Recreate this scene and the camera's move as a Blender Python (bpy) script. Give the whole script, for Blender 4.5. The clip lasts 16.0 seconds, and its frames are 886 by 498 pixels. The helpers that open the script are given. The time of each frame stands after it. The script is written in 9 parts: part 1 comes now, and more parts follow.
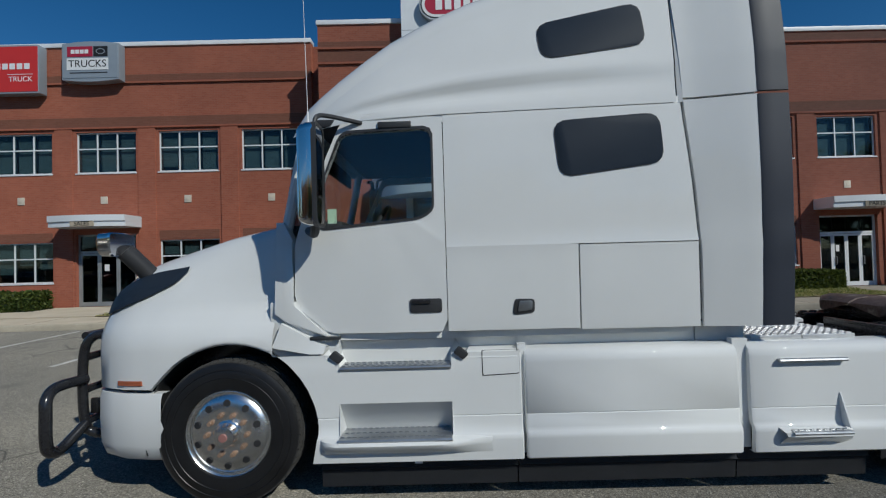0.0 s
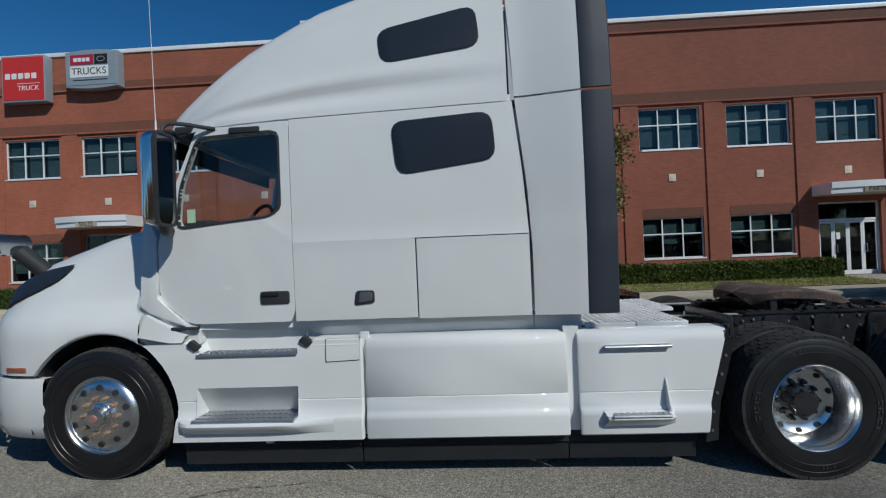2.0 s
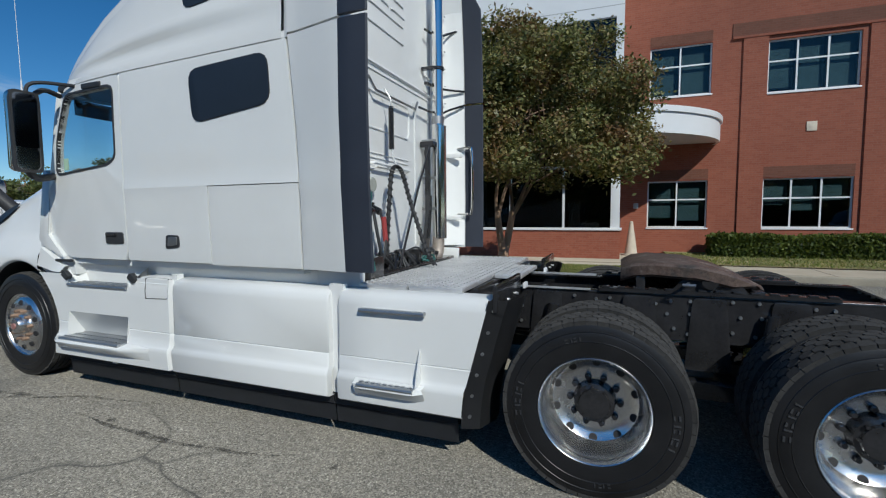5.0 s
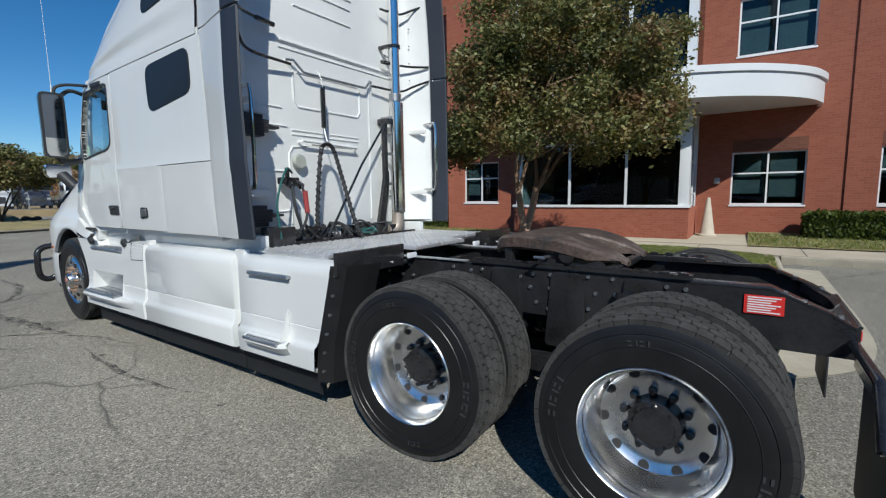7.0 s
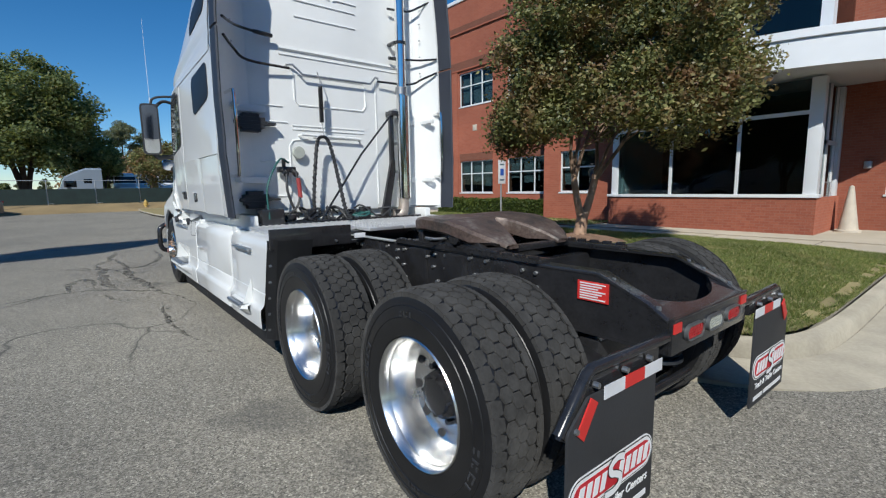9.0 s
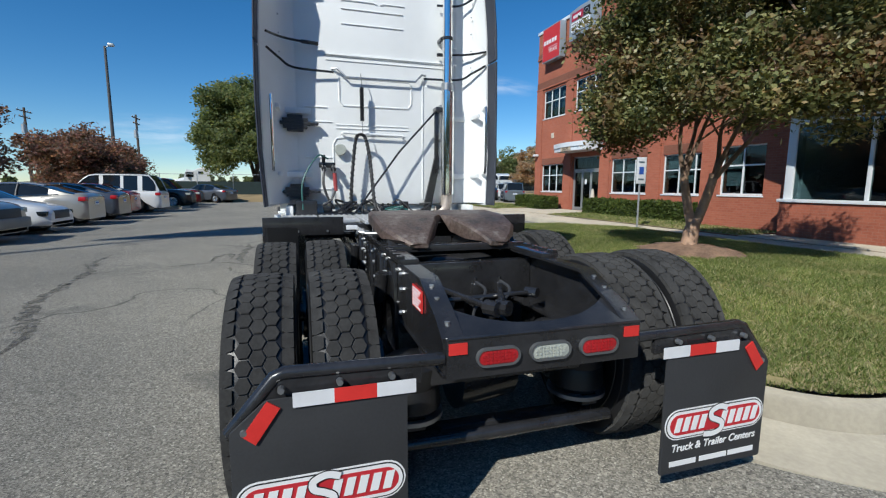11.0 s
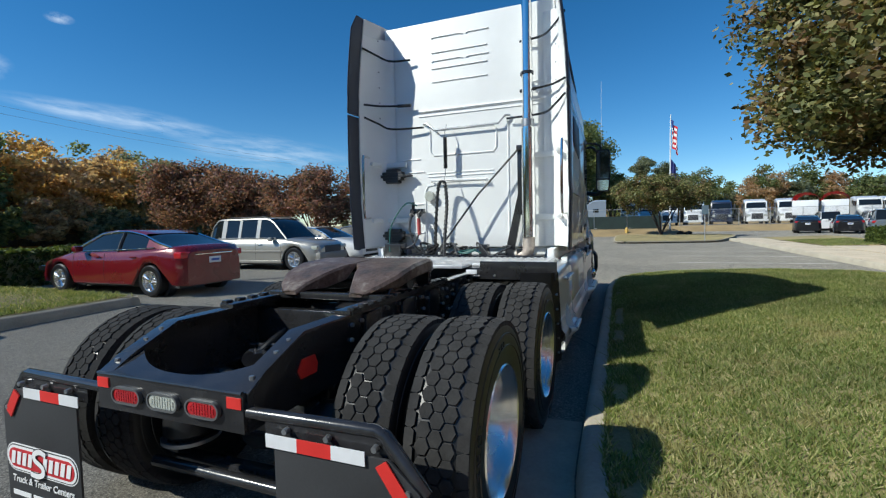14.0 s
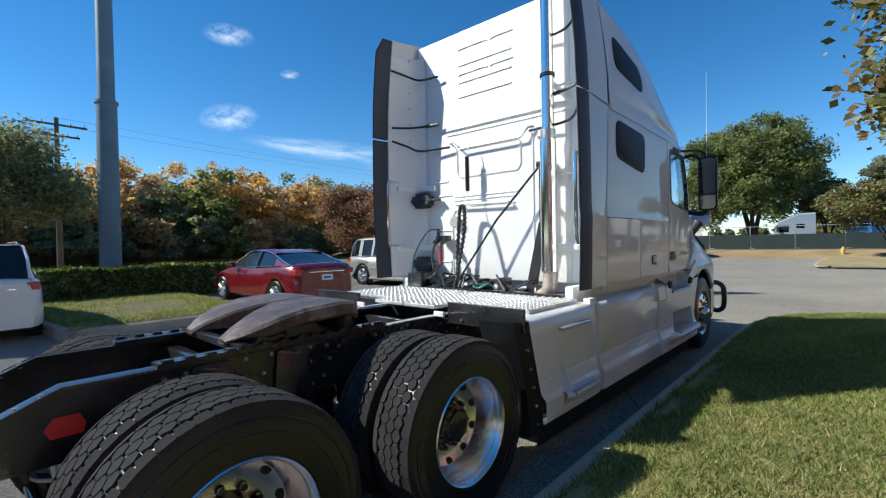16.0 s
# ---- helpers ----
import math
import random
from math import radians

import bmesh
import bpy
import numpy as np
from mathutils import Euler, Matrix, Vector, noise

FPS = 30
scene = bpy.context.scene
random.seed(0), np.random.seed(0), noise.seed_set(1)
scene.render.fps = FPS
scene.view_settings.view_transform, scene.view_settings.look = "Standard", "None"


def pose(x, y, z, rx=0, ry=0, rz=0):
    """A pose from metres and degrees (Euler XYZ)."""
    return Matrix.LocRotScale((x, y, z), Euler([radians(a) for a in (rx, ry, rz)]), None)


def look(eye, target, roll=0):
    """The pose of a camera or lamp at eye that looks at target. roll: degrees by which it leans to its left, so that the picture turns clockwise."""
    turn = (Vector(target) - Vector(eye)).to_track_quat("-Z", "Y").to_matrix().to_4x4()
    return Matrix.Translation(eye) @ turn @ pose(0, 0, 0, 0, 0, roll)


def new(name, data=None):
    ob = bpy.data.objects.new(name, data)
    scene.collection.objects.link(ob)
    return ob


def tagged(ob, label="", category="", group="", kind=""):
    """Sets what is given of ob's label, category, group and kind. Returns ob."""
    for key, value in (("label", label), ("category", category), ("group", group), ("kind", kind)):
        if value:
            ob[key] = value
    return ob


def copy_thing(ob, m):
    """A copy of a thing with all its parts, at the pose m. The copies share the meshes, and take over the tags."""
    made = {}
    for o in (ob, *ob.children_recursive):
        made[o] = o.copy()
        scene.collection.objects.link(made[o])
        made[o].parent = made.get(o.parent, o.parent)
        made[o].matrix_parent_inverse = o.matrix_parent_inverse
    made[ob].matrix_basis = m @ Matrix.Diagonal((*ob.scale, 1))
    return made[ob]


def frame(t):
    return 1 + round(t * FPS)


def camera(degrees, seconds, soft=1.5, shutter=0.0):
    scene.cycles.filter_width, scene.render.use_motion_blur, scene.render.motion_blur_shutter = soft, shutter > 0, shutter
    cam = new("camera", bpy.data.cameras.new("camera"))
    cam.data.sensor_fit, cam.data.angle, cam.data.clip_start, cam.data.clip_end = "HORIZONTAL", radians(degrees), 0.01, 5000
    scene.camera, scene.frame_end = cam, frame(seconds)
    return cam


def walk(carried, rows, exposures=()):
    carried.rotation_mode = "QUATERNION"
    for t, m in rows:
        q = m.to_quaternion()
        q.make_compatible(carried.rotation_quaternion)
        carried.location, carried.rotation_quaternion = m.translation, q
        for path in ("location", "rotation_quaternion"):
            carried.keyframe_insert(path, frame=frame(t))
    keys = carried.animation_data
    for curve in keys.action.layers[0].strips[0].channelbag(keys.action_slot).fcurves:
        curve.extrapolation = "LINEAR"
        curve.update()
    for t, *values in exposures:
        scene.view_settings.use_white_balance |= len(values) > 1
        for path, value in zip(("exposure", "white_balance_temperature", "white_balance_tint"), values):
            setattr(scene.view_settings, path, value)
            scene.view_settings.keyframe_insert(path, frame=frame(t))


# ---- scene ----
cam = camera(88.3, 16.0, 1.2)
METRES, EYE, TILT, LEAN, TURN = 13.6, 1.71, 0.0, 0.0, -0.5
# x counts backwards from the truck's front axle, y away from the first eye
AXLE = 1.524
ROWS = [
    (0.0, 0.0, 0.0, 0.0, 0.03, 1.1, 1.53),
    (0.5, 0.0201, -0.0172, 0.0003, -1.57, 1.51, 2.21),
    (1.0, 0.0426, -0.0141, -0.0016, -2.39, 1.32, 2.83),
    (1.5, 0.0675, -0.013, -0.0023, -0.54, 1.2, 2.95),
    (2.0, 0.0993, -0.0127, -0.003, 2.95, 0.39, 2.35),
    (2.5, 0.1287, -0.0026, -0.0054, 6.82, -0.41, 1.54),
    (3.0, 0.1619, 0.0026, -0.0065, 10.66, -1.6, 1.03),
    (3.5, 0.1922, 0.0145, -0.0078, 14.03, -2.38, 0.7),
    (4.0, 0.2213, 0.0282, -0.0087, 16.51, -3.03, 0.41),
    (4.5, 0.2546, 0.0371, -0.0104, 18.47, -3.73, 0.32),
    (7.0, 0.4003, 0.09, -0.0163, 34.22, -6.77, 0.73),
    (7.5, 0.425, 0.1049, -0.0193, 37.34, -7.46, 0.57),
    (8.0, 0.4553, 0.1155, -0.0201, 41.34, -7.9, 0.4),
    (8.5, 0.4786, 0.133, -0.0214, 46.06, -7.91, 0.71),
    (9.0, 0.4959, 0.1538, -0.021, 51.02, -7.71, 0.89),
    (11.5, 0.5542, 0.2924, -0.0232, 78.64, -7.52, -0.5),
    (12.0, 0.5596, 0.3263, -0.0222, 85.05, -6.86, -0.48),
    (12.5, 0.5563, 0.36, -0.0232, 92.13, -6.05, -0.2),
    (13.0, 0.5555, 0.3945, -0.0207, 98.9, -5.37, -0.16),
    (13.5, 0.5454, 0.427, -0.0207, 105.22, -4.35, 0.52),
    (14.0, 0.5287, 0.4575, -0.0173, 111.41, -3.23, 1.27),
    (14.5, 0.5131, 0.4867, -0.0154, 117.33, -2.55, 1.67),
    (15.0, 0.4861, 0.5095, -0.0145, 122.46, -1.96, 2.14),
    (15.5, 0.4601, 0.5313, -0.0115, 127.87, -1.22, 1.92),
    (16.0, 0.4309, 0.541, -0.0093, 132.29, -0.83, 1.04),
]
EXPOSURES = [(0.0, -0.62, 6350, 4), (2.5, -0.54, 6300, 4), (3.5, -0.49, 6300, 4), (4.5, -0.38, 6300, 4), (7.0, -0.12, 6350, 5), (9.0, -0.01, 6350, 6), (12.0, 0.18, 6300, 4), (14.0, 0.27, 6400, 2), (15.0, 0.40, 6500, 3), (15.5, 0.54, 6550, 4), (16.0, 0.62, 6600, 5)]
walk(cam, [(t, pose(AXLE, 0, EYE, TILT, LEAN, TURN) @ pose(METRES * x, METRES * y, METRES * z, 90 + pitch, roll, yaw)) for t, x, y, z, yaw, pitch, roll in ROWS], EXPOSURES)

# ---- light ----
SUN_FROM = Vector((0.668, -0.744, math.tan(radians(38.3)))).normalized()
world = bpy.data.worlds.new("sky")
scene.world = world
world.use_nodes = True
nt = world.node_tree
sky = nt.nodes.new("ShaderNodeTexSky")
sky.sky_type = "NISHITA"
sky.sun_disc = False
sky.sun_elevation = radians(38.3)
sky.sun_rotation = math.atan2(SUN_FROM.x, SUN_FROM.y)
sky.altitude = 300
sky.air_density = 0.85
sky.dust_density = 0.02
sky.ozone_density = 4.0
nt.nodes["Background"].inputs["Strength"].default_value = 0.105
deep = nt.nodes.new("ShaderNodeHueSaturation")
deep.inputs["Saturation"].default_value = 1.28
nt.links.new(sky.outputs["Color"], deep.inputs["Color"])
nt.links.new(deep.outputs["Color"], nt.nodes["Background"].inputs["Color"])
sun_data = bpy.data.lights.new("sun", "SUN")
sun_data.energy = 4.0
sun_data.angle = radians(0.55)
sun_data.color = (1.0, 0.96, 0.90)
sun = new("sun", sun_data)
sun.matrix_world = look(SUN_FROM * 100, (0, 0, 0))

# ---- materials ----
def nodes_of(name):
    m = bpy.data.materials.new(name)
    m.use_nodes = True
    t = m.node_tree
    return m, t, t.nodes["Principled BSDF"]


def add(t, kind, **values):
    n = t.nodes.new(kind)
    for k, v in values.items():
        n.inputs[k.replace("_", " ")].default_value = v
    return n


def coords(t, scale=(1, 1, 1), space="Object"):
    c = t.nodes.new("ShaderNodeTexCoord")
    m = t.nodes.new("ShaderNodeMapping")
    m.inputs["Scale"].default_value = scale
    t.links.new(c.outputs[space], m.inputs["Vector"])
    return m.outputs["Vector"]


def ramp(t, fac, stops):
    r = t.nodes.new("ShaderNodeValToRGB")
    while len(r.color_ramp.elements) < len(stops):
        r.color_ramp.elements.new(0.5)
    for e, (p, c) in zip(r.color_ramp.elements, stops):
        e.position, e.color = p, (*c, 1)
    t.links.new(fac, r.inputs["Fac"])
    return r.outputs["Color"]


def noise_at(t, vec, scale, detail=4.0, rough=0.55):
    n = add(t, "ShaderNodeTexNoise", Scale=scale, Detail=detail, Roughness=rough)
    t.links.new(vec, n.inputs["Vector"])
    return n.outputs["Fac"]


def mix(t, fac, a, b, mode="MIX"):
    n = t.nodes.new("ShaderNodeMix")
    n.data_type, n.blend_type = "RGBA", mode
    for sock, v in ((n.inputs[0], fac), (n.inputs[6], a), (n.inputs[7], b)):
        if isinstance(v, bpy.types.NodeSocket):
            t.links.new(v, sock)
        else:
            sock.default_value = v if not isinstance(v, tuple) else (*v, 1)
    return n.outputs[2]


def bump(t, p, height, strength=0.3, distance=0.01):
    b = add(t, "ShaderNodeBump", Strength=strength, Distance=distance)
    t.links.new(height, b.inputs["Height"])
    t.links.new(b.outputs["Normal"], p.inputs["Normal"])


def surface(name, colour, rough=0.5, metal=0.0, vary=0.12, grain=60.0, blotch=2.5, relief=0.15, coat=0.0, depth=0.004, spec=0.5, space="Object"):
    """A plain procedural surface: colour with blotches and grain, uneven gloss and fine relief."""
    m, t, p = nodes_of(name)
    v = coords(t, space=space)
    big = noise_at(t, v, blotch, 5)
    fine = noise_at(t, v, grain, 3)
    dark = tuple(c * (1 - vary) for c in colour)
    light = tuple(min(1.0, c * (1 + vary)) for c in colour)
    c1 = ramp(t, big, [(0.3, dark), (0.7, light)])
    c2 = mix(t, 0.25 * min(1.0, vary * 5), c1, ramp(t, fine, [(0.35, dark), (0.65, light)]))
    t.links.new(c2, p.inputs["Base Color"])
    r = add(t, "ShaderNodeMapRange", To_Min=max(0.02, rough - 0.08), To_Max=min(1.0, rough + 0.08))
    t.links.new(big, r.inputs["Value"])
    t.links.new(r.outputs["Result"], p.inputs["Roughness"])
    p.inputs["Metallic"].default_value = metal
    p.inputs["Coat Weight"].default_value = coat
    p.inputs["Coat Roughness"].default_value = 0.03
    p.inputs["Specular IOR Level"].default_value = spec
    p.inputs["Diffuse Roughness"].default_value = 1.0 if rough > 0.8 else 0.0
    if relief:
        bump(t, p, fine, relief, depth)
    return m


def paint(name, colour, flake=0.0, rough=0.32, spec=0.5, coat=1.0):
    return surface(name, colour, rough, flake, 0.03, 300, 1.2, 0.0, coat=coat, spec=spec)


def tinted_glass(name, tint, clear=0.6):
    m, t, p = nodes_of(name)
    t.nodes.remove(p)
    out = t.nodes["Material Output"]
    tr = t.nodes.new("ShaderNodeBsdfTransparent")
    tr.inputs["Color"].default_value = (*[c * clear for c in tint], 1)
    gl = t.nodes.new("ShaderNodeBsdfGlossy")
    gl.inputs["Roughness"].default_value = 0.02
    lw = add(t, "ShaderNodeLayerWeight", Blend=0.5)
    pw = t.nodes.new("ShaderNodeMath")
    pw.operation = "POWER"
    t.links.new(lw.outputs["Facing"], pw.inputs[0])
    pw.inputs[1].default_value = 5.0
    f = t.nodes.new("ShaderNodeMath")
    f.operation = "MULTIPLY_ADD"
    t.links.new(pw.outputs["Value"], f.inputs[0])
    f.inputs[1].default_value = 0.9
    f.inputs[2].default_value = 0.05
    mx = t.nodes.new("ShaderNodeMixShader")
    t.links.new(f.outputs["Value"], mx.inputs["Fac"])
    t.links.new(tr.outputs["BSDF"], mx.inputs[1])
    t.links.new(gl.outputs["BSDF"], mx.inputs[2])
    t.links.new(mx.outputs["Shader"], out.inputs["Surface"])
    return m


def brick_material(name, a, b, mortar):
    m, t, p = nodes_of(name)
    c = t.nodes.new("ShaderNodeTexCoord")
    sep = t.nodes.new("ShaderNodeSeparateXYZ")
    t.links.new(c.outputs["Object"], sep.inputs["Vector"])
    s = t.nodes.new("ShaderNodeMath")
    t.links.new(sep.outputs["X"], s.inputs[0])
    t.links.new(sep.outputs["Y"], s.inputs[1])
    comb = t.nodes.new("ShaderNodeCombineXYZ")
    t.links.new(s.outputs["Value"], comb.inputs["X"])
    t.links.new(sep.outputs["Z"], comb.inputs["Y"])
    br = add(t, "ShaderNodeTexBrick", Scale=1.0, Mortar_Size=0.006, Mortar_Smooth=0.4, Bias=0.0, Brick_Width=0.203, Row_Height=0.0677)
    br.inputs["Color1"].default_value = (*a, 1)
    br.inputs["Color2"].default_value = (*b, 1)
    br.inputs["Mortar"].default_value = (*mortar, 1)
    t.links.new(comb.outputs["Vector"], br.inputs["Vector"])
    big = noise_at(t, c.outputs["Object"], 0.55, 6)
    fine = noise_at(t, c.outputs["Object"], 30, 3)
    col = mix(t, 1.0, br.outputs["Color"], ramp(t, big, [(0.3, (0.82, 0.82, 0.82)), (0.7, (1.1, 1.08, 1.05))]), "MULTIPLY")
    col = mix(t, 0.35, col, ramp(t, fine, [(0.3, tuple(x * 0.7 for x in a)), (0.7, b)]))
    t.links.new(col, p.inputs["Base Color"])
    p.inputs["Roughness"].default_value = 0.85
    p.inputs["Diffuse Roughness"].default_value = 0.8
    bump(t, p, br.outputs["Fac"], -0.4, 0.006)
    return m


def asphalt_material():
    m, t, p = nodes_of("worn_asphalt")
    v = coords(t)
    v.node.inputs["Location"].default_value = (13.0, 4.0, 0.0)
    stones = add(t, "ShaderNodeTexVoronoi", Scale=120.0)
    t.links.new(v, stones.inputs["Vector"])
    grit = ramp(t, stones.outputs["Color"], [(0.0, (0.068, 0.062, 0.053)), (0.45, (0.192, 0.180, 0.157)), (0.8, (0.300, 0.282, 0.246)), (1.0, (0.52, 0.495, 0.44))])
    patch = ramp(t, noise_at(t, v, 0.35, 6, 0.6), [(0.3, (0.82, 0.82, 0.82)), (0.65, (1.12, 1.11, 1.08))])
    col = mix(t, 1.0, grit, patch, "MULTIPLY")
    col = mix(t, 1.0, col, ramp(t, noise_at(t, v, 38.0, 3, 0.7), [(0.36, (0.74, 0.74, 0.74)), (0.5, (1.0, 1.0, 0.99)), (0.66, (1.2, 1.19, 1.15))]), "MULTIPLY")
    # oil and tyre stains
    stain = ramp(t, noise_at(t, v, 0.9, 5, 0.62), [(0.6, (0, 0, 0)), (0.72, (1, 1, 1))])
    col = mix(t, stain, col, mix(t, 0.45, col, (0.05, 0.05, 0.05)))
    # cracks that wander along a warped net, only in some patches
    warp = add(t, "ShaderNodeTexNoise", Scale=0.6, Detail=2.5)
    t.links.new(v, warp.inputs["Vector"])
    wv = t.nodes.new("ShaderNodeVectorMath")
    wv.operation = "SCALE"
    wv.inputs["Scale"].default_value = 2.2
    t.links.new(warp.outputs["Color"], wv.inputs[0])
    ws = t.nodes.new("ShaderNodeVectorMath")
    t.links.new(v, ws.inputs[0])
    t.links.new(wv.outputs["Vector"], ws.inputs[1])
    net = t.nodes.new("ShaderNodeTexVoronoi")
    net.feature = "DISTANCE_TO_EDGE"
    net.inputs["Scale"].default_value = 0.27
    t.links.new(ws.outputs["Vector"], net.inputs["Vector"])
    line = ramp(t, net.outputs["Distance"], [(0.0, (0.9, 0.9, 0.9)), (0.0022, (0.65, 0.65, 0.65)), (0.005, (0.16, 0.16, 0.16)), (0.012, (0, 0, 0))])
    where = ramp(t, noise_at(t, v, 0.22, 3), [(0.47, (0, 0, 0)), (0.58, (1, 1, 1))])
    crack = mix(t, 1.0, line, where, "MULTIPLY")
    col = mix(t, crack, col, (0.045, 0.043, 0.04))
    t.links.new(col, p.inputs["Base Color"])
    p.inputs["Roughness"].default_value = 0.9
    p.inputs["Diffuse Roughness"].default_value = 1.0
    bump(t, p, stones.outputs["Distance"], 0.5, 0.006)
    return m


def tar_material():
    """Dark tar and dirt in the cracks, worn through in places."""
    m, t, p = nodes_of("worn_tar")
    v = coords(t)
    p.inputs["Base Color"].default_value = (0.055, 0.052, 0.048, 1)
    p.inputs["Roughness"].default_value = 0.8
    cover = ramp(t, noise_at(t, v, 9.0, 5, 0.75), [(0.40, (0.03, 0.03, 0.03)), (0.64, (0.62, 0.62, 0.62))])
    hole = t.nodes.new("ShaderNodeBsdfTransparent")
    mx = t.nodes.new("ShaderNodeMixShader")
    t.links.new(cover, mx.inputs["Fac"])
    t.links.new(hole.outputs["BSDF"], mx.inputs[1])
    t.links.new(p.outputs["BSDF"], mx.inputs[2])
    t.links.new(mx.outputs["Shader"], t.nodes["Material Output"].inputs["Surface"])
    return m


def greasy_steel():
    """Old grease over rusty steel, scraped bare in patches."""
    m, t, p = nodes_of("greasy_worn_steel")
    v = coords(t)
    col = ramp(t, noise_at(t, v, 5.0, 6, 0.65), [(0.36, (0.03, 0.026, 0.024)), (0.47, (0.10, 0.058, 0.045)), (0.57, (0.13, 0.085, 0.068)), (0.66, (0.34, 0.30, 0.26))])
    col = mix(t, 0.35, col, ramp(t, noise_at(t, v, 45.0, 4, 0.7), [(0.35, (0.03, 0.028, 0.026)), (0.68, (0.26, 0.22, 0.19))]))
    t.links.new(col, p.inputs["Base Color"])
    gloss = add(t, "ShaderNodeMapRange", To_Min=0.3, To_Max=0.62)
    fine = noise_at(t, v, 18.0, 5)
    t.links.new(fine, gloss.inputs["Value"])
    t.links.new(gloss.outputs["Result"], p.inputs["Roughness"])
    p.inputs["Metallic"].default_value = 0.2
    bump(t, p, fine, 0.4, 0.006)
    return m


def leaf_material(name, stops, rough=0.55, through_share=0.45, worn=None, patch=1.7, worn_from=0.54):
    m, t, p = nodes_of(name)
    g = t.nodes.new("ShaderNodeNewGeometry")
    col = ramp(t, g.outputs["Random Per Island"], stops)
    v = coords(t)
    col = mix(t, 1.0, col, ramp(t, noise_at(t, v, 0.9, 3), [(0.3, (0.78, 0.78, 0.78)), (0.7, (1.2, 1.17, 1.1))]), "MULTIPLY")
    if worn:
        # dry patches of a lawn, turning sprays of a crown
        col = mix(t, ramp(t, noise_at(t, v, patch, 5, 0.65), [(worn_from, (0, 0, 0)), (worn_from + 0.14, (0.75, 0.75, 0.75))]), col, worn)
    t.links.new(col, p.inputs["Base Color"])
    p.inputs["Roughness"].default_value = rough
    p.inputs["Specular IOR Level"].default_value = 0.3
    # thin leaves let part of the light through
    tl = t.nodes.new("ShaderNodeBsdfTranslucent")
    t.links.new(mix(t, 1.0, col, (1.25, 1.15, 0.7), "MULTIPLY"), tl.inputs["Color"])
    mx = t.nodes.new("ShaderNodeMixShader")
    mx.inputs["Fac"].default_value = through_share
    t.links.new(p.outputs["BSDF"], mx.inputs[1])
    t.links.new(tl.outputs["BSDF"], mx.inputs[2])
    t.links.new(mx.outputs["Shader"], t.nodes["Material Output"].inputs["Surface"])
    return m


WHITE = paint("white_truck_paint", (0.77, 0.78, 0.77), 0.0, 0.55, 0.2, 0.75)
INNER_WHITE = surface("satin_white_panel", (0.84, 0.85, 0.84), 0.45, 0, 0.05, 80, 1.5, 0.05)
BLACK_PLASTIC = surface("black_plastic", (0.036, 0.037, 0.040), 0.5, 0, 0.25, 220, 3, 0.2)
SKIRT = surface("grey_black_skirt_rubber", (0.052, 0.055, 0.062), 0.5, 0, 0.2, 120, 3, 0.1)
RUBBER = surface("tyre_rubber", (0.013, 0.013, 0.014), 0.38, 0, 0.35, 90, 5, 0.15)
TAR = tar_material()
TREAD_RUBBER = surface("dusty_tread_rubber", (0.046, 0.045, 0.044), 0.88, 0, 0.45, 70, 7, 0.4, spec=0.25)
EXTENDER_RUBBER = surface("grey_black_rubber", (0.030, 0.036, 0.052), 0.55, 0, 0.15, 120, 2, 0.1)
BLACK_PAINT = surface("black_chassis_paint", (0.024, 0.024, 0.026), 0.22, 0, 0.4, 50, 6, 0.1, coat=0.4)
GREASE = greasy_steel()
CHROME = surface("chrome", (0.83, 0.81, 0.78), 0.08, 1.0, 0.03, 200, 3, 0.0)
# mirror darkened in its colour to stand for a dark reflection
MIRROR = surface("mirror_dark_reflection", (0.20, 0.22, 0.26), 0.04, 1.0, 0.0, 10, 1, 0.0)
ALLOY = surface("polished_aluminium", (0.93, 0.92, 0.90), 0.25, 1.0, 0.05, 120, 6, 0.03)
PLATE = surface("aluminium_tread_plate", (0.78, 0.78, 0.78), 0.42, 0.7, 0.10, 60, 5, 0.1)
STEP_PLATE = surface("grey_step_plate", (0.50, 0.51, 0.52), 0.35, 0.9, 0.15, 60, 6, 0.1)
RUST = surface("rusty_steel", (0.30, 0.20, 0.14), 0.75, 0.3, 0.35, 60, 8, 0.3)
STEEL = surface("dull_steel", (0.42, 0.43, 0.44), 0.4, 0.9, 0.2, 80, 6, 0.15)
SEAM = surface("dark_gap", (0.02, 0.02, 0.022), 0.8, 0, 0.2, 80, 6, 0.0)
CAB_GLASS = tinted_glass("cab_glass", (0.93, 0.97, 0.97), 0.965)
DARK_GLASS = surface("dark_tinted_glass", (0.022, 0.032, 0.048), 0.5, 0, 0.1, 10, 1, 0.0, spec=0.12)
CAR_GLASS = surface("car_glass", (0.010, 0.013, 0.015), 0.04, 0, 0.1, 10, 1, 0.0, spec=0.6)
CAB_DARK = surface("cab_trim_dark", (0.035, 0.037, 0.042), 0.75, 0, 0.2, 90, 4, 0.15)
RED_LENS = surface("red_lens", (0.42, 0.015, 0.02), 0.22, 0, 0.15, 160, 8, 0.15, coat=0.5)
CLEAR_LENS = surface("clear_lens", (0.45, 0.47, 0.42), 0.2, 0, 0.15, 160, 8, 0.15, coat=0.5)
AMBER_LENS = surface("amber_lens", (0.42, 0.11, 0.05), 0.25, 0, 0.15, 160, 8, 0.1, coat=0.5)
RED_TAPE = surface("red_reflective_tape", (0.66, 0.035, 0.03), 0.4, 0, 0.12, 150, 8, 0.05)
WHITE_TAPE = surface("white_reflective_tape", (0.74, 0.75, 0.77), 0.4, 0, 0.08, 150, 8, 0.05)
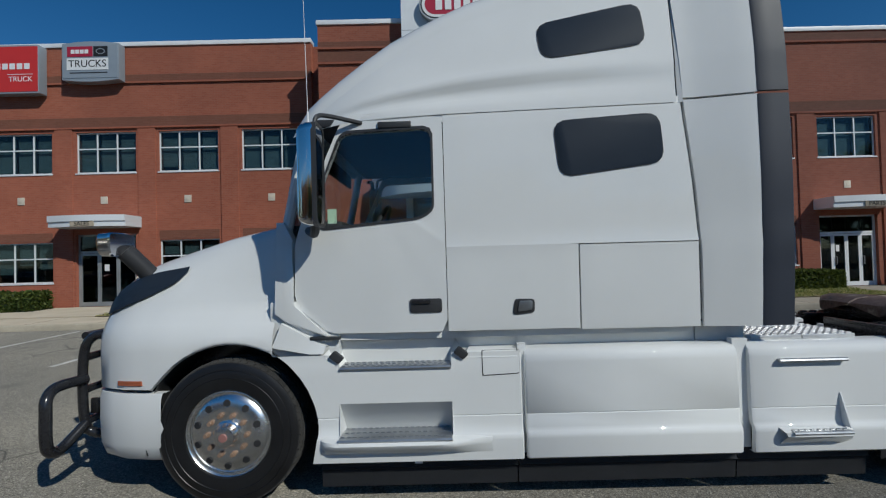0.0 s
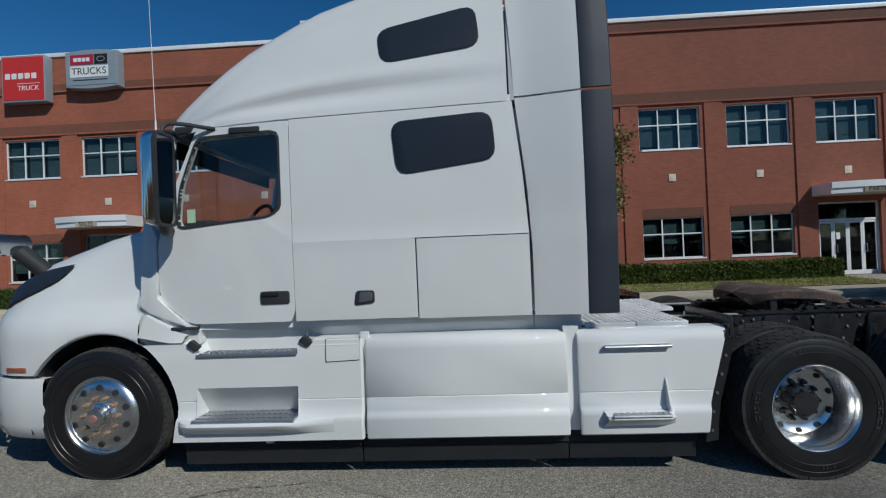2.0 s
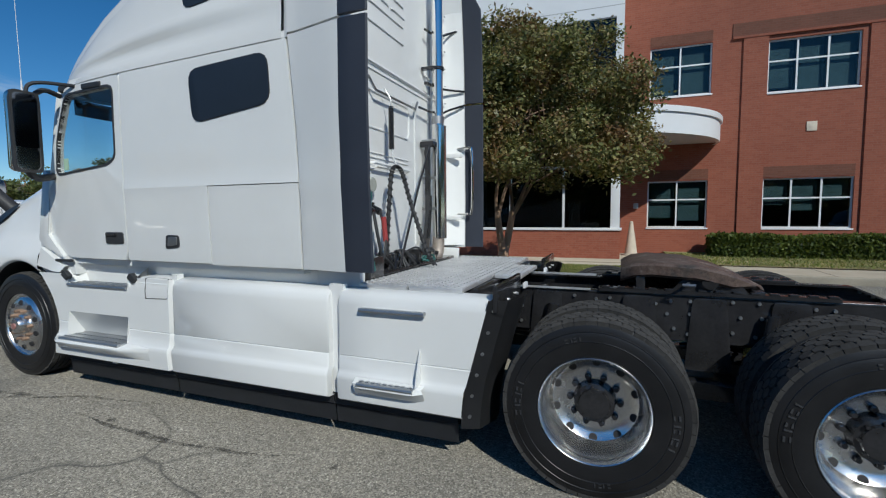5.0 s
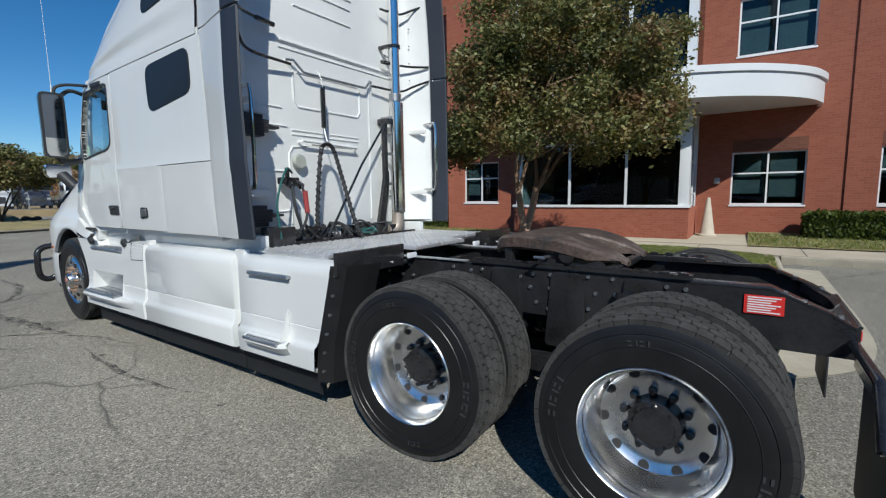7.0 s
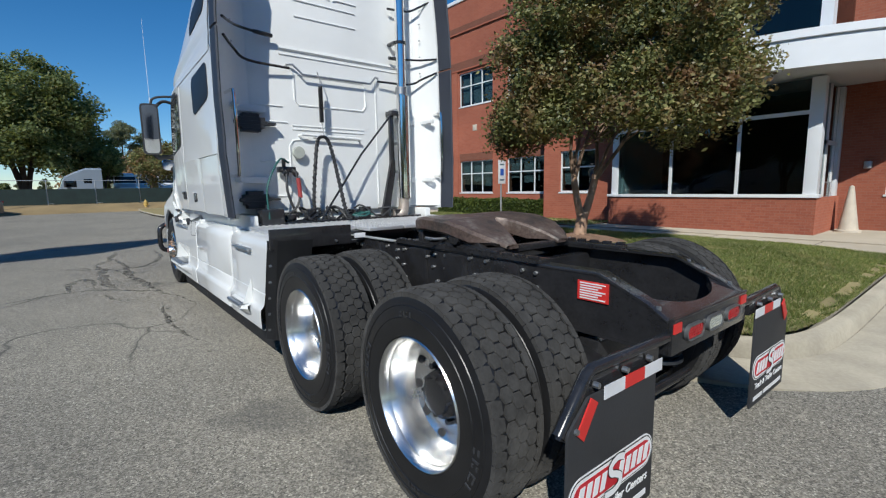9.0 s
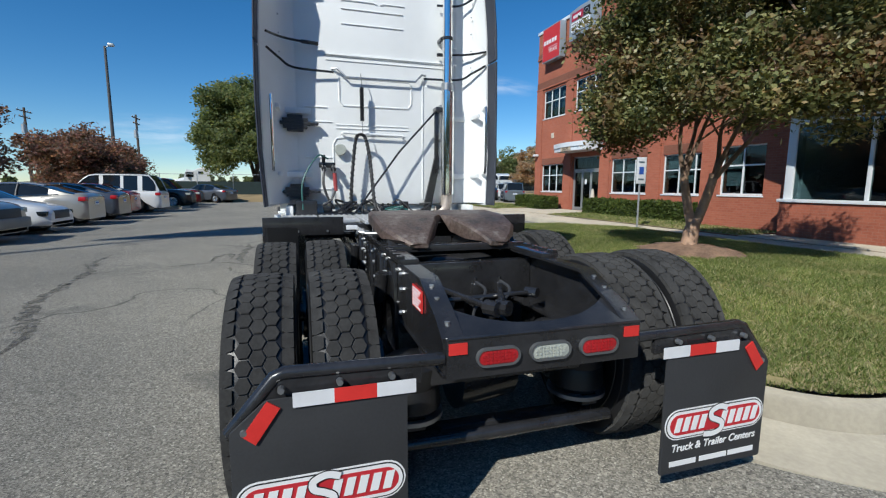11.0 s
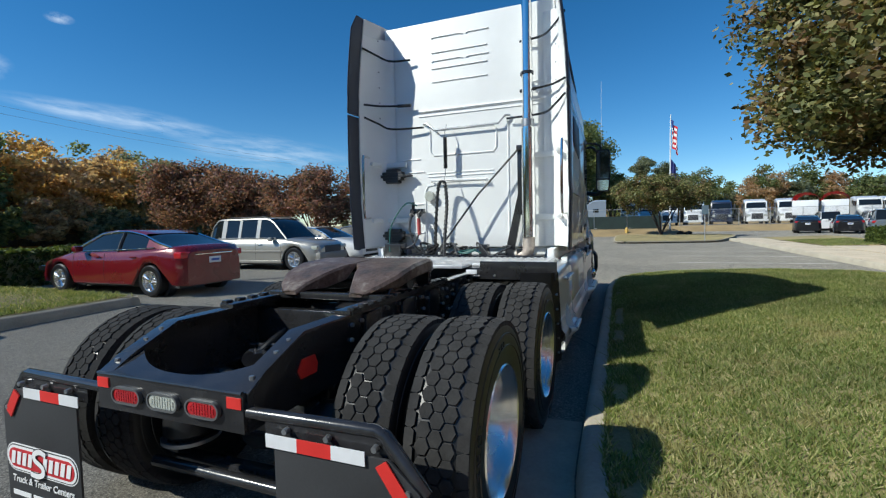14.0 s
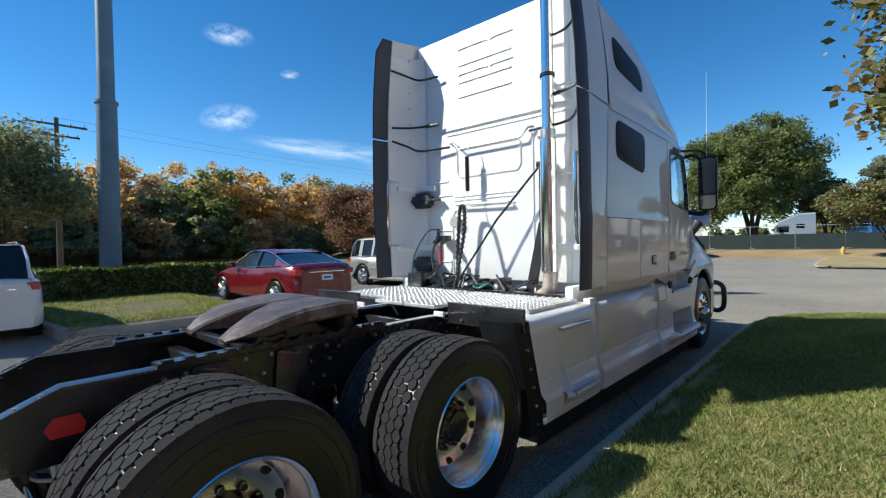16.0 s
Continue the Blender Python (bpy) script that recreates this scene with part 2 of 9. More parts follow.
MUDFLAP = surface("black_mudflap_rubber", (0.036, 0.037, 0.040), 0.6, 0, 0.2, 90, 3, 0.12)
WHITE_INK = surface("white_ink", (0.80, 0.80, 0.80), 0.6, 0, 0.04, 100, 5, 0.0)
RED_INK = surface("red_ink", (0.50, 0.02, 0.03), 0.6, 0, 0.06, 100, 5, 0.0)
BLACK_INK = surface("black_ink", (0.015, 0.015, 0.016), 0.6, 0, 0.06, 100, 5, 0.0)
GREEN_HOSE = surface("green_hose", (0.02, 0.11, 0.10), 0.45, 0, 0.1, 90, 5, 0.05)
RED_GRIP = surface("red_grip", (0.34, 0.05, 0.05), 0.5, 0, 0.1, 90, 5, 0.05)
STICKER_GREEN = surface("pale_green_sticker", (0.55, 0.75, 0.55), 0.6, 0, 0.08, 100, 8, 0.0)

BRICK = brick_material("red_brick", (0.35, 0.098, 0.056), (0.43, 0.138, 0.080), (0.36, 0.19, 0.14))
DARK_BRICK = brick_material("brown_brick_band", (0.20, 0.075, 0.045), (0.25, 0.095, 0.06), (0.22, 0.12, 0.09))
WHITE_METAL = surface("white_metal_panel", (0.74, 0.76, 0.78), 0.4, 0, 0.04, 60, 0.8, 0.03)
FRAME_WHITE = surface("white_window_frame", (0.78, 0.79, 0.80), 0.4, 0, 0.05, 60, 3, 0.03)
PANE = tinted_glass("window_pane", (0.55, 0.75, 0.78), 0.55)
BLIND = surface("grey_window_blind", (0.36, 0.39, 0.42), 0.8, 0, 0.1, 80, 2, 0.05)
# shade of the unlit rooms, put into a near-black colour
ROOM_SHADE = surface("painted_room_shade", (0.03, 0.035, 0.037), 0.9, 0, 0.3, 5, 1, 0.0)
CONCRETE = surface("pale_concrete", (0.43, 0.37, 0.285), 0.85, 0, 0.13, 45, 1.1, 0.25)
KERB = surface("kerb_concrete", (0.39, 0.35, 0.275), 0.85, 0, 0.22, 35, 2.2, 0.35)
STONE = surface("pale_stone", (0.62, 0.55, 0.45), 0.8, 0, 0.1, 60, 6, 0.15)
ASPHALT = asphalt_material()
SOIL_GRASS = surface("lawn_soil", (0.24, 0.20, 0.095), 0.95, 0, 0.4, 35, 1.1, 0.5, depth=0.02)
DRY_GRASS = surface("dry_grass_ground", (0.26, 0.19, 0.095), 0.95, 0, 0.3, 20, 0.5, 0.4, depth=0.02)
MULCH = surface("brown_mulch", (0.20, 0.125, 0.085), 0.95, 0, 0.45, 40, 5, 0.8, depth=0.03)
LINE_PAINT = surface("worn_white_line", (0.42, 0.41, 0.39), 0.85, 0, 0.3, 40, 3, 0.2)
BARK = surface("smooth_tan_bark", (0.44, 0.28, 0.19), 0.75, 0, 0.3, 22, 5, 0.4, depth=0.01)
# dull colour that stands for shade between the far trees
WOOD_SHADE = surface("wood_shade_backing", (0.20, 0.19, 0.16), 0.95, 0, 0.5, 3, 0.4, 0.6, depth=0.3)
HUB_RED = surface("dull_red_hub_cap", (0.36, 0.17, 0.15), 0.5, 0, 0.15, 120, 6, 0.1)
STEM_BARK = surface("grey_brown_bark", (0.26, 0.175, 0.125), 0.85, 0, 0.35, 25, 6, 0.4, depth=0.01)
DARK_BARK = surface("dark_bark", (0.09, 0.065, 0.05), 0.9, 0, 0.35, 25, 6, 0.6, depth=0.02)
GREEN_METAL = surface("weathered_green_metal", (0.14, 0.20, 0.235), 0.5, 0.2, 0.2, 25, 0.8, 0.1)
GALV = surface("galvanised_steel", (0.45, 0.46, 0.46), 0.5, 0.6, 0.15, 60, 3, 0.05)
POLE_WOOD = surface("weathered_pole_wood", (0.17, 0.13, 0.10), 0.9, 0, 0.3, 30, 2, 0.4)
SCREEN = surface("dark_green_screen", (0.015, 0.03, 0.028), 0.8, 0, 0.3, 40, 2, 0.2)
YELLOW = surface("faded_yellow_paint", (0.62, 0.42, 0.12), 0.6, 0, 0.15, 60, 6, 0.1)
BLUE_SIGN = surface("blue_sign_paint", (0.03, 0.10, 0.42), 0.5, 0, 0.05, 60, 6, 0.0)
SIGN_RED = surface("red_sign_face", (0.60, 0.035, 0.03), 0.4, 0, 0.04, 60, 2, 0.0)
SIGN_CRIMSON = surface("crimson_sign_face", (0.42, 0.02, 0.05), 0.4, 0, 0.04, 60, 2, 0.0)
SIGN_GREY = surface("grey_sign_box", (0.33, 0.37, 0.41), 0.4, 0.2, 0.05, 60, 2, 0.0)
FLAG_BLUE = surface("flag_blue_cloth", (0.02, 0.03, 0.16), 0.8, 0, 0.1, 90, 3, 0.1)
FLAG_RED = surface("flag_red_cloth", (0.5, 0.02, 0.03), 0.8, 0, 0.1, 90, 3, 0.1)
FLAG_WHITE = surface("flag_white_cloth", (0.75, 0.73, 0.72), 0.8, 0, 0.1, 90, 3, 0.1)
GRASS = leaf_material("grass_blades", [(0.0, (0.11, 0.16, 0.04)), (0.5, (0.22, 0.285, 0.085)), (0.85, (0.36, 0.375, 0.15)), (1.0, (0.60, 0.53, 0.32))], through_share=0.4, worn=(0.46, 0.40, 0.20), worn_from=0.56)
MYRTLE = leaf_material("turning_green_leaves", [(0.0, (0.06, 0.075, 0.03)), (0.45, (0.15, 0.17, 0.065)), (0.8, (0.29, 0.30, 0.125)), (0.93, (0.44, 0.43, 0.20)), (1.0, (0.36, 0.22, 0.11))], rough=0.42, through_share=0.35, worn=(0.26, 0.13, 0.075), patch=1.6, worn_from=0.50)
RED_LEAVES = leaf_material("dark_red_leaves", [(0.0, (0.12, 0.10, 0.08)), (0.4, (0.22, 0.15, 0.115)), (0.75, (0.34, 0.17, 0.15)), (1.0, (0.48, 0.28, 0.22))], through_share=0.55)
OAK_LEAVES = leaf_material("green_oak_leaves", [(0.0, (0.09, 0.12, 0.055)), (0.5, (0.18, 0.23, 0.10)), (0.85, (0.28, 0.32, 0.14)), (1.0, (0.36, 0.34, 0.17))], through_share=0.55)
GOLD_LEAVES = leaf_material("golden_autumn_leaves", [(0.0, (0.40, 0.26, 0.13)), (0.45, (0.60, 0.41, 0.19)), (0.8, (0.70, 0.54, 0.27)), (1.0, (0.56, 0.33, 0.18))], through_share=0.6)
RUST_LEAVES = leaf_material("rusty_autumn_leaves", [(0.0, (0.32, 0.24, 0.17)), (0.5, (0.50, 0.35, 0.23)), (1.0, (0.62, 0.47, 0.32))], through_share=0.6)
DARK_LEAVES = leaf_material("dark_evergreen_leaves", [(0.0, (0.13, 0.155, 0.12)), (0.6, (0.24, 0.28, 0.19)), (1.0, (0.36, 0.37, 0.24))], through_share=0.55)
HEDGE_LEAVES = leaf_material("hedge_leaves", [(0.0, (0.035, 0.06, 0.014)), (0.5, (0.085, 0.125, 0.03)), (1.0, (0.16, 0.20, 0.05))])

def cloud_material(name, scale, stretch, low, high, dense=0.5):
    """Thin cloud on a far backdrop; its own glow stands for sunlight on it."""
    m, t, p = nodes_of(name)
    t.nodes.remove(p)
    v = coords(t, (scale, scale * stretch, scale), "Object")
    n = noise_at(t, v, 1.0, 8, 0.6)
    g = coords(t, (1, 1, 0.0001), "Generated")
    sp = t.nodes.new("ShaderNodeVectorMath")
    sp.operation = "DISTANCE"
    t.links.new(g, sp.inputs[0])
    sp.inputs[1].default_value = (0.5, 0.5, 0.0)
    edge = ramp(t, sp.outputs["Value"], [(0.12, (1, 1, 1)), (0.47, (0, 0, 0))])
    shape = mix(t, 1.0, ramp(t, n, [(low, (0, 0, 0)), (high, (1, 1, 1))]), edge, "MULTIPLY")
    shape = mix(t, 1.0, shape, (dense, dense, dense), "MULTIPLY")
    em = t.nodes.new("ShaderNodeEmission")
    em.inputs["Color"].default_value = (0.80, 0.87, 1.0, 1)
    em.inputs["Strength"].default_value = 1.0
    tr = t.nodes.new("ShaderNodeBsdfTransparent")
    mx = t.nodes.new("ShaderNodeMixShader")
    t.links.new(shape, mx.inputs["Fac"])
    t.links.new(tr.outputs["BSDF"], mx.inputs[1])
    t.links.new(em.outputs["Emission"], mx.inputs[2])
    t.links.new(mx.outputs["Shader"], t.nodes["Material Output"].inputs["Surface"])
    return m


# ---- tools for building meshes ----
def part(name, bm, material, parent=None, label="", smooth=35):
    """Link a bmesh as one mesh object, under a thing or a part."""
    me = bpy.data.meshes.new(name)
    bmesh.ops.recalc_face_normals(bm, faces=bm.faces)
    bm.to_mesh(me)
    bm.free()
    return finish(name, me, material, parent, label, smooth)


def finish(name, me, material, parent=None, label="", smooth=35):
    me.materials.append(material)
    me.polygons.foreach_set("use_smooth", [bool(smooth)] * len(me.polygons))
    if smooth:
        me.set_sharp_from_angle(angle=radians(smooth))
    ob = new(name, me)
    ob.parent = parent
    if label:
        tagged(ob, label)
    return ob


def share(name, ob, parent, m):
    """Another object on the mesh of ob."""
    o = new(name, ob.data)
    o.parent = parent
    o.matrix_basis = m
    return tagged(o, kind="stuff") if name == "lettering_bar" else o


def thing(name, m, label, category, group="", kind=""):
    e = new(name)
    e.matrix_basis = m
    e.empty_display_size = 0.2
    return tagged(e, label, category, group, kind)


def soup(name, verts, faces, material, parent=None, smooth=0):
    """A mesh of many like faces from arrays."""
    verts, faces = np.asarray(verts, np.float32), np.asarray(faces, np.int32)
    me = bpy.data.meshes.new(name)
    n, k = faces.shape
    me.vertices.add(len(verts))
    me.vertices.foreach_set("co", verts.ravel())
    me.loops.add(n * k)
    me.loops.foreach_set("vertex_index", faces.ravel())
    me.polygons.add(n)
    me.polygons.foreach_set("loop_start", np.arange(0, n * k, k, dtype=np.int32))
    me.update(calc_edges=True)
    return finish(name, me, material, parent, "", smooth)


def box(bm, x0, x1, y0, y1, z0, z1, bevel=0.0, seg=2):
    r = bmesh.ops.create_cube(bm, size=1)
    for v in r["verts"]:
        v.co = Vector(((x0 + x1) / 2 + v.co.x * (x1 - x0), (y0 + y1) / 2 + v.co.y * (y1 - y0), (z0 + z1) / 2 + v.co.z * (z1 - z0)))
    if bevel:
        es = list({e for v in r["verts"] for e in v.link_edges})
        bmesh.ops.bevel(bm, geom=es, offset=bevel, segments=seg, affect="EDGES", profile=0.6)
    return r["verts"]


def boxed(*a, bevel=0.0, seg=2):
    bm = bmesh.new()
    box(bm, *a, bevel=bevel, seg=seg)
    return bm


def rod(bm, p0, p1, r0, r1=None, seg=12, caps=True):
    p0, p1 = Vector(p0), Vector(p1)
    r1 = r0 if r1 is None else r1
    q = (p1 - p0).to_track_quat("Z", "Y").to_matrix()
    rings = []
    for p, r in ((p0, r0), (p1, r1)):
        rings.append([bm.verts.new(p + q @ Vector((r * math.cos(a), r * math.sin(a), 0))) for a in (2 * math.pi * i / seg for i in range(seg))])
    for i in range(seg):
        bm.faces.new((rings[0][i], rings[0][(i + 1) % seg], rings[1][(i + 1) % seg], rings[1][i]))
    if caps:
        bm.faces.new(rings[0][::-1])
        bm.faces.new(rings[1])


def smooth_line(pts, steps=6):
    """Points along a rounded line through the given ones."""
    pts = [Vector(p) for p in pts]
    out = []
    for i in range(len(pts) - 1):
        a, b = pts[i], pts[i + 1]
        p0 = pts[i - 1] if i else a * 2 - b
        p3 = pts[i + 2] if i + 2 < len(pts) else b * 2 - a
        for k in range(steps):
            t = k / steps
            out.append(0.5 * ((2 * a) + (b - p0) * t + (2 * p0 - 5 * a + 4 * b - p3) * t * t + (3 * a - p0 - 3 * b + p3) * t ** 3))
    return out + [pts[-1]]


def tube(bm, pts, r, seg=10, r_end=None):
    """A round bar along points, without twist."""
    pts = [Vector(p) for p in pts]
    side, rings = None, []
    for i, p in enumerate(pts):
        d = (pts[min(i + 1, len(pts) - 1)] - pts[max(i - 1, 0)]).normalized()
        side = d.orthogonal().normalized() if side is None else (side - d * side.dot(d)).normalized()
        up = d.cross(side)
        rr = r if r_end is None else r + (r_end - r) * i / (len(pts) - 1)
        rings.append([bm.verts.new(p + rr * (math.cos(a) * side + math.sin(a) * up)) for a in (2 * math.pi * k / seg for k in range(seg))])
    for a, b in zip(rings, rings[1:]):
        for k in range(seg):
            bm.faces.new((a[k], a[(k + 1) % seg], b[(k + 1) % seg], b[k]))
    bm.faces.new(rings[0][::-1])
    bm.faces.new(rings[-1])


def tubed(pts, r, seg=10, bend=0, r_end=None):
    bm = bmesh.new()
    tube(bm, smooth_line(pts, bend) if bend else pts, r, seg, r_end)
    return bm


def fillet(pts, r, seg=5):
    """A closed 2D outline with rounded corners."""
    out = []
    n = len(pts)
    for i in range(n):
        p, a, b = Vector(pts[i]), Vector(pts[i - 1]), Vector(pts[(i + 1) % n])
        da, db = (a - p), (b - p)
        k = min(r, da.length * 0.45, db.length * 0.45)
        s, e = p + da.normalized() * k, p + db.normalized() * k
        for j in range(seg + 1):
            t = j / seg
            out.append(tuple((1 - t) ** 2 * s + 2 * t * (1 - t) * p + t * t * e))
    return out


def slab(bm, outline, place, thick, bevel=0.0):
    """A flat plate: outline in 2D, place(u, v, w) maps it and its thickness w into 3D."""
    a = [bm.verts.new(place(u, v, 0.0)) for u, v in outline]
    b = [bm.verts.new(place(u, v, thick)) for u, v in outline]
    fa, fb = bm.faces.new(a), bm.faces.new(b[::-1])
    n = len(outline)
    for i in range(n):
        bm.faces.new((a[i], b[i], b[(i + 1) % n], a[(i + 1) % n]))
    if bevel:
        bmesh.ops.bevel(bm, geom=list(fa.edges), offset=bevel, segments=2, affect="EDGES", profile=0.6)


def ring_slab(bm, outer, inner, place, thick):
    """A plate with a hole; both outlines have the same number of points."""
    n = len(outer)
    v = {}
    for k, w in (("a", 0.0), ("b", thick)):
        v["o" + k] = [bm.verts.new(place(*p, w)) for p in outer]
        v["i" + k] = [bm.verts.new(place(*p, w)) for p in inner]
    for i in range(n):
        j = (i + 1) % n
        bm.faces.new((v["oa"][i], v["oa"][j], v["ia"][j], v["ia"][i]))
        bm.faces.new((v["ob"][i], v["ib"][i], v["ib"][j], v["ob"][j]))
        bm.faces.new((v["oa"][i], v["ob"][i], v["ob"][j], v["oa"][j]))
        bm.faces.new((v["ia"][i], v["ia"][j], v["ib"][j], v["ib"][i]))


def resample(outline, n, start=None):
    """n points evenly along a closed outline, from its point nearest to start on."""
    pts = [Vector(p) for p in outline]
    if start is not None:
        k = min(range(len(pts)), key=lambda i: (pts[i] - Vector(start)).length)
        pts = pts[k:] + pts[:k]
    pts.append(pts[0])
    lens = [(b - a).length for a, b in zip(pts, pts[1:])]
    total, out, i, acc = sum(lens), [], 0, 0.0
    for k in range(n):
        d = total * k / n
        while acc + lens[i] < d:
            acc += lens[i]
            i += 1
        out.append(tuple(pts[i].lerp(pts[i + 1], (d - acc) / max(lens[i], 1e-9))))
    return out


def by_angle(outline, n, centre):
    """n points of a closed outline at even angles round a centre."""
    c, out = Vector(centre), []
    pts = [Vector(p) - c for p in outline]
    for k in range(n):
        a = 2 * math.pi * k / n
        d = Vector((math.cos(a), math.sin(a)))
        best = None
        for p, q in zip(pts, pts[1:] + pts[:1]):
            e = q - p
            den = d.x * e.y - d.y * e.x
            if abs(den) < 1e-12:
                continue
            t = (p.x * e.y - p.y * e.x) / den
            s = (p.x * d.y - p.y * d.x) / den
            if t > 0 and -1e-6 <= s <= 1 + 1e-6 and (best is None or t < best):
                best = t
        out.append(tuple(c + d * (best or 0.01)))
    return out


def loft(bm, sections, close=False, cap=False):
    rows = [[bm.verts.new(p) for p in s] for s in sections]
    for a, b in zip(rows, rows[1:]):
        m = len(a)
        for k in range(m if close else m - 1):
            bm.faces.new((a[k], a[(k + 1) % m], b[(k + 1) % m], b[k]))
    if cap:
        bm.faces.new(rows[0][::-1])
        bm.faces.new(rows[-1])
    return rows


def lathe(bm, profile, centre, axis="y", seg=40, turn=0.0):
    """Spin a profile of (offset along the axis, radius)."""
    rows = []
    cx, cy, cz = centre
    for o, r in profile:
        row = []
        for k in range(seg):
            a = 2 * math.pi * k / seg + turn
            c, s = r * math.cos(a), r * math.sin(a)
            row.append({"y": (cx + c, cy + o, cz + s), "x": (cx + o, cy + c, cz + s), "z": (cx + c, cy + s, cz + o)}[axis])
        rows.append(row)
    loft(bm, rows, close=True)


def interp(x, table):
    """A smooth value from a short table of (x, value)."""
    if x <= table[0][0]:
        return table[0][1]
    for (a, u), (b, v) in zip(table, table[1:]):
        if x <= b:
            t = (x - a) / (b - a)
            return u + (v - u) * t
    return table[-1][1]


def lettering(name, words, size, m, material, parent, depth=0.004, align="CENTER", shear=0.0, weight=0.0):
    cu = bpy.data.curves.new(name, "FONT")
    cu.body, cu.size, cu.extrude, cu.align_x, cu.align_y, cu.shear = words, size, depth, align, "CENTER", shear
    cu.offset = weight
    cu.materials.append(material)
    o = new(name, cu)
    o.parent = parent
    o.matrix_basis = m
    return o


# ---- the truck: x back from the front axle, y across, z up ----
truck = thing("tractor_truck", pose(0, 4.496, 0, 0, 0, -0.7), "white long-nosed sleeper tractor truck with chrome stack, parked beside a kerb", "truck")
SIDES = (-1, 1)


def side_place(s, base):
    """Map (x, z, depth inwards) onto the side s; base(x, z) is the half width there."""
    return lambda x, z, d: (x, s * (base(x, z) - d), z)


def body_half(x, z):
    w = interp(x, [(0.3, 1.14), (0.6, 1.185), (1.2, 1.215), (2.0, 1.22), (3.4, 1.222), (3.75, 1.255), (4.1, 1.28)])
    return w - interp(z, [(1.1, 0.012), (1.45, 0.0), (1.73, -0.003), (1.77, -0.010), (1.86, 0.0), (2.4, 0.004), (2.75, 0.012)])


def curved_panel(bm, outline, place, thick, nx=14, nz=12, gap=0.004, rolled=(0, 1)):
    """A body panel that follows the curve of place; outline is a list of x ranges by height."""
    zs = [o[0] for o in outline]
    rows_front, rows_back = [], []
    for j in range(nz + 1):
        z = zs[0] + (zs[-1] - zs[0]) * j / nz
        x0, x1 = interp(z, [(o[0], o[1]) for o in outline]) + gap, interp(z, [(o[0], o[2]) for o in outline]) - gap
        inset = 0.004 if (j == 0 and 0 in rolled) or (j == nz and 1 in rolled) else 0.0
        row = []
        for i in range(nx + 1):
            e = 0.004 if i in (0, nx) else inset
            row.append(place(x0 + (x1 - x0) * i / nx, z, e))
        rows_front.append(row)
        rows_back.append([place(x0 + (x1 - x0) * i / nx, z, thick) for i in range(nx + 1)])
    a = loft(bm, rows_front)
    b = loft(bm, rows_back)
    for ra, rb in ((a[0], b[0]), (a[-1], b[-1]), ([r[0] for r in a], [r[0] for r in b]), ([r[-1] for r in a], [r[-1] for r in b])):
        for k in range(len(ra) - 1):
            bm.faces.new((ra[k], ra[k + 1], rb[k + 1], rb[k]))


WIN_UP = [(2.29, 3.41), (3.05, 3.555), (3.08, 3.225), (2.32, 3.135)]
WIN_LOW = [(2.38, 2.667), (3.14, 2.71), (3.165, 2.355), (2.42, 2.265)]


def seam_z(x):
    """The long seam between the cab side and the roof fairing."""
    return interp(x, [(0.5, 2.68), (1.0, 2.72), (1.6, 2.745), (3.3, 2.785), (4.1, 2.81)])


def roof_z(x):
    return interp(x, [(0.42, 2.72), (0.47, 2.86), (0.55, 2.96), (0.7, 3.08), (0.9, 3.23), (1.22, 3.45), (1.55, 3.62), (1.85, 3.745), (2.3, 3.86), (2.8, 3.93), (3.4, 3.965), (4.1, 3.98)])


def roof_half(x, u):
    """Half width of the roof fairing at the fraction u of its height."""
    low = interp(x, [(0.42, 0.93), (0.55, 1.03), (0.75, 1.12), (1.0, 1.185), (1.2, 1.203), (1.6, 1.207), (2.0, 1.209), (3.4, 1.211), (3.75, 1.244), (4.1, 1.268)])
    top = interp(x, [(0.42, 0.75), (0.7, 0.86), (1.2, 0.93), (2.0, 1.00), (3.4, 1.08), (3.75, 1.13), (4.1, 1.165)])
    crease = interp(x, [(0.4, 0.0), (0.9, 0.012), (1.6, 0.032), (2.6, 0.022), (3.3, 0.004)])
    return low + (top - low) * u ** 1.7 - crease * math.exp(-((u - 0.16) / 0.07) ** 2) + 0.6 * crease * math.exp(-((u - 0.24) / 0.06) ** 2)


def roof_section(x, n=22):
    """Half a section of the roof fairing from the seam up to the middle."""
    z0, z1 = seam_z(x), roof_z(x)
    pts = []
    r = min(0.22, (z1 - z0) * 0.8)
    for i in range(n):
        u = i / (n - 1) * (1 - r / max(z1 - z0, 1e-6))
        pts.append((roof_half(x, u), z0 + (z1 - z0) * u))
    w = pts[-1][0]
    for i in range(1, 9):
        a = math.pi / 2 * i / 8
        pts.append((w - 0.30 * (1 - math.cos(a)) * 0.9, z1 - r + r * math.sin(a)))
    pts.append((0.35, z1 + 0.015))
    pts.append((0.0, z1 + 0.02))
    return pts


# cab and sleeper body
core = bmesh.new()
box(core, 0.75, 3.36, -1.15, 1.15, 1.13, 1.62)
box(core, 1.62, 3.36, -1.15, 1.15, 1.62, 2.75)
part("body_shell", core, INNER_WHITE, truck, "white inner cab shell")
lower = bmesh.new()
box(lower, 0.62, 3.42, -1.07, 1.07, 0.98, 1.178, 0.02)
for s in SIDES:
    box(lower, 3.42, 3.78, min(s * 1.0, s * 1.075), max(s * 1.0, s * 1.075), 1.0, 1.178, 0.01)
part("cab_underside", lower, INNER_WHITE, truck)

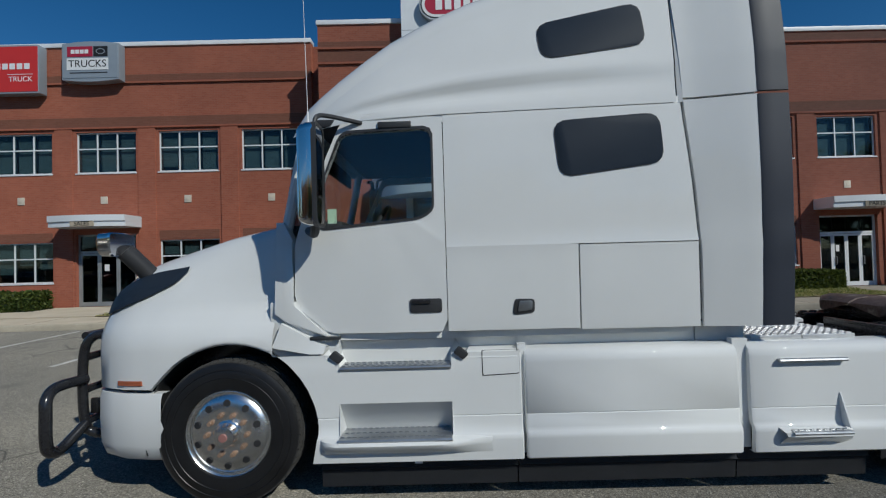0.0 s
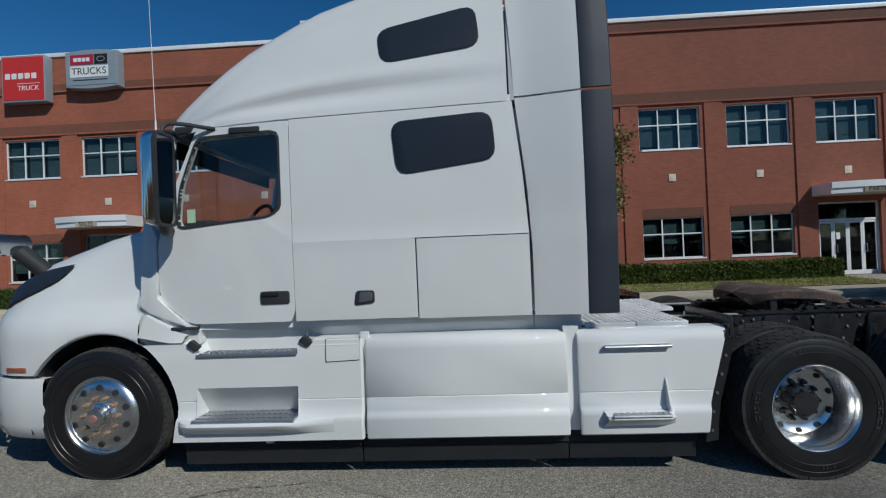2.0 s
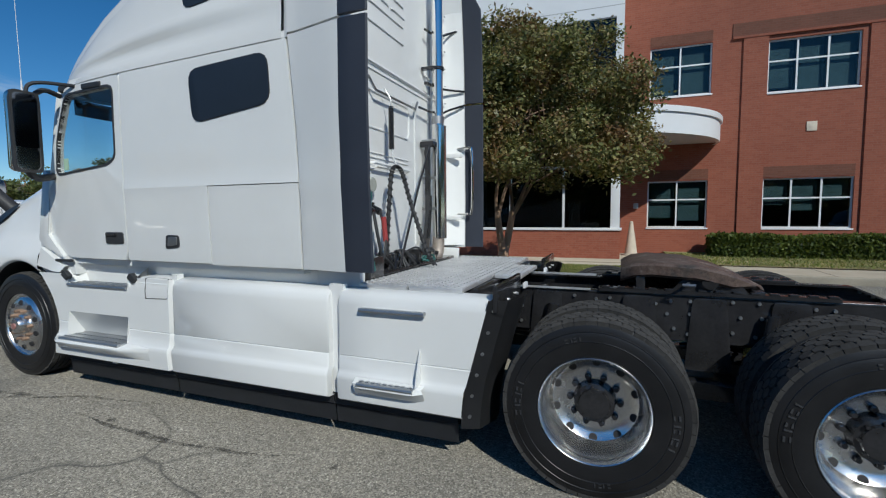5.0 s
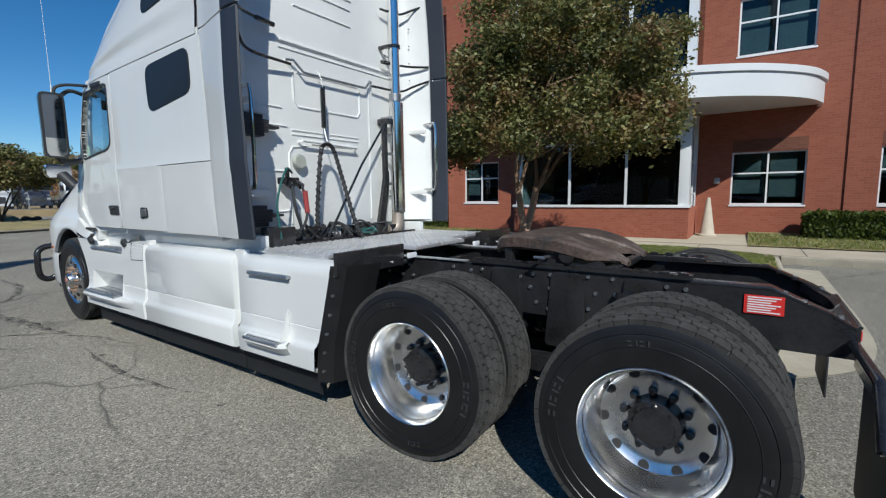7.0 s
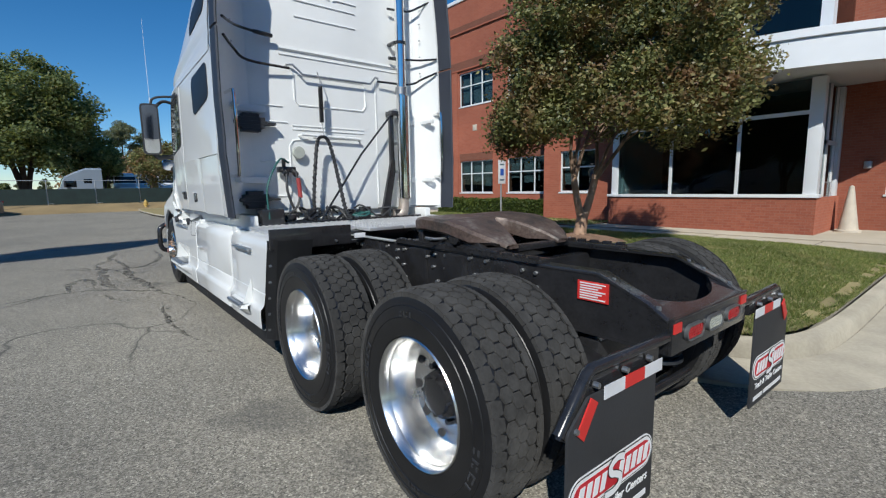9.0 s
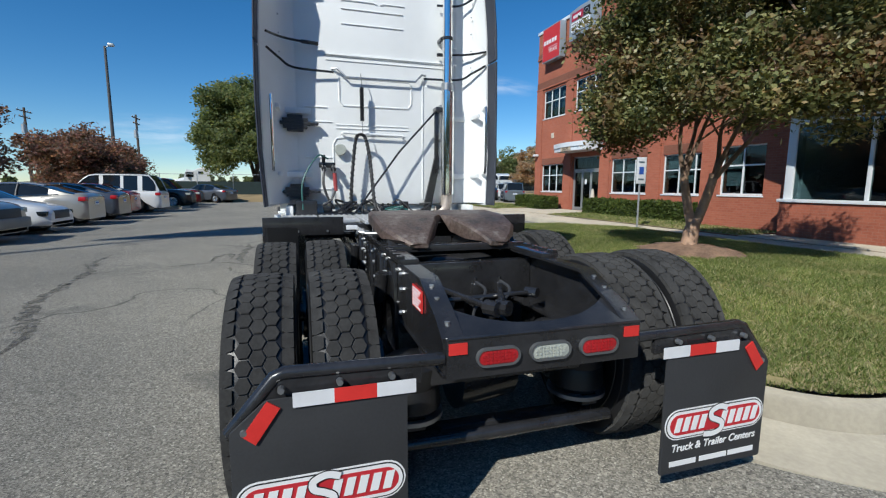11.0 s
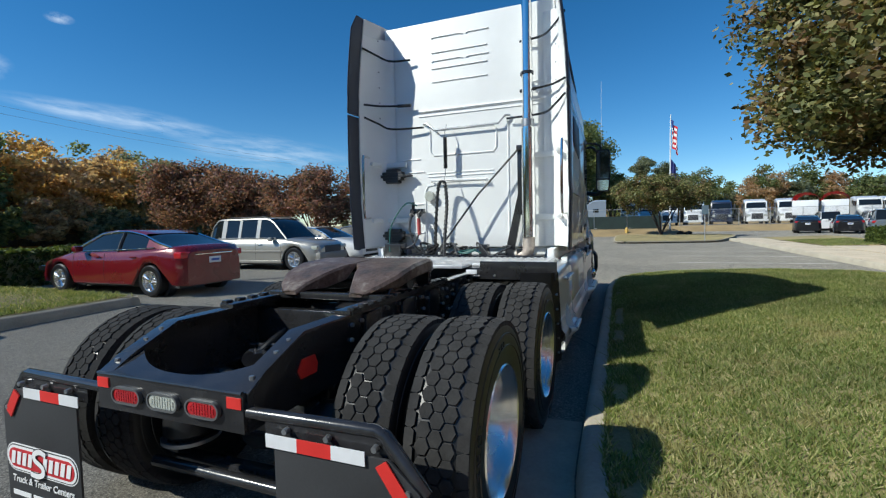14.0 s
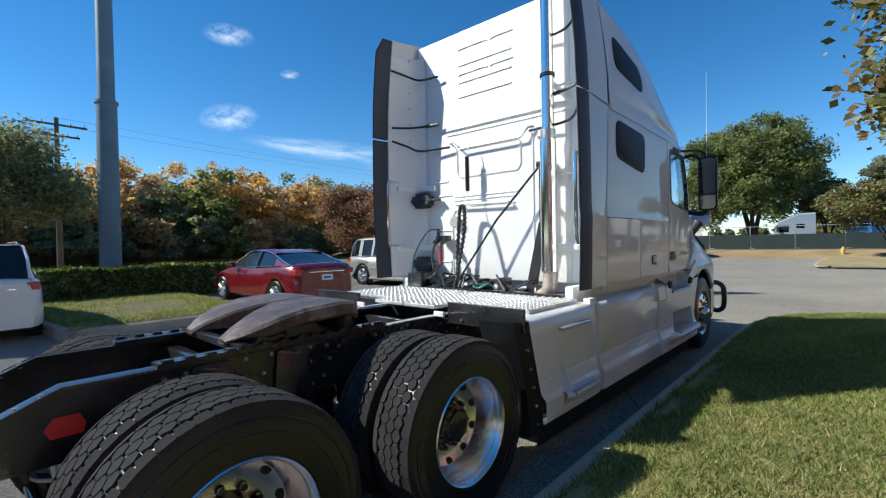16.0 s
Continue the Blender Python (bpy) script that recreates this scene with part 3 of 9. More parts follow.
for s in SIDES:
    pl = side_place(s, body_half)
    # door with its window opening
    outer = fillet([(0.735, 1.185), (1.588, 1.185), (1.582, 2.735), (0.84, 2.70), (0.60, 2.15), (0.495, 1.85), (0.485, 1.40)], 0.03, 3)
    hole = fillet([(0.665, 1.945), (1.40, 2.005), (1.497, 2.06), (1.497, 2.645), (0.85, 2.625), (0.70, 2.25)], 0.07, 5)
    bm = bmesh.new()
    ring_slab(bm, by_angle(outer, 96, (1.05, 2.2)), by_angle(hole, 96, (1.05, 2.2)), pl, 0.05)
    door = part("cab_door", bm, WHITE, truck)
    bm = bmesh.new()
    grow = [(x + (x - 1.05) * 0.035, z + (z - 2.28) * 0.06) for x, z in hole]
    ring_slab(bm, by_angle(grow, 80, (1.05, 2.27)), by_angle(hole, 80, (1.05, 2.27)), lambda x, z, d: pl(x, z, d - 0.006), 0.03)
    part("window_seal", bm, BLACK_PLASTIC, door)
    bm = bmesh.new()
    slab(bm, hole, lambda x, z, d: pl(x, z, d + 0.018), 0.005)
    g = part("door_window", bm, CAB_GLASS, door, smooth=0)
    g.visible_shadow = False
    bm = bmesh.new()
    slab(bm, fillet([(1.322, 1.322), (1.550, 1.322), (1.550, 1.422), (1.322, 1.422)], 0.02, 3), lambda x, z, d: pl(x, z, d - 0.006), 0.03, 0.004)
    dh = part("door_handle", bm, BLACK_PLASTIC, door, "black recessed door handle")
    bm = bmesh.new()
    slab(bm, fillet([(1.338, 1.386), (1.468, 1.386), (1.468, 1.415), (1.338, 1.415)], 0.01, 2), lambda x, z, d: pl(x, z, d - 0.016), 0.012, 0.003)
    part("handle_grip", bm, BLACK_PAINT, door)
    # rain rail above the door window, tube that carries the mirror
    bm = boxed(1.12, 1.36, s * 1.20 - 0.02, s * 1.20 + 0.02, 2.655, 2.70, bevel=0.008)
    part("door_latch_trim", bm, BLACK_PLASTIC, door)
    # sleeper side
    bm = bmesh.new()
    curved_panel(bm, [(1.185, 1.591, 2.535), (1.787, 1.589, 2.535)], pl, 0.05, 14, 12, 0.002, (0,))
    part("sleeper_side_panel", bm, WHITE, truck)
    bm = bmesh.new()
    curved_panel(bm, [(1.787, 1.589, 3.391), (2.2, 1.588, 3.362), (2.75, 1.586, 3.303)], lambda x, z, d: pl(x, 1.787 + (z - 1.787) * (seam_z(x) - 1.792) / 0.963, d), 0.05, 16, 14, 0.002, (1,))
    part("sleeper_side_panel", bm, WHITE, truck)
    bm = bmesh.new()
    curved_panel(bm, [(1.175, 2.54, 3.393), (1.78, 2.54, 3.392)], pl, 0.05)
    hatch = part("luggage_hatch", bm, WHITE, truck, "white luggage hatch")
    bm = bmesh.new()
    slab(bm, fillet([(2.052, 1.29), (2.21, 1.305), (2.21, 1.402), (2.068, 1.405)], 0.025, 3), lambda x, z, d: pl(x, z, d - 0.008), 0.03, 0.004)
    lk = part("luggage_latch", bm, BLACK_PLASTIC, truck, "black paddle latch")
    bm = bmesh.new()
    slab(bm, fillet([(2.085, 1.312), (2.19, 1.325), (2.195, 1.39), (2.10, 1.39)], 0.015, 3), lambda x, z, d: pl(x, z, d - 0.016), 0.01, 0.003)
    part("latch_paddle", bm, STEEL, lk)
    # sleeper windows
    for corners, base in ((WIN_LOW, body_half), (WIN_UP, lambda x, z: roof_half(x, (z - seam_z(x)) / (roof_z(x) - seam_z(x))))):
        o = fillet(corners, 0.10, 6)
        cx, cz = sum(p[0] for p in corners) / 4, sum(p[1] for p in corners) / 4
        big = [(x + (x - cx) * 0.012, z + (z - cz) * 0.026) for x, z in o]
        pw = side_place(s, base)
        bm = bmesh.new()
        slab(bm, o, lambda x, z, d: pw(x, z, d - 0.008), 0.03, 0.003)
        wn = part("sleeper_window", bm, DARK_GLASS, truck, "dark tinted sleeper window")
        bm = bmesh.new()
        ring_slab(bm, by_angle(big, 64, (cx, cz)), by_angle(o, 64, (cx, cz)), lambda x, z, d: pw(x, z, d - 0.006), 0.03)
        part("window_seal", bm, BLACK_PLASTIC, wn)
    # strip behind the long seam
    bm = bmesh.new()
    loft(bm, [[(x, s * (body_half(x, 2.74) - 0.010), seam_z(x) + dz) for dz in (-0.05, 0.05)] for x in (0.9, 1.3, 1.8, 2.4, 3.0, 3.3)])
    part("seam_strip", bm, INNER_WHITE, truck)
    # roof fairing and side extender
    bm = bmesh.new()
    xs = [0.42, 0.47, 0.55, 0.65, 0.8, 1.0, 1.2, 1.4, 1.6, 1.8, 2.05, 2.3, 2.55, 2.8, 3.0, 3.15, 3.27]
    loft(bm, [[(x, s * v, z) for v, z in roof_section(x)] for x in xs])
    part("roof_fairing", bm, WHITE, truck, smooth=50)
    bm = bmesh.new()
    xs2 = [3.285, 3.32, 3.45, 3.6, 3.79]
    loft(bm, [[(x, s * (v - (0.012 if x < 3.3 else 0)), z) for v, z in roof_section(x)] for x in xs2[:2]] )
    part("roof_rear_edge", bm, WHITE, truck, smooth=50)

    def ext_x0(z):
        return interp(z, [(1.1, 3.402), (1.75, 3.402), (2.2, 3.376), (2.78, 3.314), (4.0, 3.262)])

    def ext_half(x, z):
        lean = interp(z, [(1.2, 0.02), (2.2, 0.055), (4.0, 0.055)]) * max(0.0, (x - 3.36) / 0.44) if s < 0 else 0.0
        if z < seam_z(x):
            return body_half(x, z) + 0.004 + lean
        return roof_half(x, (z - seam_z(x)) / (roof_z(x) - seam_z(x))) + 0.004 + lean

    for za, zb in ((1.175, 2.80), (2.815, 3.97)):
        bm = bmesh.new()
        curved_panel(bm, [(za, ext_x0(za) + 0.004, 3.80), (za * 0.7 + zb * 0.3, ext_x0(za * 0.7 + zb * 0.3) + 0.004, 3.80), (za * 0.4 + zb * 0.6, ext_x0(za * 0.4 + zb * 0.6) + 0.004, 3.80), (zb, ext_x0(zb) + 0.004, 3.80)], side_place(s, ext_half), 0.035, 8, 14)
        ext = part("side_extender", bm, WHITE, truck, "white side extender behind the sleeper")
        bm = bmesh.new()
        x1 = 4.01
        rows = []
        for j in range(15):
            z = za + 0.004 + (zb - za - 0.008) * j / 14
            h = ext_half(3.80, z)
            tip = x1 if z < 3.8 else x1 - (z - 3.8) * 0.5
            rows.append([(3.79, s * (h - 0.004), z), (3.81, s * (h + 0.006), z), (3.9, s * (h + 0.010), z), (tip - 0.01, s * (h + 0.008), z), (tip, s * (h - 0.004), z), (tip - 0.01, s * (h - 0.014), z), (3.80, s * (h - 0.026), z)])
        loft(bm, rows, close=True, cap=True)
        part("extender_rubber_edge", bm, EXTENDER_RUBBER, ext, "grey-black rubber trailing edge")
    # inner lining of the extender against the back wall
    bm = bmesh.new()
    loft(bm, [[(3.49, s * 0.93, z), (3.50, s * 1.02, z), (3.58, s * 1.11, z), (3.70, s * (ext_half(3.7, z) - 0.06), z), (3.79, s * (ext_half(3.79, z) - 0.036), z)] for z in [1.2 + 0.185 * k for k in range(15)]])
    part("extender_lining", bm, INNER_WHITE, truck, smooth=60)
    # back wall ties, brackets and grab rail
    for z, kink, reach in ((3.50, 0.13, 0.68), (2.95, 0.0, 0.68), (2.665, 0.13, 0.52)):
        bm = tubed([(3.80, s * 1.20, z + kink), (3.66, s * 1.08, z + kink * 0.5), (3.58, s * 0.94, z), (3.54, s * reach, z - 0.01)], 0.013, 8, 4)
        if not kink:
            tube(bm, [(3.565, s * 0.86, z - 0.004), (3.545, s * reach, z - 0.01)], 0.021, 8)
        part("fairing_stay", bm, BLACK_PAINT, truck)
    for z in (1.50, 2.20):
        bm = boxed(3.50, 3.80, s * 1.12 - 0.02, s * 1.12 + 0.02, z, z + 0.05, bevel=0.012)
        box(bm, 3.50, 3.53, min(s * 0.78, s * 1.12), max(s * 0.78, s * 1.12), z - 0.01, z + 0.055, 0.01)
        part("extender_bracket", bm, INNER_WHITE, truck)
    bm = tubed([(3.72, s * 1.20, 1.56), (3.84, s * 1.18, 1.56), (3.90, s * 1.175, 1.62), (3.90, s * 1.175, 2.25), (3.84, s * 1.18, 2.31), (3.72, s * 1.20, 2.31)], 0.015, 10, 3)
    part("grab_rail", bm, CHROME, truck, "bent tube grab rail behind the extender")
    for k in range(6):
        bm = boxed(3.60, 3.615, s * 1.085 - 0.007, s * 1.085 + 0.007, 2.80 + k * 0.19, 2.815 + k * 0.19, bevel=0.003)
        part("rubber_clip", bm, STEEL, truck)

# windscreen, cowl and dashboard
bm = bmesh.new()
loft(bm, [[(x0 + 0.10 * (v / 1.06) ** 2, v, z) for v in [1.06 * k / 8 for k in range(-8, 9)]] for x0, z in ((0.27, 1.97), (0.33, 2.2), (0.40, 2.45), (0.45, 2.74))])
ws = part("windscreen", bm, CAB_GLASS, truck, smooth=60)
ws.visible_shadow = False
for s in SIDES:
    bm = tubed([(0.39, s * 1.04, 1.92), (0.475, s * 1.055, 2.3), (0.56, s * 1.045, 2.72)], 0.042, 10, 4)
    part("windscreen_pillar", bm, WHITE, truck)
bm = bmesh.new()
box(bm, 0.50, 0.92, -1.10, 1.10, 1.62, 1.93, 0.05)
box(bm, 0.55, 0.80, -0.95, -0.25, 1.93, 2.02, 0.04)
part("dashboard", bm, CAB_DARK, truck)
bm = bmesh.new()
tube(bm, [(1.02 + 0.09 * math.sin(a), -0.55 + 0.23 * math.cos(a), 1.95 + 0.21 * math.sin(a)) for a in [2 * math.pi * k / 28 for k in range(29)]], 0.017, 8)
rod(bm, (0.85, -0.55, 1.85), (1.02, -0.55, 1.95), 0.03)
rod(bm, (1.02, -0.77, 1.95), (1.02, -0.33, 1.95), 0.018)
part("steering_wheel", bm, BLACK_PLASTIC, truck)
for v in (-0.55, 0.55):
    bm = bmesh.new()
    box(bm, 1.30, 1.66, v - 0.25, v + 0.25, 1.55, 1.75, 0.05)
    box(bm, 1.56, 1.72, v - 0.24, v + 0.24, 1.70, 2.28, 0.06)
    box(bm, 1.58, 1.68, v - 0.13, v + 0.13, 2.29, 2.47, 0.04)
    part("cab_seat", bm, CAB_DARK, truck, "dark cloth cab seat")
bm = bmesh.new()
box(bm, 0.62, 1.62, -1.12, 1.12, 2.70, 2.76, 0.02)
box(bm, 1.605, 1.625, -1.1, 1.1, 1.6, 2.72)
part("cab_headliner", bm, CAB_DARK, truck)
bm = boxed(0.735, 0.80, -1.169, -1.165, 1.98, 2.085)
part("door_sticker", bm, STICKER_GREEN, truck, "pale green sticker inside the window")
bm = boxed(0.47, 0.50, -0.9, 0.9, 2.55, 2.70, bevel=0.01)
part("sun_visor", bm, CAB_DARK, truck)

# bonnet and wings
def nose(x):
    """The nose runs out farther than its sections were set."""
    return x if x > -0.45 else -0.45 + (x + 0.45) * 1.30


def bonnet_top(x):
    return interp(x, [(-0.99, 1.38), (-0.95, 1.50), (-0.84, 1.67), (-0.7, 1.75), (-0.46, 1.84), (-0.15, 1.92), (0.35, 2.01)])


def arch_z(x):
    return 0.50 + math.sqrt(max(0.0, 0.625 ** 2 - (x - 0.02) ** 2)) if abs(x - 0.02) < 0.625 else 0.5


def bonnet_section(x):
    zt = bonnet_top(x)
    zl = max(arch_z(x), 0.81)
    wl = interp(x, [(-0.99, 0.80), (-0.93, 0.98), (-0.85, 1.10), (-0.7, 1.185), (-0.45, 1.225), (0.35, 1.225)])
    wt = interp(x, [(-0.99, 0.52), (-0.9, 0.62), (-0.5, 0.74), (0.35, 0.96)])
    pts = [(wl - 0.03, zl), (wl, zl + 0.012)]
    shoulder = 1.19
    pts += [(wl + 0.004, max(zl + 0.03, shoulder - 0.10)), (wl - 0.01, max(zl + 0.05, shoulder))]
    pts += [(wl - 0.055, shoulder + 0.085), (wl - 0.115, shoulder + 0.16), (wl - 0.15, shoulder + 0.24)]
    for f in (0.25, 0.5, 0.72, 0.88, 0.97):
        pts.append((wl - 0.15 + (wt - wl + 0.15) * f ** 1.25, shoulder + 0.24 + (zt - 0.03 - shoulder - 0.24) * (1 - (1 - f) ** 1.6)))
    pts += [(wt - 0.12, zt - 0.004), (wt * 0.5, zt + 0.012), (0, zt + 0.018)]
    return pts


for s in SIDES:
    bm = bmesh.new()
    xs = [-0.99, -0.96, -0.92, -0.86, -0.78, -0.68] + [-0.6 + 0.075 * k for k in range(13)] + [0.335]
    loft(bm, [[(nose(x), s * v, z) for v, z in bonnet_section(x)] for x in xs])
    bon = part("bonnet", bm, WHITE, truck, "white sloping bonnet and wing", smooth=60)
    # headlamp
    o = [(-0.93, 1.32), (-0.905, 1.45), (-0.80, 1.58), (-0.62, 1.655), (-0.36, 1.70), (-0.45, 1.58), (-0.62, 1.47)]

    def lamp_pos(x, z, d, s=s):
        sec = bonnet_section(x)
        w = interp(z, sorted([(q[1], q[0]) for q in sec[3:12]]))
        return (nose(x), s * (w + 0.024 - d), z)
    bm = bmesh.new()
    c = bm.verts.new(lamp_pos(-0.66, 1.54, 0))
    inner_ring = None
    for f in (0.3, 0.6, 0.85, 1.0):
        ring = [bm.verts.new(lamp_pos(-0.66 + (x + 0.66) * f, 1.54 + (z - 1.54) * f, 0.0)) for x, z in resample(fillet(o, 0.03, 3), 36)]
        for i in range(36):
            j = (i + 1) % 36
            if inner_ring:
                bm.faces.new((inner_ring[i], ring[i], ring[j], inner_ring[j]))
            else:
                bm.faces.new((c, ring[i], ring[j]))
        inner_ring = ring
    part("headlamp", bm, DARK_GLASS, bon, "dark narrow headlamp", smooth=60)
    # bumper
    bm = bmesh.new()
    sec = [(-0.47, 1.205), (-0.60, 1.20), (-0.75, 1.17), (-0.87, 1.09), (-0.95, 0.95), (-1.0, 0.7), (-1.02, 0.0)]
    rows = []
    for z, k in ((0.29, 0.08), (0.325, 0.035), (0.42, 0.004), (0.60, -0.004), (0.745, 0.0), (0.79, 0.012), (0.795, 0.06)):
        rows.append([(nose(x) + k * 0.5 + (0.06 if i == 0 and z < 0.45 else 0.0), s * max(0.0, v - k), z) for i, (x, v) in enumerate(sec)])
    loft(bm, rows)
    part("bumper", bm, WHITE, truck, smooth=50)
    bm = bmesh.new()
    slab(bm, [(-0.80, 0.852), (-0.75, 0.852), (-0.70, 0.852), (-0.65, 0.852), (-0.605, 0.852), (-0.61, 0.885), (-0.65, 0.885), (-0.70, 0.885), (-0.75, 0.885), (-0.80, 0.885)], lambda x, z, d: (x, s * (interp(x, [(-1.07, 0.98), (-0.97, 1.10), (-0.775, 1.185), (-0.45, 1.225)]) + 0.010 - d), z), 0.03, 0.003)
    part("side_marker", bm, AMBER_LENS, truck, "amber side marker lamp")
    # wheel arch liner
    bm = bmesh.new()
    arc = [(0.02 + 0.63 * math.cos(a), 0.50 + 0.63 * math.sin(a)) for a in [math.pi * (-0.08 + 1.16 * k / 24) for k in range(25)]]
    loft(bm, [[(x, s * v, z) for x, z in arc] for v in (1.19, 0.72)])
    loft(bm, [[(x, s * 0.72, z) for x, z in arc], [(0.02 + (x - 0.02) * 0.1, s * 0.70, 0.5 + (z - 0.5) * 0.1) for x, z in arc]])
    part("wheel_arch_liner", bm, BLACK_PLASTIC, truck)
    # cowl between bonnet and door
    bm = bmesh.new()
    slab(bm, [(0.345, 1.34), (0.42, 1.28), (0.72, 1.165), (0.72, 1.19), (0.475, 1.39), (0.475, 1.86), (0.40, 2.0), (0.345, 2.0)], side_place(s, lambda x, z: 1.205 - max(0, z - 1.4) * 0.12), 0.10, 0.012)
    part("cowl_panel", bm, WHITE, truck)
    part("cowl_filler", boxed(0.30, 0.80, min(s * 0.95, s * 1.17), max(s * 0.95, s * 1.17), 1.02, 1.42, bevel=0.02), WHITE, truck)
    bm = boxed(0.60, 0.82, s * 1.20 - 0.02, s * 1.20 + 0.012, 1.145, 1.168, bevel=0.006)
    part("sill_strip", bm, BLACK_PLASTIC, truck)
bm = boxed(-1.0, 0.30, -0.80, 0.80, 0.55, 1.30, bevel=0.05)
part("engine_block", bm, BLACK_PAINT, truck)
bm = bmesh.new()
box(bm, -1.17, -1.14, -0.62, 0.62, 0.86, 1.42, 0.01)
for k in range(7):
    box(bm, -1.185, -1.165, -0.60, 0.60, 0.90 + k * 0.072, 0.93 + k * 0.072, 0.005)
part("grille", bm, BLACK_PLASTIC, truck, "black horizontal grille")
# guard bars before the bumper
def guard_bar(pts, r=0.035, bend=4):
    part("guard_bar", tubed(pts, r, 12, bend), BLACK_PAINT, truck, "black tube guard bar before the bumper")


for s in SIDES:
    guard_bar([(-1.04, s * 0.88, 1.19), (-1.20, s * 0.90, 1.16), (-1.27, s * 0.90, 1.0), (-1.27, s * 0.90, 0.55), (-1.22, s * 0.88, 0.42), (-1.05, s * 0.86, 0.40)])
    guard_bar([(-1.25, s * 0.90, 0.84), (-1.31, s * 1.10, 0.83), (-1.30, s * 1.20, 0.77), (-1.29, s * 1.22, 0.66), (-1.29, s * 1.22, 0.48), (-1.30, s * 1.18, 0.39), (-1.30, s * 1.08, 0.37), (-1.25, s * 0.9, 0.50)], 0.04)
    part("guard_bracket", boxed(-1.24, -1.0, s * 0.86 - 0.015, s * 0.86 + 0.015, 0.56, 0.68, bevel=0.01), BLACK_PAINT, truck)
for z in (0.5, 0.75, 1.0, 1.17):
    guard_bar([(-1.27, -0.88, z), (-1.30, 0, z), (-1.27, 0.88, z)], 0.03, 0)

# mirrors
for s in SIDES:
    bm = bmesh.new()
    o = fillet([(-0.105, -0.34), (0.105, -0.34), (0.11, 0.34), (-0.105, 0.34)], 0.045, 5)
    rows = []
    for w, k in ((0.0, 0.97), (0.012, 1.0), (0.05, 0.985), (0.085, 0.92), (0.11, 0.80), (0.12, 0.5)):
        rows.append([(0.745 - w, s * (1.445 + u * k), 2.28 + h * (k * 0.5 + 0.5)) for u, h in o])
    loft(bm, rows, close=True, cap=True)
    mir = part("door_mirror", bm, CHROME if s < 0 else BLACK_PLASTIC, truck, "tall door mirror with bright shell" if s < 0 else "tall black door mirror", smooth=50)
    bm = bmesh.new()
    ring_slab(bm, by_angle([(u * 1.02, h * 1.01) for u, h in o], 64, (0, 0)), by_angle([(u * 0.84, h * 0.95) for u, h in o], 64, (0, 0)), lambda u, h, d: (0.764 - d, s * (1.445 + u), 2.28 + h), 0.03)
    part("mirror_frame", bm, BLACK_PLASTIC, mir)
    # upper glass dark, lower one bright: reflections put into the materials
    bm = bmesh.new()
    slab(bm, fillet([(-0.092, -0.13), (0.092, -0.13), (0.095, 0.325), (-0.092, 0.325)], 0.03, 4), lambda u, h, d: (0.757 - d + 0.010 * h, s * (1.445 + u), 2.28 + h), 0.008)
    part("mirror_glass", bm, MIRROR, mir)
    bm = bmesh.new()
    slab(bm, fillet([(-0.092, -0.325), (0.092, -0.325), (0.092, -0.15), (-0.092, -0.15)], 0.03, 4), lambda u, h, d: (0.757 - d + 0.010 * h, s * (1.445 + u), 2.28 + h), 0.008)
    part("mirror_glass", bm, CHROME, mir)
    for pts, rr in (([(0.72, s * 1.42, 2.60), (0.73, s * 1.40, 2.685), (0.78, s * 1.32, 2.72), (1.0, s * 1.19, 2.70)], 0.016), ([(0.68, s * 1.36, 2.60), (0.68, s * 1.26, 2.68), (0.66, s * 1.12, 2.66)], 0.022), ([(0.72, s * 1.44, 1.96), (0.69, s * 1.36, 1.90), (0.60, s * 1.17, 1.93)], 0.032)):
        bm = bmesh.new()
        tube(bm, smooth_line(pts, 4), rr, 8)
        part("mirror_arm", bm, BLACK_PLASTIC, mir)
    # bonnet mirror
    bm = bmesh.new()
    o = fillet([(-0.15, -0.09), (0.14, -0.09), (0.16, 0.09), (-0.15, 0.09)], 0.05, 4)
    loft(bm, [[(-0.89 - w, s * (0.98 + u * k), 1.875 + h * k) for u, h in o] for w, k in ((0.0, 0.92), (0.01, 1.0), (0.09, 0.95), (0.14, 0.6))], close=True, cap=True)
    hm = part("bonnet_mirror", bm, CHROME, truck, "chrome bonnet mirror")
    part("bonnet_mirror_arm", tubed([(-0.90, s * 0.95, 1.83), (-0.85, s * 0.90, 1.75), (-0.77, s * 0.82, 1.62)], 0.07, 12, 4), BLACK_PLASTIC, hm)
    bm = bmesh.new()
    rod(bm, (0.68, s * 1.42, 2.60), (0.68, s * 1.42, 2.72), 0.009, 0.006, 8)
    rod(bm, (0.68, s * 1.42, 2.72), (0.66, s * 1.42, 3.75), 0.0028, 0.0015, 6)
    part("aerial", bm, WHITE_INK, truck, "thin whip aerial")

# side fairings with steps
FAIRING = [(1.08, 1.05), (1.17, 1.048), (1.212, 1.034), (1.238, 1.004), (1.247, 0.955), (1.252, 0.606), (1.246, 0.600), (1.252, 0.594), (1.256, 0.51), (1.268, 0.485), (1.284, 0.468), (1.286, 0.44), (1.278, 0.305), (1.262, 0.292), (1.20, 0.292)]


def fairing_half(x, z):
    return interp(z, sorted((q[1], q[0]) for q in FAIRING[3:13]))


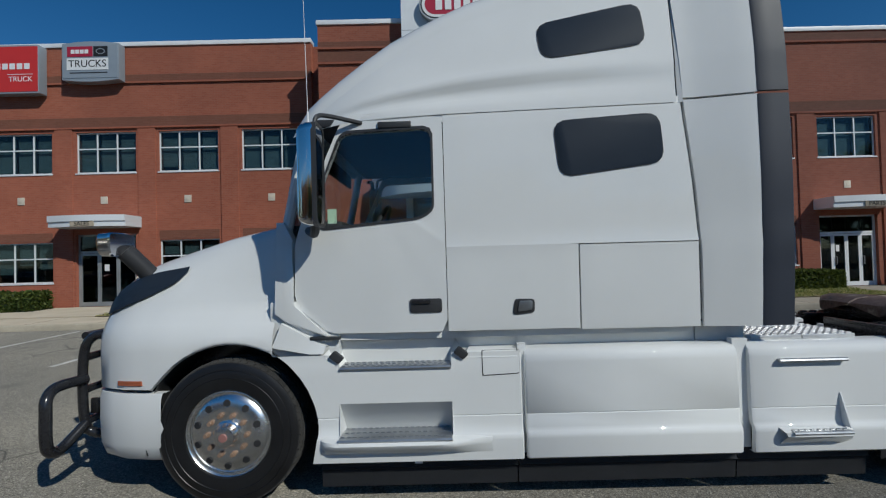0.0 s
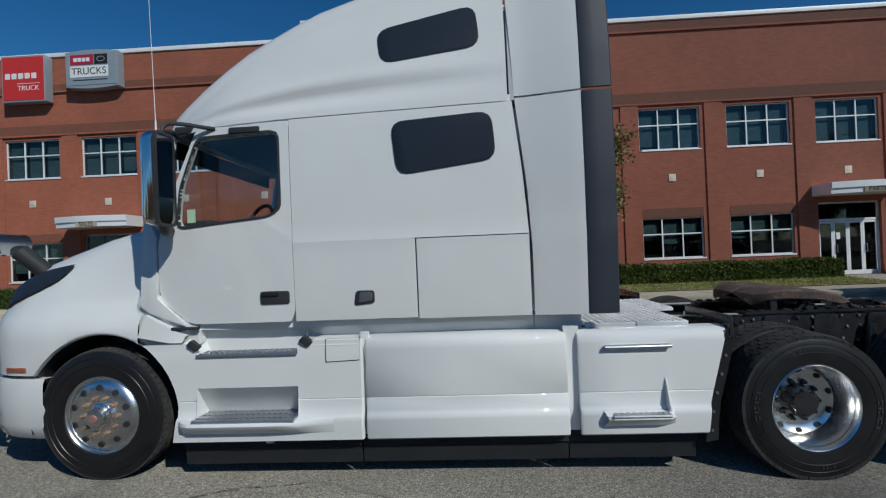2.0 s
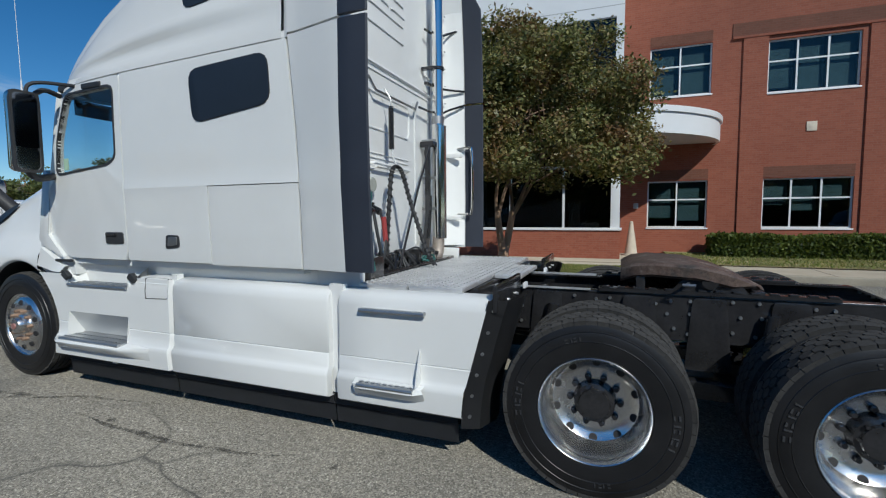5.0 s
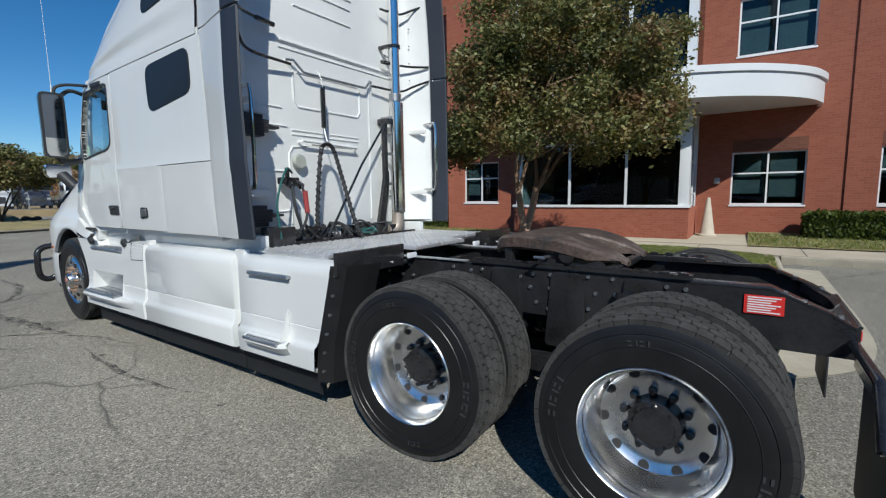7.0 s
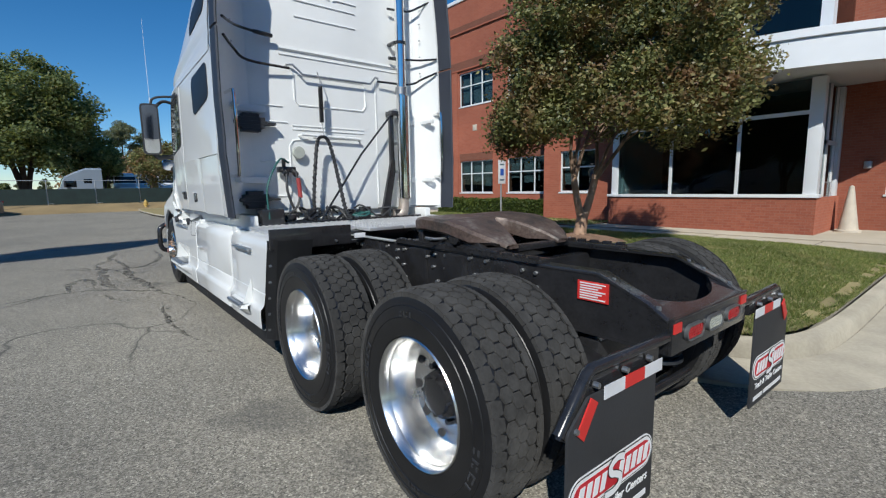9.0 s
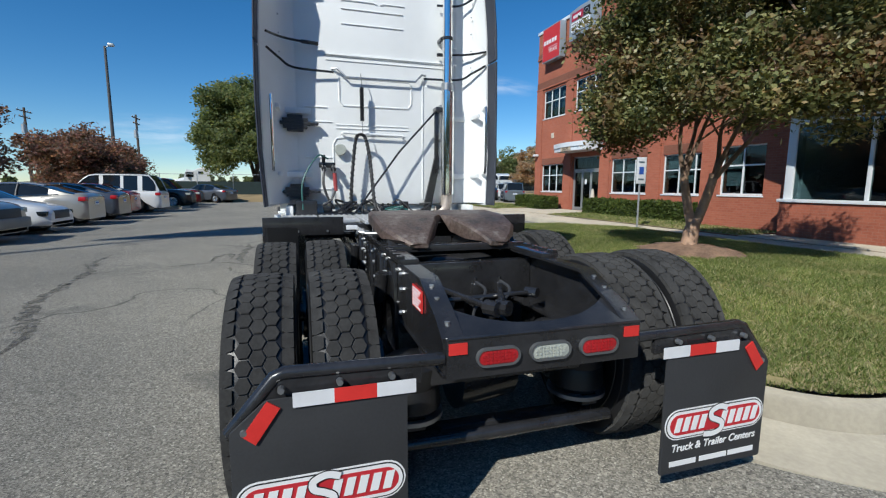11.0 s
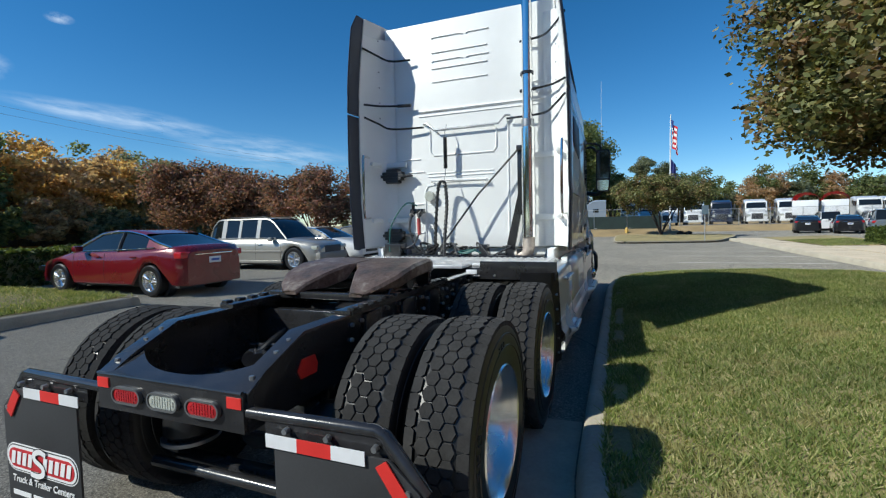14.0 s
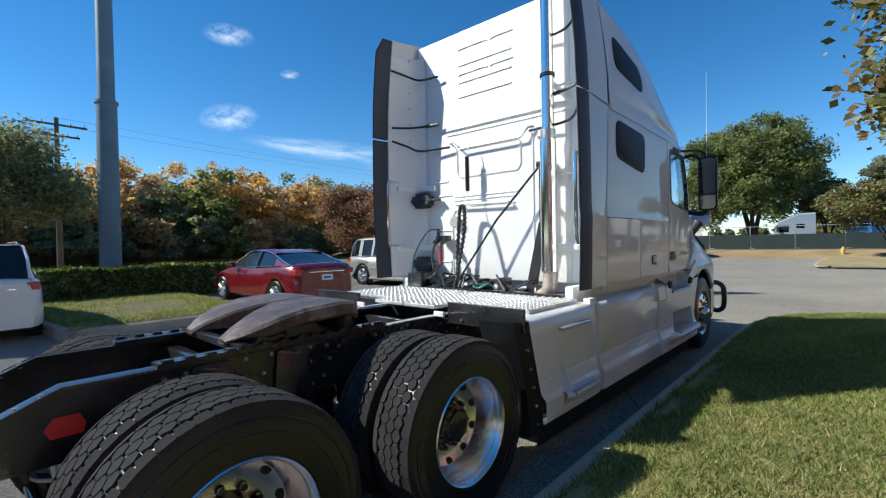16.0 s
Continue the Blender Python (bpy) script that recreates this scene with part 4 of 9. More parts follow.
def step_tread(name, x0, x1, v0, v1, z, s, parent, rows=3):
    """A punched aluminium tread with raised teeth and a rolled front lip."""
    lo, hi = min(s * v0, s * v1), max(s * v0, s * v1)
    bm = boxed(x0, x1, lo, hi, z - 0.022, z, bevel=0.006)
    rod(bm, (x0, s * v1, z - 0.012), (x1, s * v1, z - 0.012), 0.014, None, 8)
    tr = part(name, bm, STEP_PLATE, parent, "aluminium step tread")
    bm = bmesh.new()
    n = int((x1 - x0) / 0.042)
    for i in range(n):
        for j in range(rows):
            cx = x0 + (i + 0.5 + 0.25 * (j % 2)) * (x1 - x0) / (n + 0.25)
            cy = lo + (j + 0.5) * (hi - lo) / rows
            box(bm, cx - 0.013, cx + 0.013, cy - 0.008, cy + 0.008, z - 0.001, z + 0.006)
    tagged(part("tread_teeth", bm, STEP_PLATE, tr), kind="stuff")
    return tr


for s in SIDES:
    # tank fairing between the grooves
    bm = bmesh.new()
    loft(bm, [[(x, s * (v - k), z - 0.3 * k * (z > 1)) for v, z in FAIRING] for x, k in ((2.120, 0.05), (2.125, 0.012), (2.14, 0.0), (2.85, 0.0), (3.605, 0.0), (3.622, 0.012), (3.63, 0.06))])
    part("tank_fairing", bm, WHITE, truck, "white fuel tank side fairing", smooth=40)
    # step fairing with the arch, a notch and a recess for the steps
    pf = side_place(s, fairing_half)
    bm = bmesh.new()
    top = [(0.42, 1.27), (0.60, 1.165), (0.72, 1.09), (0.825, 0.955), (1.615, 0.955), (1.66, 1.0), (1.71, 1.085), (1.78, 1.10), (2.085, 1.10)]
    bottom = [(2.075, 0.30), (1.4, 0.305), (0.625, 0.325)]
    arch = [(0.02 + 0.645 * math.cos(a), 0.50 + 0.645 * math.sin(a)) for a in [math.pi * k / 20 for k in range(0, 8)]]
    outer = [p for p in top] + bottom + arch + [(0.33, 1.10)]
    hole = [(0.81, 0.475), (1.60, 0.475), (1.60, 0.70), (0.81, 0.64)]
    # the panel is built as strips so that it follows the profile
    zs = [0.30, 0.37, 0.44, 0.466, 0.475, 0.49, 0.55, 0.594, 0.600, 0.606, 0.65, 0.70, 0.80, 0.88, 0.94, 0.98, 1.01, 1.04]

    def x_left(z):
        if z > 0.5:
            a = math.asin(min(1.0, (z - 0.50) / 0.645)) if z - 0.5 < 0.645 else math.pi / 2
            return max(0.02 + 0.645 * math.cos(a), 0.33)
        return 0.665 - (0.5 - z) * 0.2

    grid = []
    for z in zs:
        xl = x_left(z)
        cols = [xl] + [c if c > xl + 0.004 else xl + 0.004 * (1 + i) for i, c in enumerate([0.70, 0.815, 1.605, 1.70, 1.79])] + [2.088, 2.098, 2.102]
        grid.append([(c, s * (fairing_half(c, z) - (0.0 if i < 6 else (0.0, 0.012, 0.05)[i - 6])), z) for i, c in enumerate(cols)])
    bm = bmesh.new()
    vs = [[bm.verts.new(p) for p in r] for r in grid]
    for j in range(len(zs) - 1):
        for i in range(len(vs[0]) - 1):
            mid = (zs[j] + zs[j + 1]) / 2
            if i == 2 and (0.475 < mid < 0.70 or mid > 0.94):
                continue
            bm.faces.new((vs[j][i], vs[j][i + 1], vs[j + 1][i + 1], vs[j + 1][i]))
    # returns round the step wells
    well = [(0.815, 0.475), (1.605, 0.475), (1.605, 0.70), (0.815, 0.70)]
    back = [(0.835, 0.475), (1.588, 0.475), (1.604, 0.699), (0.816, 0.699)]
    fr = [bm.verts.new(pf(x, z, 0.0)) for x, z in well]
    bk = [bm.verts.new(pf(x, z, 0.15 - (z - 0.475) * 0.66)) for x, z in back]
    bm.faces.new(bk)
    for i in range(4):
        bm.faces.new((fr[i], fr[(i + 1) % 4], bk[(i + 1) % 4], bk[i]))
    # upper step well: floor, back and sloping ends
    w2 = [(0.815, 0.94), (1.605, 0.94), (1.70, 1.04), (0.70, 1.04)]
    fr = [bm.verts.new(pf(x, z, 0.0)) for x, z in w2]
    bk = [bm.verts.new((x, s * 1.075, z)) for x, z in ((0.84, 0.94), (1.585, 0.94), (1.64, 1.11), (0.76, 1.11))]
    bm.faces.new(bk)
    for i in (0, 1, 3):
        bm.faces.new((fr[i], fr[(i + 1) % 4], bk[(i + 1) % 4], bk[i]))
    # rolled top edge behind the steps
    loft(bm, [[(1.70, s * 1.243, 1.0), (1.71, s * 1.225, 1.03), (1.72, s * 1.19, 1.046), (1.74, s * 1.08, 1.05)], [(2.07, s * 1.243, 1.0), (2.07, s * 1.225, 1.03), (2.07, s * 1.19, 1.046), (2.07, s * 1.08, 1.05)]])
    loft(bm, [[(0.33, s * 1.225, 1.10), (0.40, s * 1.22, 1.27), (0.42, s * 1.10, 1.28)], [(0.60, s * 1.235, 1.05), (0.60, s * 1.215, 1.155), (0.62, s * 1.08, 1.16)], [(0.70, s * 1.24, 1.05), (0.71, s * 1.205, 1.098), (0.76, s * 1.08, 1.11)]])
    step_panel = part("step_fairing", bm, WHITE, truck, "white step fairing behind the front wheel", smooth=40)
    # swollen lip under the lower step
    bm = bmesh.new()
    rows = []
    for x, k in ((0.68, 0.0), (0.72, 0.6), (0.80, 1.0), (1.0, 1.0), (1.45, 1.0), (1.62, 0.9), (1.75, 0.45), (1.88, 0.0)):
        rows.append([(x, s * 1.275, 0.475), (x, s * (1.285 + 0.07 * k), 0.464), (x, s * (1.285 + 0.085 * k), 0.445), (x, s * (1.283 + 0.075 * k), 0.42), (x, s * 1.282, 0.36)])
    loft(bm, rows)
    part("step_lip", bm, WHITE, step_panel, smooth=50)
    step_tread("step", 0.82, 1.60, 1.10, 1.345, 0.486, s, truck)
    step_tread("step", 0.82, 1.60, 1.10, 1.252, 0.958, s, truck)
    for x0, z0 in ((0.74, 1.0), (1.62, 1.01)):
        bm = bmesh.new()
        slab(bm, fillet([(x0, z0 + 0.03), (x0 + 0.07, z0 - 0.02), (x0 + 0.11, z0 + 0.02), (x0 + 0.04, z0 + 0.075)], 0.015, 3), lambda x, z, d: (x, s * (1.262 - d), z), 0.04, 0.005)
        part("step_lamp", bm, BLACK_PLASTIC, step_panel, "black step lamp")
    bm = bmesh.new()
    ring_slab(bm, by_angle([(1.82, 0.872), (2.086, 0.882), (2.086, 1.05), (1.82, 1.05)], 48, (1.95, 0.97)), by_angle([(1.826, 0.878), (2.086, 0.888), (2.086, 1.05), (1.826, 1.05)], 48, (1.95, 0.97)), lambda x, z, d: pf(x, z, d - 0.002), 0.01)
    part("fuel_flap_gap", bm, SEAM, step_panel)
    # rear fairing with two steps
    bm = bmesh.new()
    def rear_x(z):
        return interp(z, [(0.29, 4.60), (0.47, 4.62), (1.0, 4.76), (1.1, 4.80)])
    rows = []
    for f in (-0.02, 0.0, 0.02, 0.30, 0.6, 1.0):
        rows.append([(3.705 + (rear_x(z) - 3.705) * max(0, f), s * (v - (0.05 if f < 0 else 0.01 if f == 0 else 0)), z) for v, z in FAIRING])
    loft(bm, rows)
    rear = part("rear_fairing", bm, WHITE, truck, "white rear side fairing with steps", smooth=40)
    for x0, x1 in ((3.61, 3.72), (2.08, 2.14)):
        part("fairing_gap", boxed(x0, x1, min(s * 1.14, s * 1.20), max(s * 1.14, s * 1.20), 0.31, 1.08), INNER_WHITE, truck)
    # wells of the rear steps
    bm = bmesh.new()
    loft(bm, [[(3.86, s * 1.282, 0.475), (3.87, s * 1.34, 0.455), (3.88, s * 1.345, 0.43), (3.86, s * 1.284, 0.36)], [(3.93, s * 1.285, 0.475), (3.93, s * 1.36, 0.458), (3.93, s * 1.365, 0.435), (3.93, s * 1.286, 0.365)], [(4.30, s * 1.285, 0.475), (4.30, s * 1.36, 0.458), (4.30, s * 1.365, 0.435), (4.30, s * 1.286, 0.365)], [(4.36, s * 1.282, 0.475), (4.35, s * 1.31, 0.455), (4.36, s * 1.31, 0.43), (4.36, s * 1.284, 0.38)]])
    part("step_lip", bm, WHITE, rear)
    for x, h in ((4.315, 0.70),):
        bm = bmesh.new()
        slab(bm, [(1.256, 0.475), (1.335, 0.475), (1.256, h)], lambda v, z, d: (x + d, s * v, z), 0.01)
        part("step_cheek", bm, WHITE, rear)
    step_tread("step", 3.91, 4.31, 1.20, 1.355, 0.468, s, truck, 3)
    step_tread("step", 3.89, 4.36, 1.12, 1.275, 0.942, s, truck, 2)
    # black rubber at the fairing's end, with rivets, and skirts beneath
    bm = bmesh.new()
    loft(bm, [[(rear_x(z) - 0.01, s * 1.245, z), (rear_x(z) + 0.10, s * 1.20, z), (rear_x(z) + 0.16, s * 1.05, z), (rear_x(z) + 0.16, s * 0.95, z)] for z in (0.22, 0.35, 0.5, 0.7, 0.9, 1.04)])
    bmesh.ops.solidify(bm, geom=bm.faces[:], thickness=0.012)
    ru = part("rear_rubber_guard", bm, BLACK_PLASTIC, truck, "black rubber guard before the drive wheels")
    for k in range(6):
        bm = bmesh.new()
        z = 0.30 + 0.135 * k
        rod(bm, (rear_x(z) + 0.04, s * 1.20, z), (rear_x(z) + 0.042, s * 1.238, z), 0.012, 0.010, 8)
        part("rivet", bm, STEEL, ru)
    for x0, x1 in ((0.66, 2.06), (2.07, 3.62), (3.63, 4.55)):
        bm = bmesh.new()
        loft(bm, [[(x, s * 1.20, 0.32), (x, s * 1.19, 0.24), (x + 0.01, s * 1.195, 0.225), (x, s * 1.175, 0.21), (x, s * 1.165, 0.085)] for x in (x0, x1)])
        bmesh.ops.solidify(bm, geom=bm.faces[:], thickness=0.02)
        part("ground_skirt", bm, SKIRT, truck, "black rubber ground skirt")
    bm = boxed(1.33, 1.385, s * 1.215 - 0.012, s * 1.215 + 0.012, 0.262, 0.285)
    part("skirt_tag", bm, WHITE_TAPE, truck)
    # fuel tank inside
    bm = bmesh.new()
    rod(bm, (2.1, s * 0.85, 0.68), (3.6, s * 0.85, 0.68), 0.30, None, 24)
    part("fuel_tank", bm, ALLOY, truck)

# deck plates behind the sleeper
def deck_plate(x0, x1, v0, v1, z):
    bm = boxed(x0, x1, v0, v1, z - 0.03, z, bevel=0.006)
    pl = part("deck_plate", bm, PLATE, truck, "punched aluminium deck plate")
    bm = bmesh.new()
    nx, ny = int((x1 - x0) / 0.05), int((v1 - v0) / 0.06)
    for i in range(nx):
        for j in range(ny):
            cx, cy = x0 + (i + 0.5) * (x1 - x0) / nx, v0 + (j + 0.5) * (v1 - v0) / ny
            box(bm, cx - 0.017, cx + 0.017, cy - 0.010, cy + 0.010, z - 0.001, z + 0.007)
    tagged(part("plate_teeth", bm, PLATE, pl), kind="stuff")


for v0, v1 in ((-1.12, -0.76), (-0.74, -0.38), (-0.36, 0.0), (0.02, 0.38), (0.40, 0.76), (0.78, 1.12)):
    deck_plate(3.80, 4.17, v0, v1, 1.08)
    deck_plate(4.18, 4.56, v0, v1, 1.08)
deck_plate(4.57, 4.78, -0.36, 0.0, 1.08)
deck_plate(4.57, 4.78, 0.02, 0.38, 1.08)
bm = bmesh.new()
box(bm, 3.45, 4.60, -0.9, 0.9, 0.92, 1.046, 0.01)
part("deck_frame", bm, BLACK_PAINT, truck)
for s in SIDES:
    part("deck_edge", boxed(3.80, 4.58, s * 1.12 - 0.012, s * 1.12 + 0.012, 1.01, 1.048, bevel=0.004), PLATE, truck)
    part("rail_strip", boxed(4.55, 5.30, s * 0.43 - 0.025, s * 0.43 + 0.025, 1.008, 1.016), PLATE, truck)

# chassis
for s in SIDES:
    bm = bmesh.new()
    o = [(0.3, 0.70), (6.75, 0.70), (7.44, 0.69), (7.44, 0.84), (7.34, 0.90), (7.10, 1.005), (0.3, 1.005)]
    slab(bm, o, lambda x, z, d: (x, s * (0.435 - d), z), 0.012)
    slab(bm, [(0.3, 0.993), (7.10, 0.993), (7.34, 0.888), (7.44, 0.828), (7.44, 0.842), (7.34, 0.902), (7.10, 1.007), (0.3, 1.007)], lambda x, z, d: (x, s * (0.438 - d), z), 0.085, 0.003)
    slab(bm, [(0.3, 0.70), (7.44, 0.69), (7.44, 0.703), (0.3, 0.713)], lambda x, z, d: (x, s * (0.438 - d), z), 0.085)
    rail = part("chassis_rail", bm, BLACK_PAINT, truck, "black steel chassis rail")
    # bolts along the web
    head = bmesh.new()
    rod(head, (0, 0, 0), (0, s * 0.014, 0), 0.013, 0.011, 6)
    first = part("bolt", head, STEEL, rail)
    first.matrix_basis = pose(4.7, s * 0.436, 0.95)
    random.seed(5)
    for k in range(54):
        x = 4.55 + 2.3 * (k // 3) / 18 + random.uniform(-0.03, 0.03)
        share("bolt", first, rail, pose(x, s * 0.436, (0.76, 0.86, 0.955)[k % 3] + random.uniform(-0.02, 0.02)))
    for x in (5.0, 5.62, 6.05, 6.5):
        bm = bmesh.new()
        slab(bm, fillet([(x - 0.14, 0.50), (x + 0.14, 0.50), (x + 0.10, 0.99), (x - 0.10, 0.99)], 0.03, 2), lambda u, z, d: (u, s * (0.455 - d), z), 0.018, 0.003)
        part("suspension_hanger", bm, BLACK_PAINT, truck)
    for x in (5.62, 6.98):
        bm = bmesh.new()
        lathe(bm, [(-0.13, 0.0), (-0.13, 0.11), (-0.10, 0.14), (-0.03, 0.135), (0.0, 0.125), (0.03, 0.135), (0.10, 0.14), (0.13, 0.11), (0.15, 0.0)], (x, s * 0.45, 0.48), "z", 24)
        part("air_spring", bm, RUBBER, truck, "black rubber air spring")
        bm = bmesh.new()
        lathe(bm, [(0, 0), (0, 0.15), (0.02, 0.15), (0.02, 0)], (x, s * 0.45, 0.33), "z", 24)
        part("spring_seat", bm, STEEL, truck)
    bm = bmesh.new()
    slab(bm, [(5.1, 0.34), (7.1, 0.30), (7.1, 0.35), (6.0, 0.44), (5.1, 0.42)], lambda x, z, d: (x, s * (0.50 - d), z), 0.09, 0.008)
    part("spring_beam", bm, BLACK_PAINT, truck)
    for nm, p0, p1, rr in (("torque_rod", (5.9, s * 0.30, 0.62), (6.6, s * 0.34, 0.72), 0.025), ("shock_absorber", (4.95, s * 0.52, 0.42), (5.05, s * 0.48, 0.90), 0.04), ("shock_absorber", (6.32, s * 0.52, 0.42), (6.40, s * 0.48, 0.90), 0.04)):
        bm = bmesh.new()
        rod(bm, p0, p1, rr)
        part(nm, bm, BLACK_PAINT, truck)
    # red notice on the rail
    bm = bmesh.new()
    slab(bm, [(6.99, 0.862), (7.16, 0.862), (7.16, 0.958), (6.99, 0.958)] if s < 0 else [(7.03, 0.80), (7.14, 0.80), (7.16, 0.84), (7.13, 0.885), (7.04, 0.885), (7.02, 0.84)], lambda x, z, d: (x, s * (0.444 - d), z), 0.006)
    nt2 = part("notice_sticker", bm, RED_TAPE, rail, "red notice sticker with pale unreadable lines" if s < 0 else "red six-sided reflector")
    if s < 0:
        for k in range(7):
            bm = boxed(7.005, 7.145 - 0.02 * (k % 3), s * 0.4455 - 0.0015, s * 0.4455 + 0.0015, 0.945 - k * 0.0125, 0.951 - k * 0.0125)
            part("notice_line", bm, WHITE_INK, rail)
for x in (3.9, 4.9, 5.6, 6.45):
    part("cross_member", boxed(x - 0.04, x + 0.04, -0.42, 0.42, 0.74, 0.96, bevel=0.01), BLACK_PAINT, truck)
# rear cross member with its round cut
GALV_RING = surface("grey_lamp_bezel", (0.13, 0.135, 0.14), 0.4, 0.3, 0.1, 90, 5, 0.05)
bm = bmesh.new()
o = [(-0.425, 0.685), (0.425, 0.685), (0.425, 0.845), (-0.425, 0.845)]
slab(bm, o, lambda v, z, d: (7.455 - d, v, z), 0.02, 0.003)
box(bm, 7.30, 7.45, -0.42, 0.42, 0.685, 0.70)


def tail_z(x):
    return interp(x, [(7.10, 0.985), (7.34, 0.885), (7.45, 0.84)])


rows = []
for v in [0.37 * k / 10 for k in range(-10, 11)]:
    xc = 7.395 - 0.125 * (abs(v) / 0.37) ** 2.4
    rows.append([(xc, v, tail_z(xc) - 0.06), (xc, v, tail_z(xc))] + [(xc + (7.45 - xc) * f, v, tail_z(xc + (7.45 - xc) * f)) for f in (0.25, 0.5, 0.75, 1.0)])
loft(bm, rows)
rod(bm, (7.452, -0.42, 0.843), (7.452, 0.42, 0.843), 0.009, None, 8)
rearm = part("rear_cross_member", bm, BLACK_PAINT, truck, "black rear cross member")
for v, mat_l, nm in ((-0.222, RED_LENS, "tail_lamp"), (0.0, CLEAR_LENS, "reversing_lamp"), (0.222, RED_LENS, "tail_lamp")):
    def oval(k):
        return [(v + 0.053 * sg + k * math.cos(a), 0.762 + k * math.sin(a)) for sg, lo in ((1, -0.5), (-1, 0.5)) for a in [math.pi * (lo + j / 8) for j in range(9)]]
    bm = bmesh.new()
    ring_slab(bm, oval(0.037), oval(0.029), lambda u, z, d: (7.472 - d, u, z), 0.02)
    gm = part("lamp_gasket", bm, GALV_RING, rearm)
    bm = bmesh.new()
    slab(bm, oval(0.029), lambda u, z, d: (7.468 - d, u, z), 0.015, 0.004)
    ln = part(nm, bm, mat_l, rearm, "oval red tail lamp" if mat_l is RED_LENS else "oval clear reversing lamp")
    bm = bmesh.new()
    for i in range(9):
        for j in range(4):
            cx, cz = v - 0.06 + 0.015 * i, 0.7435 + 0.0125 * j
            if abs(cx - v) + abs(cz - 0.762) * 1.3 < 0.075:
                box(bm, 7.467, 7.471, cx - 0.005, cx + 0.005, cz - 0.0045, cz + 0.0045)
    tagged(part("lens_pattern", bm, mat_l, rearm), kind="stuff")
for v in (-0.382, 0.382):
    part("reflector", boxed(7.452, 7.460, v - 0.036, v + 0.036, 0.782, 0.826), RED_TAPE, rearm, "red square reflector")
for v in (-0.40, 0.40):
    for x, z in ((7.16, 0.965), (7.24, 0.93), (7.38, 0.868)):
        bm = bmesh.new()
        rod(bm, (x, v, z - 0.01), (x, v, z + 0.02), 0.013, 0.011, 6)
        part("bolt", bm, STEEL, rearm)
# rods, fittings and hoses seen through the rear cut
for p0, p1, rr in (((6.74, -0.24, 0.80), (6.74, 0.30, 0.815), 0.013), ((6.35, 0.26, 0.84), (6.95, 0.03, 0.80), 0.018), ((6.35, -0.26, 0.84), (6.95, -0.03, 0.80), 0.018)):
    bm = bmesh.new()
    rod(bm, p0, p1, rr, None, 10)
    rod(bm, (p1[0] - 0.03, p1[1] - 0.02, p1[2]), (p1[0] + 0.03, p1[1] + 0.02, p1[2]), rr * 2.2, None, 10)
    part("linkage_rod", bm, BLACK_PAINT, truck, "thin linkage rod")
random.seed(31)
for k in range(2):
    v = random.uniform(0.0, 0.28)
    bm = boxed(6.6, 6.66, v - 0.025, v + 0.025, 0.80, 0.86, bevel=0.01)
    rod(bm, (6.63, v, 0.86), (6.63, v, 0.89), 0.014, 0.011, 6)
    part("hose_fitting", bm, random.choice((BLACK_PAINT, RUST, BLACK_PAINT)), truck)
    pts = [(6.63, v, 0.87), (6.72, v + random.uniform(-0.05, 0.05), 0.83), (6.8, v + random.uniform(-0.1, 0.1), 0.74), (6.9, random.uniform(-0.1, 0.2), 0.66)]
    part("air_line", tubed(pts, 0.009, 7, 6), random.choice((BLACK_PLASTIC, RUBBER)), truck)
# lower cross beam, an added fill beam and brake chambers behind the last axle
part("lower_cross_beam", boxed(6.98, 7.06, -0.50, 0.50, 0.20, 0.27, bevel=0.012), BLACK_PAINT, truck)
# unseen black beam, added to fill and darken the space under the tail
part("upper_fill_beam", boxed(6.98, 7.10, -0.42, 0.42, 0.50, 0.66, bevel=0.02), BLACK_PAINT, truck)
for x in (5.62, 6.94):
    for s in SIDES:
        bm = bmesh.new()
        lathe(bm, [(-0.10, 0.0), (-0.10, 0.07), (-0.06, 0.09), (-0.005, 0.09), (0.0, 0.10), (0.01, 0.10), (0.015, 0.09), (0.09, 0.085), (0.12, 0.05), (0.12, 0.0)], (x, s * 0.30, 0.62), "x", 20)
        part("brake_chamber", bm, BLACK_PAINT, truck, "black round brake chamber")
# air tanks, axles, drive shaft, cables
for x in (5.37, 6.69):
    bm = bmesh.new()
    rod(bm, (x, -1.0, 0.43), (x, 1.0, 0.43), 0.075, None, 16)
    rod(bm, (x, -0.16, 0.43), (x, 0.16, 0.43), 0.24, 0.20, 20)
    rod(bm, (x - 0.32, 0, 0.52), (x, 0, 0.45), 0.09, 0.2, 16)
    part("drive_axle", bm, BLACK_PAINT, truck)
bm = bmesh.new()
rod(bm, (0, -0.95, 0.45), (0, 0.95, 0.45), 0.06, None, 12)
part("front_axle", bm, BLACK_PAINT, truck)
bm = bmesh.new()
rod(bm, (2.0, 0, 0.72), (5.1, 0, 0.56), 0.06, None, 14)
part("drive_shaft", bm, BLACK_PAINT, truck)
bm = bmesh.new()
rod(bm, (7.12, -0.55, 0.25), (7.12, 0.55, 0.25), 0.03)
part("rear_cross_tube", bm, BLACK_PAINT, truck)
bm = bmesh.new()
rod(bm, (6.1, -0.3, 0.84), (6.15, 0.3, 0.86), 0.10, None, 18)
part("air_tank", bm, BLACK_PAINT, truck)
random.seed(11)
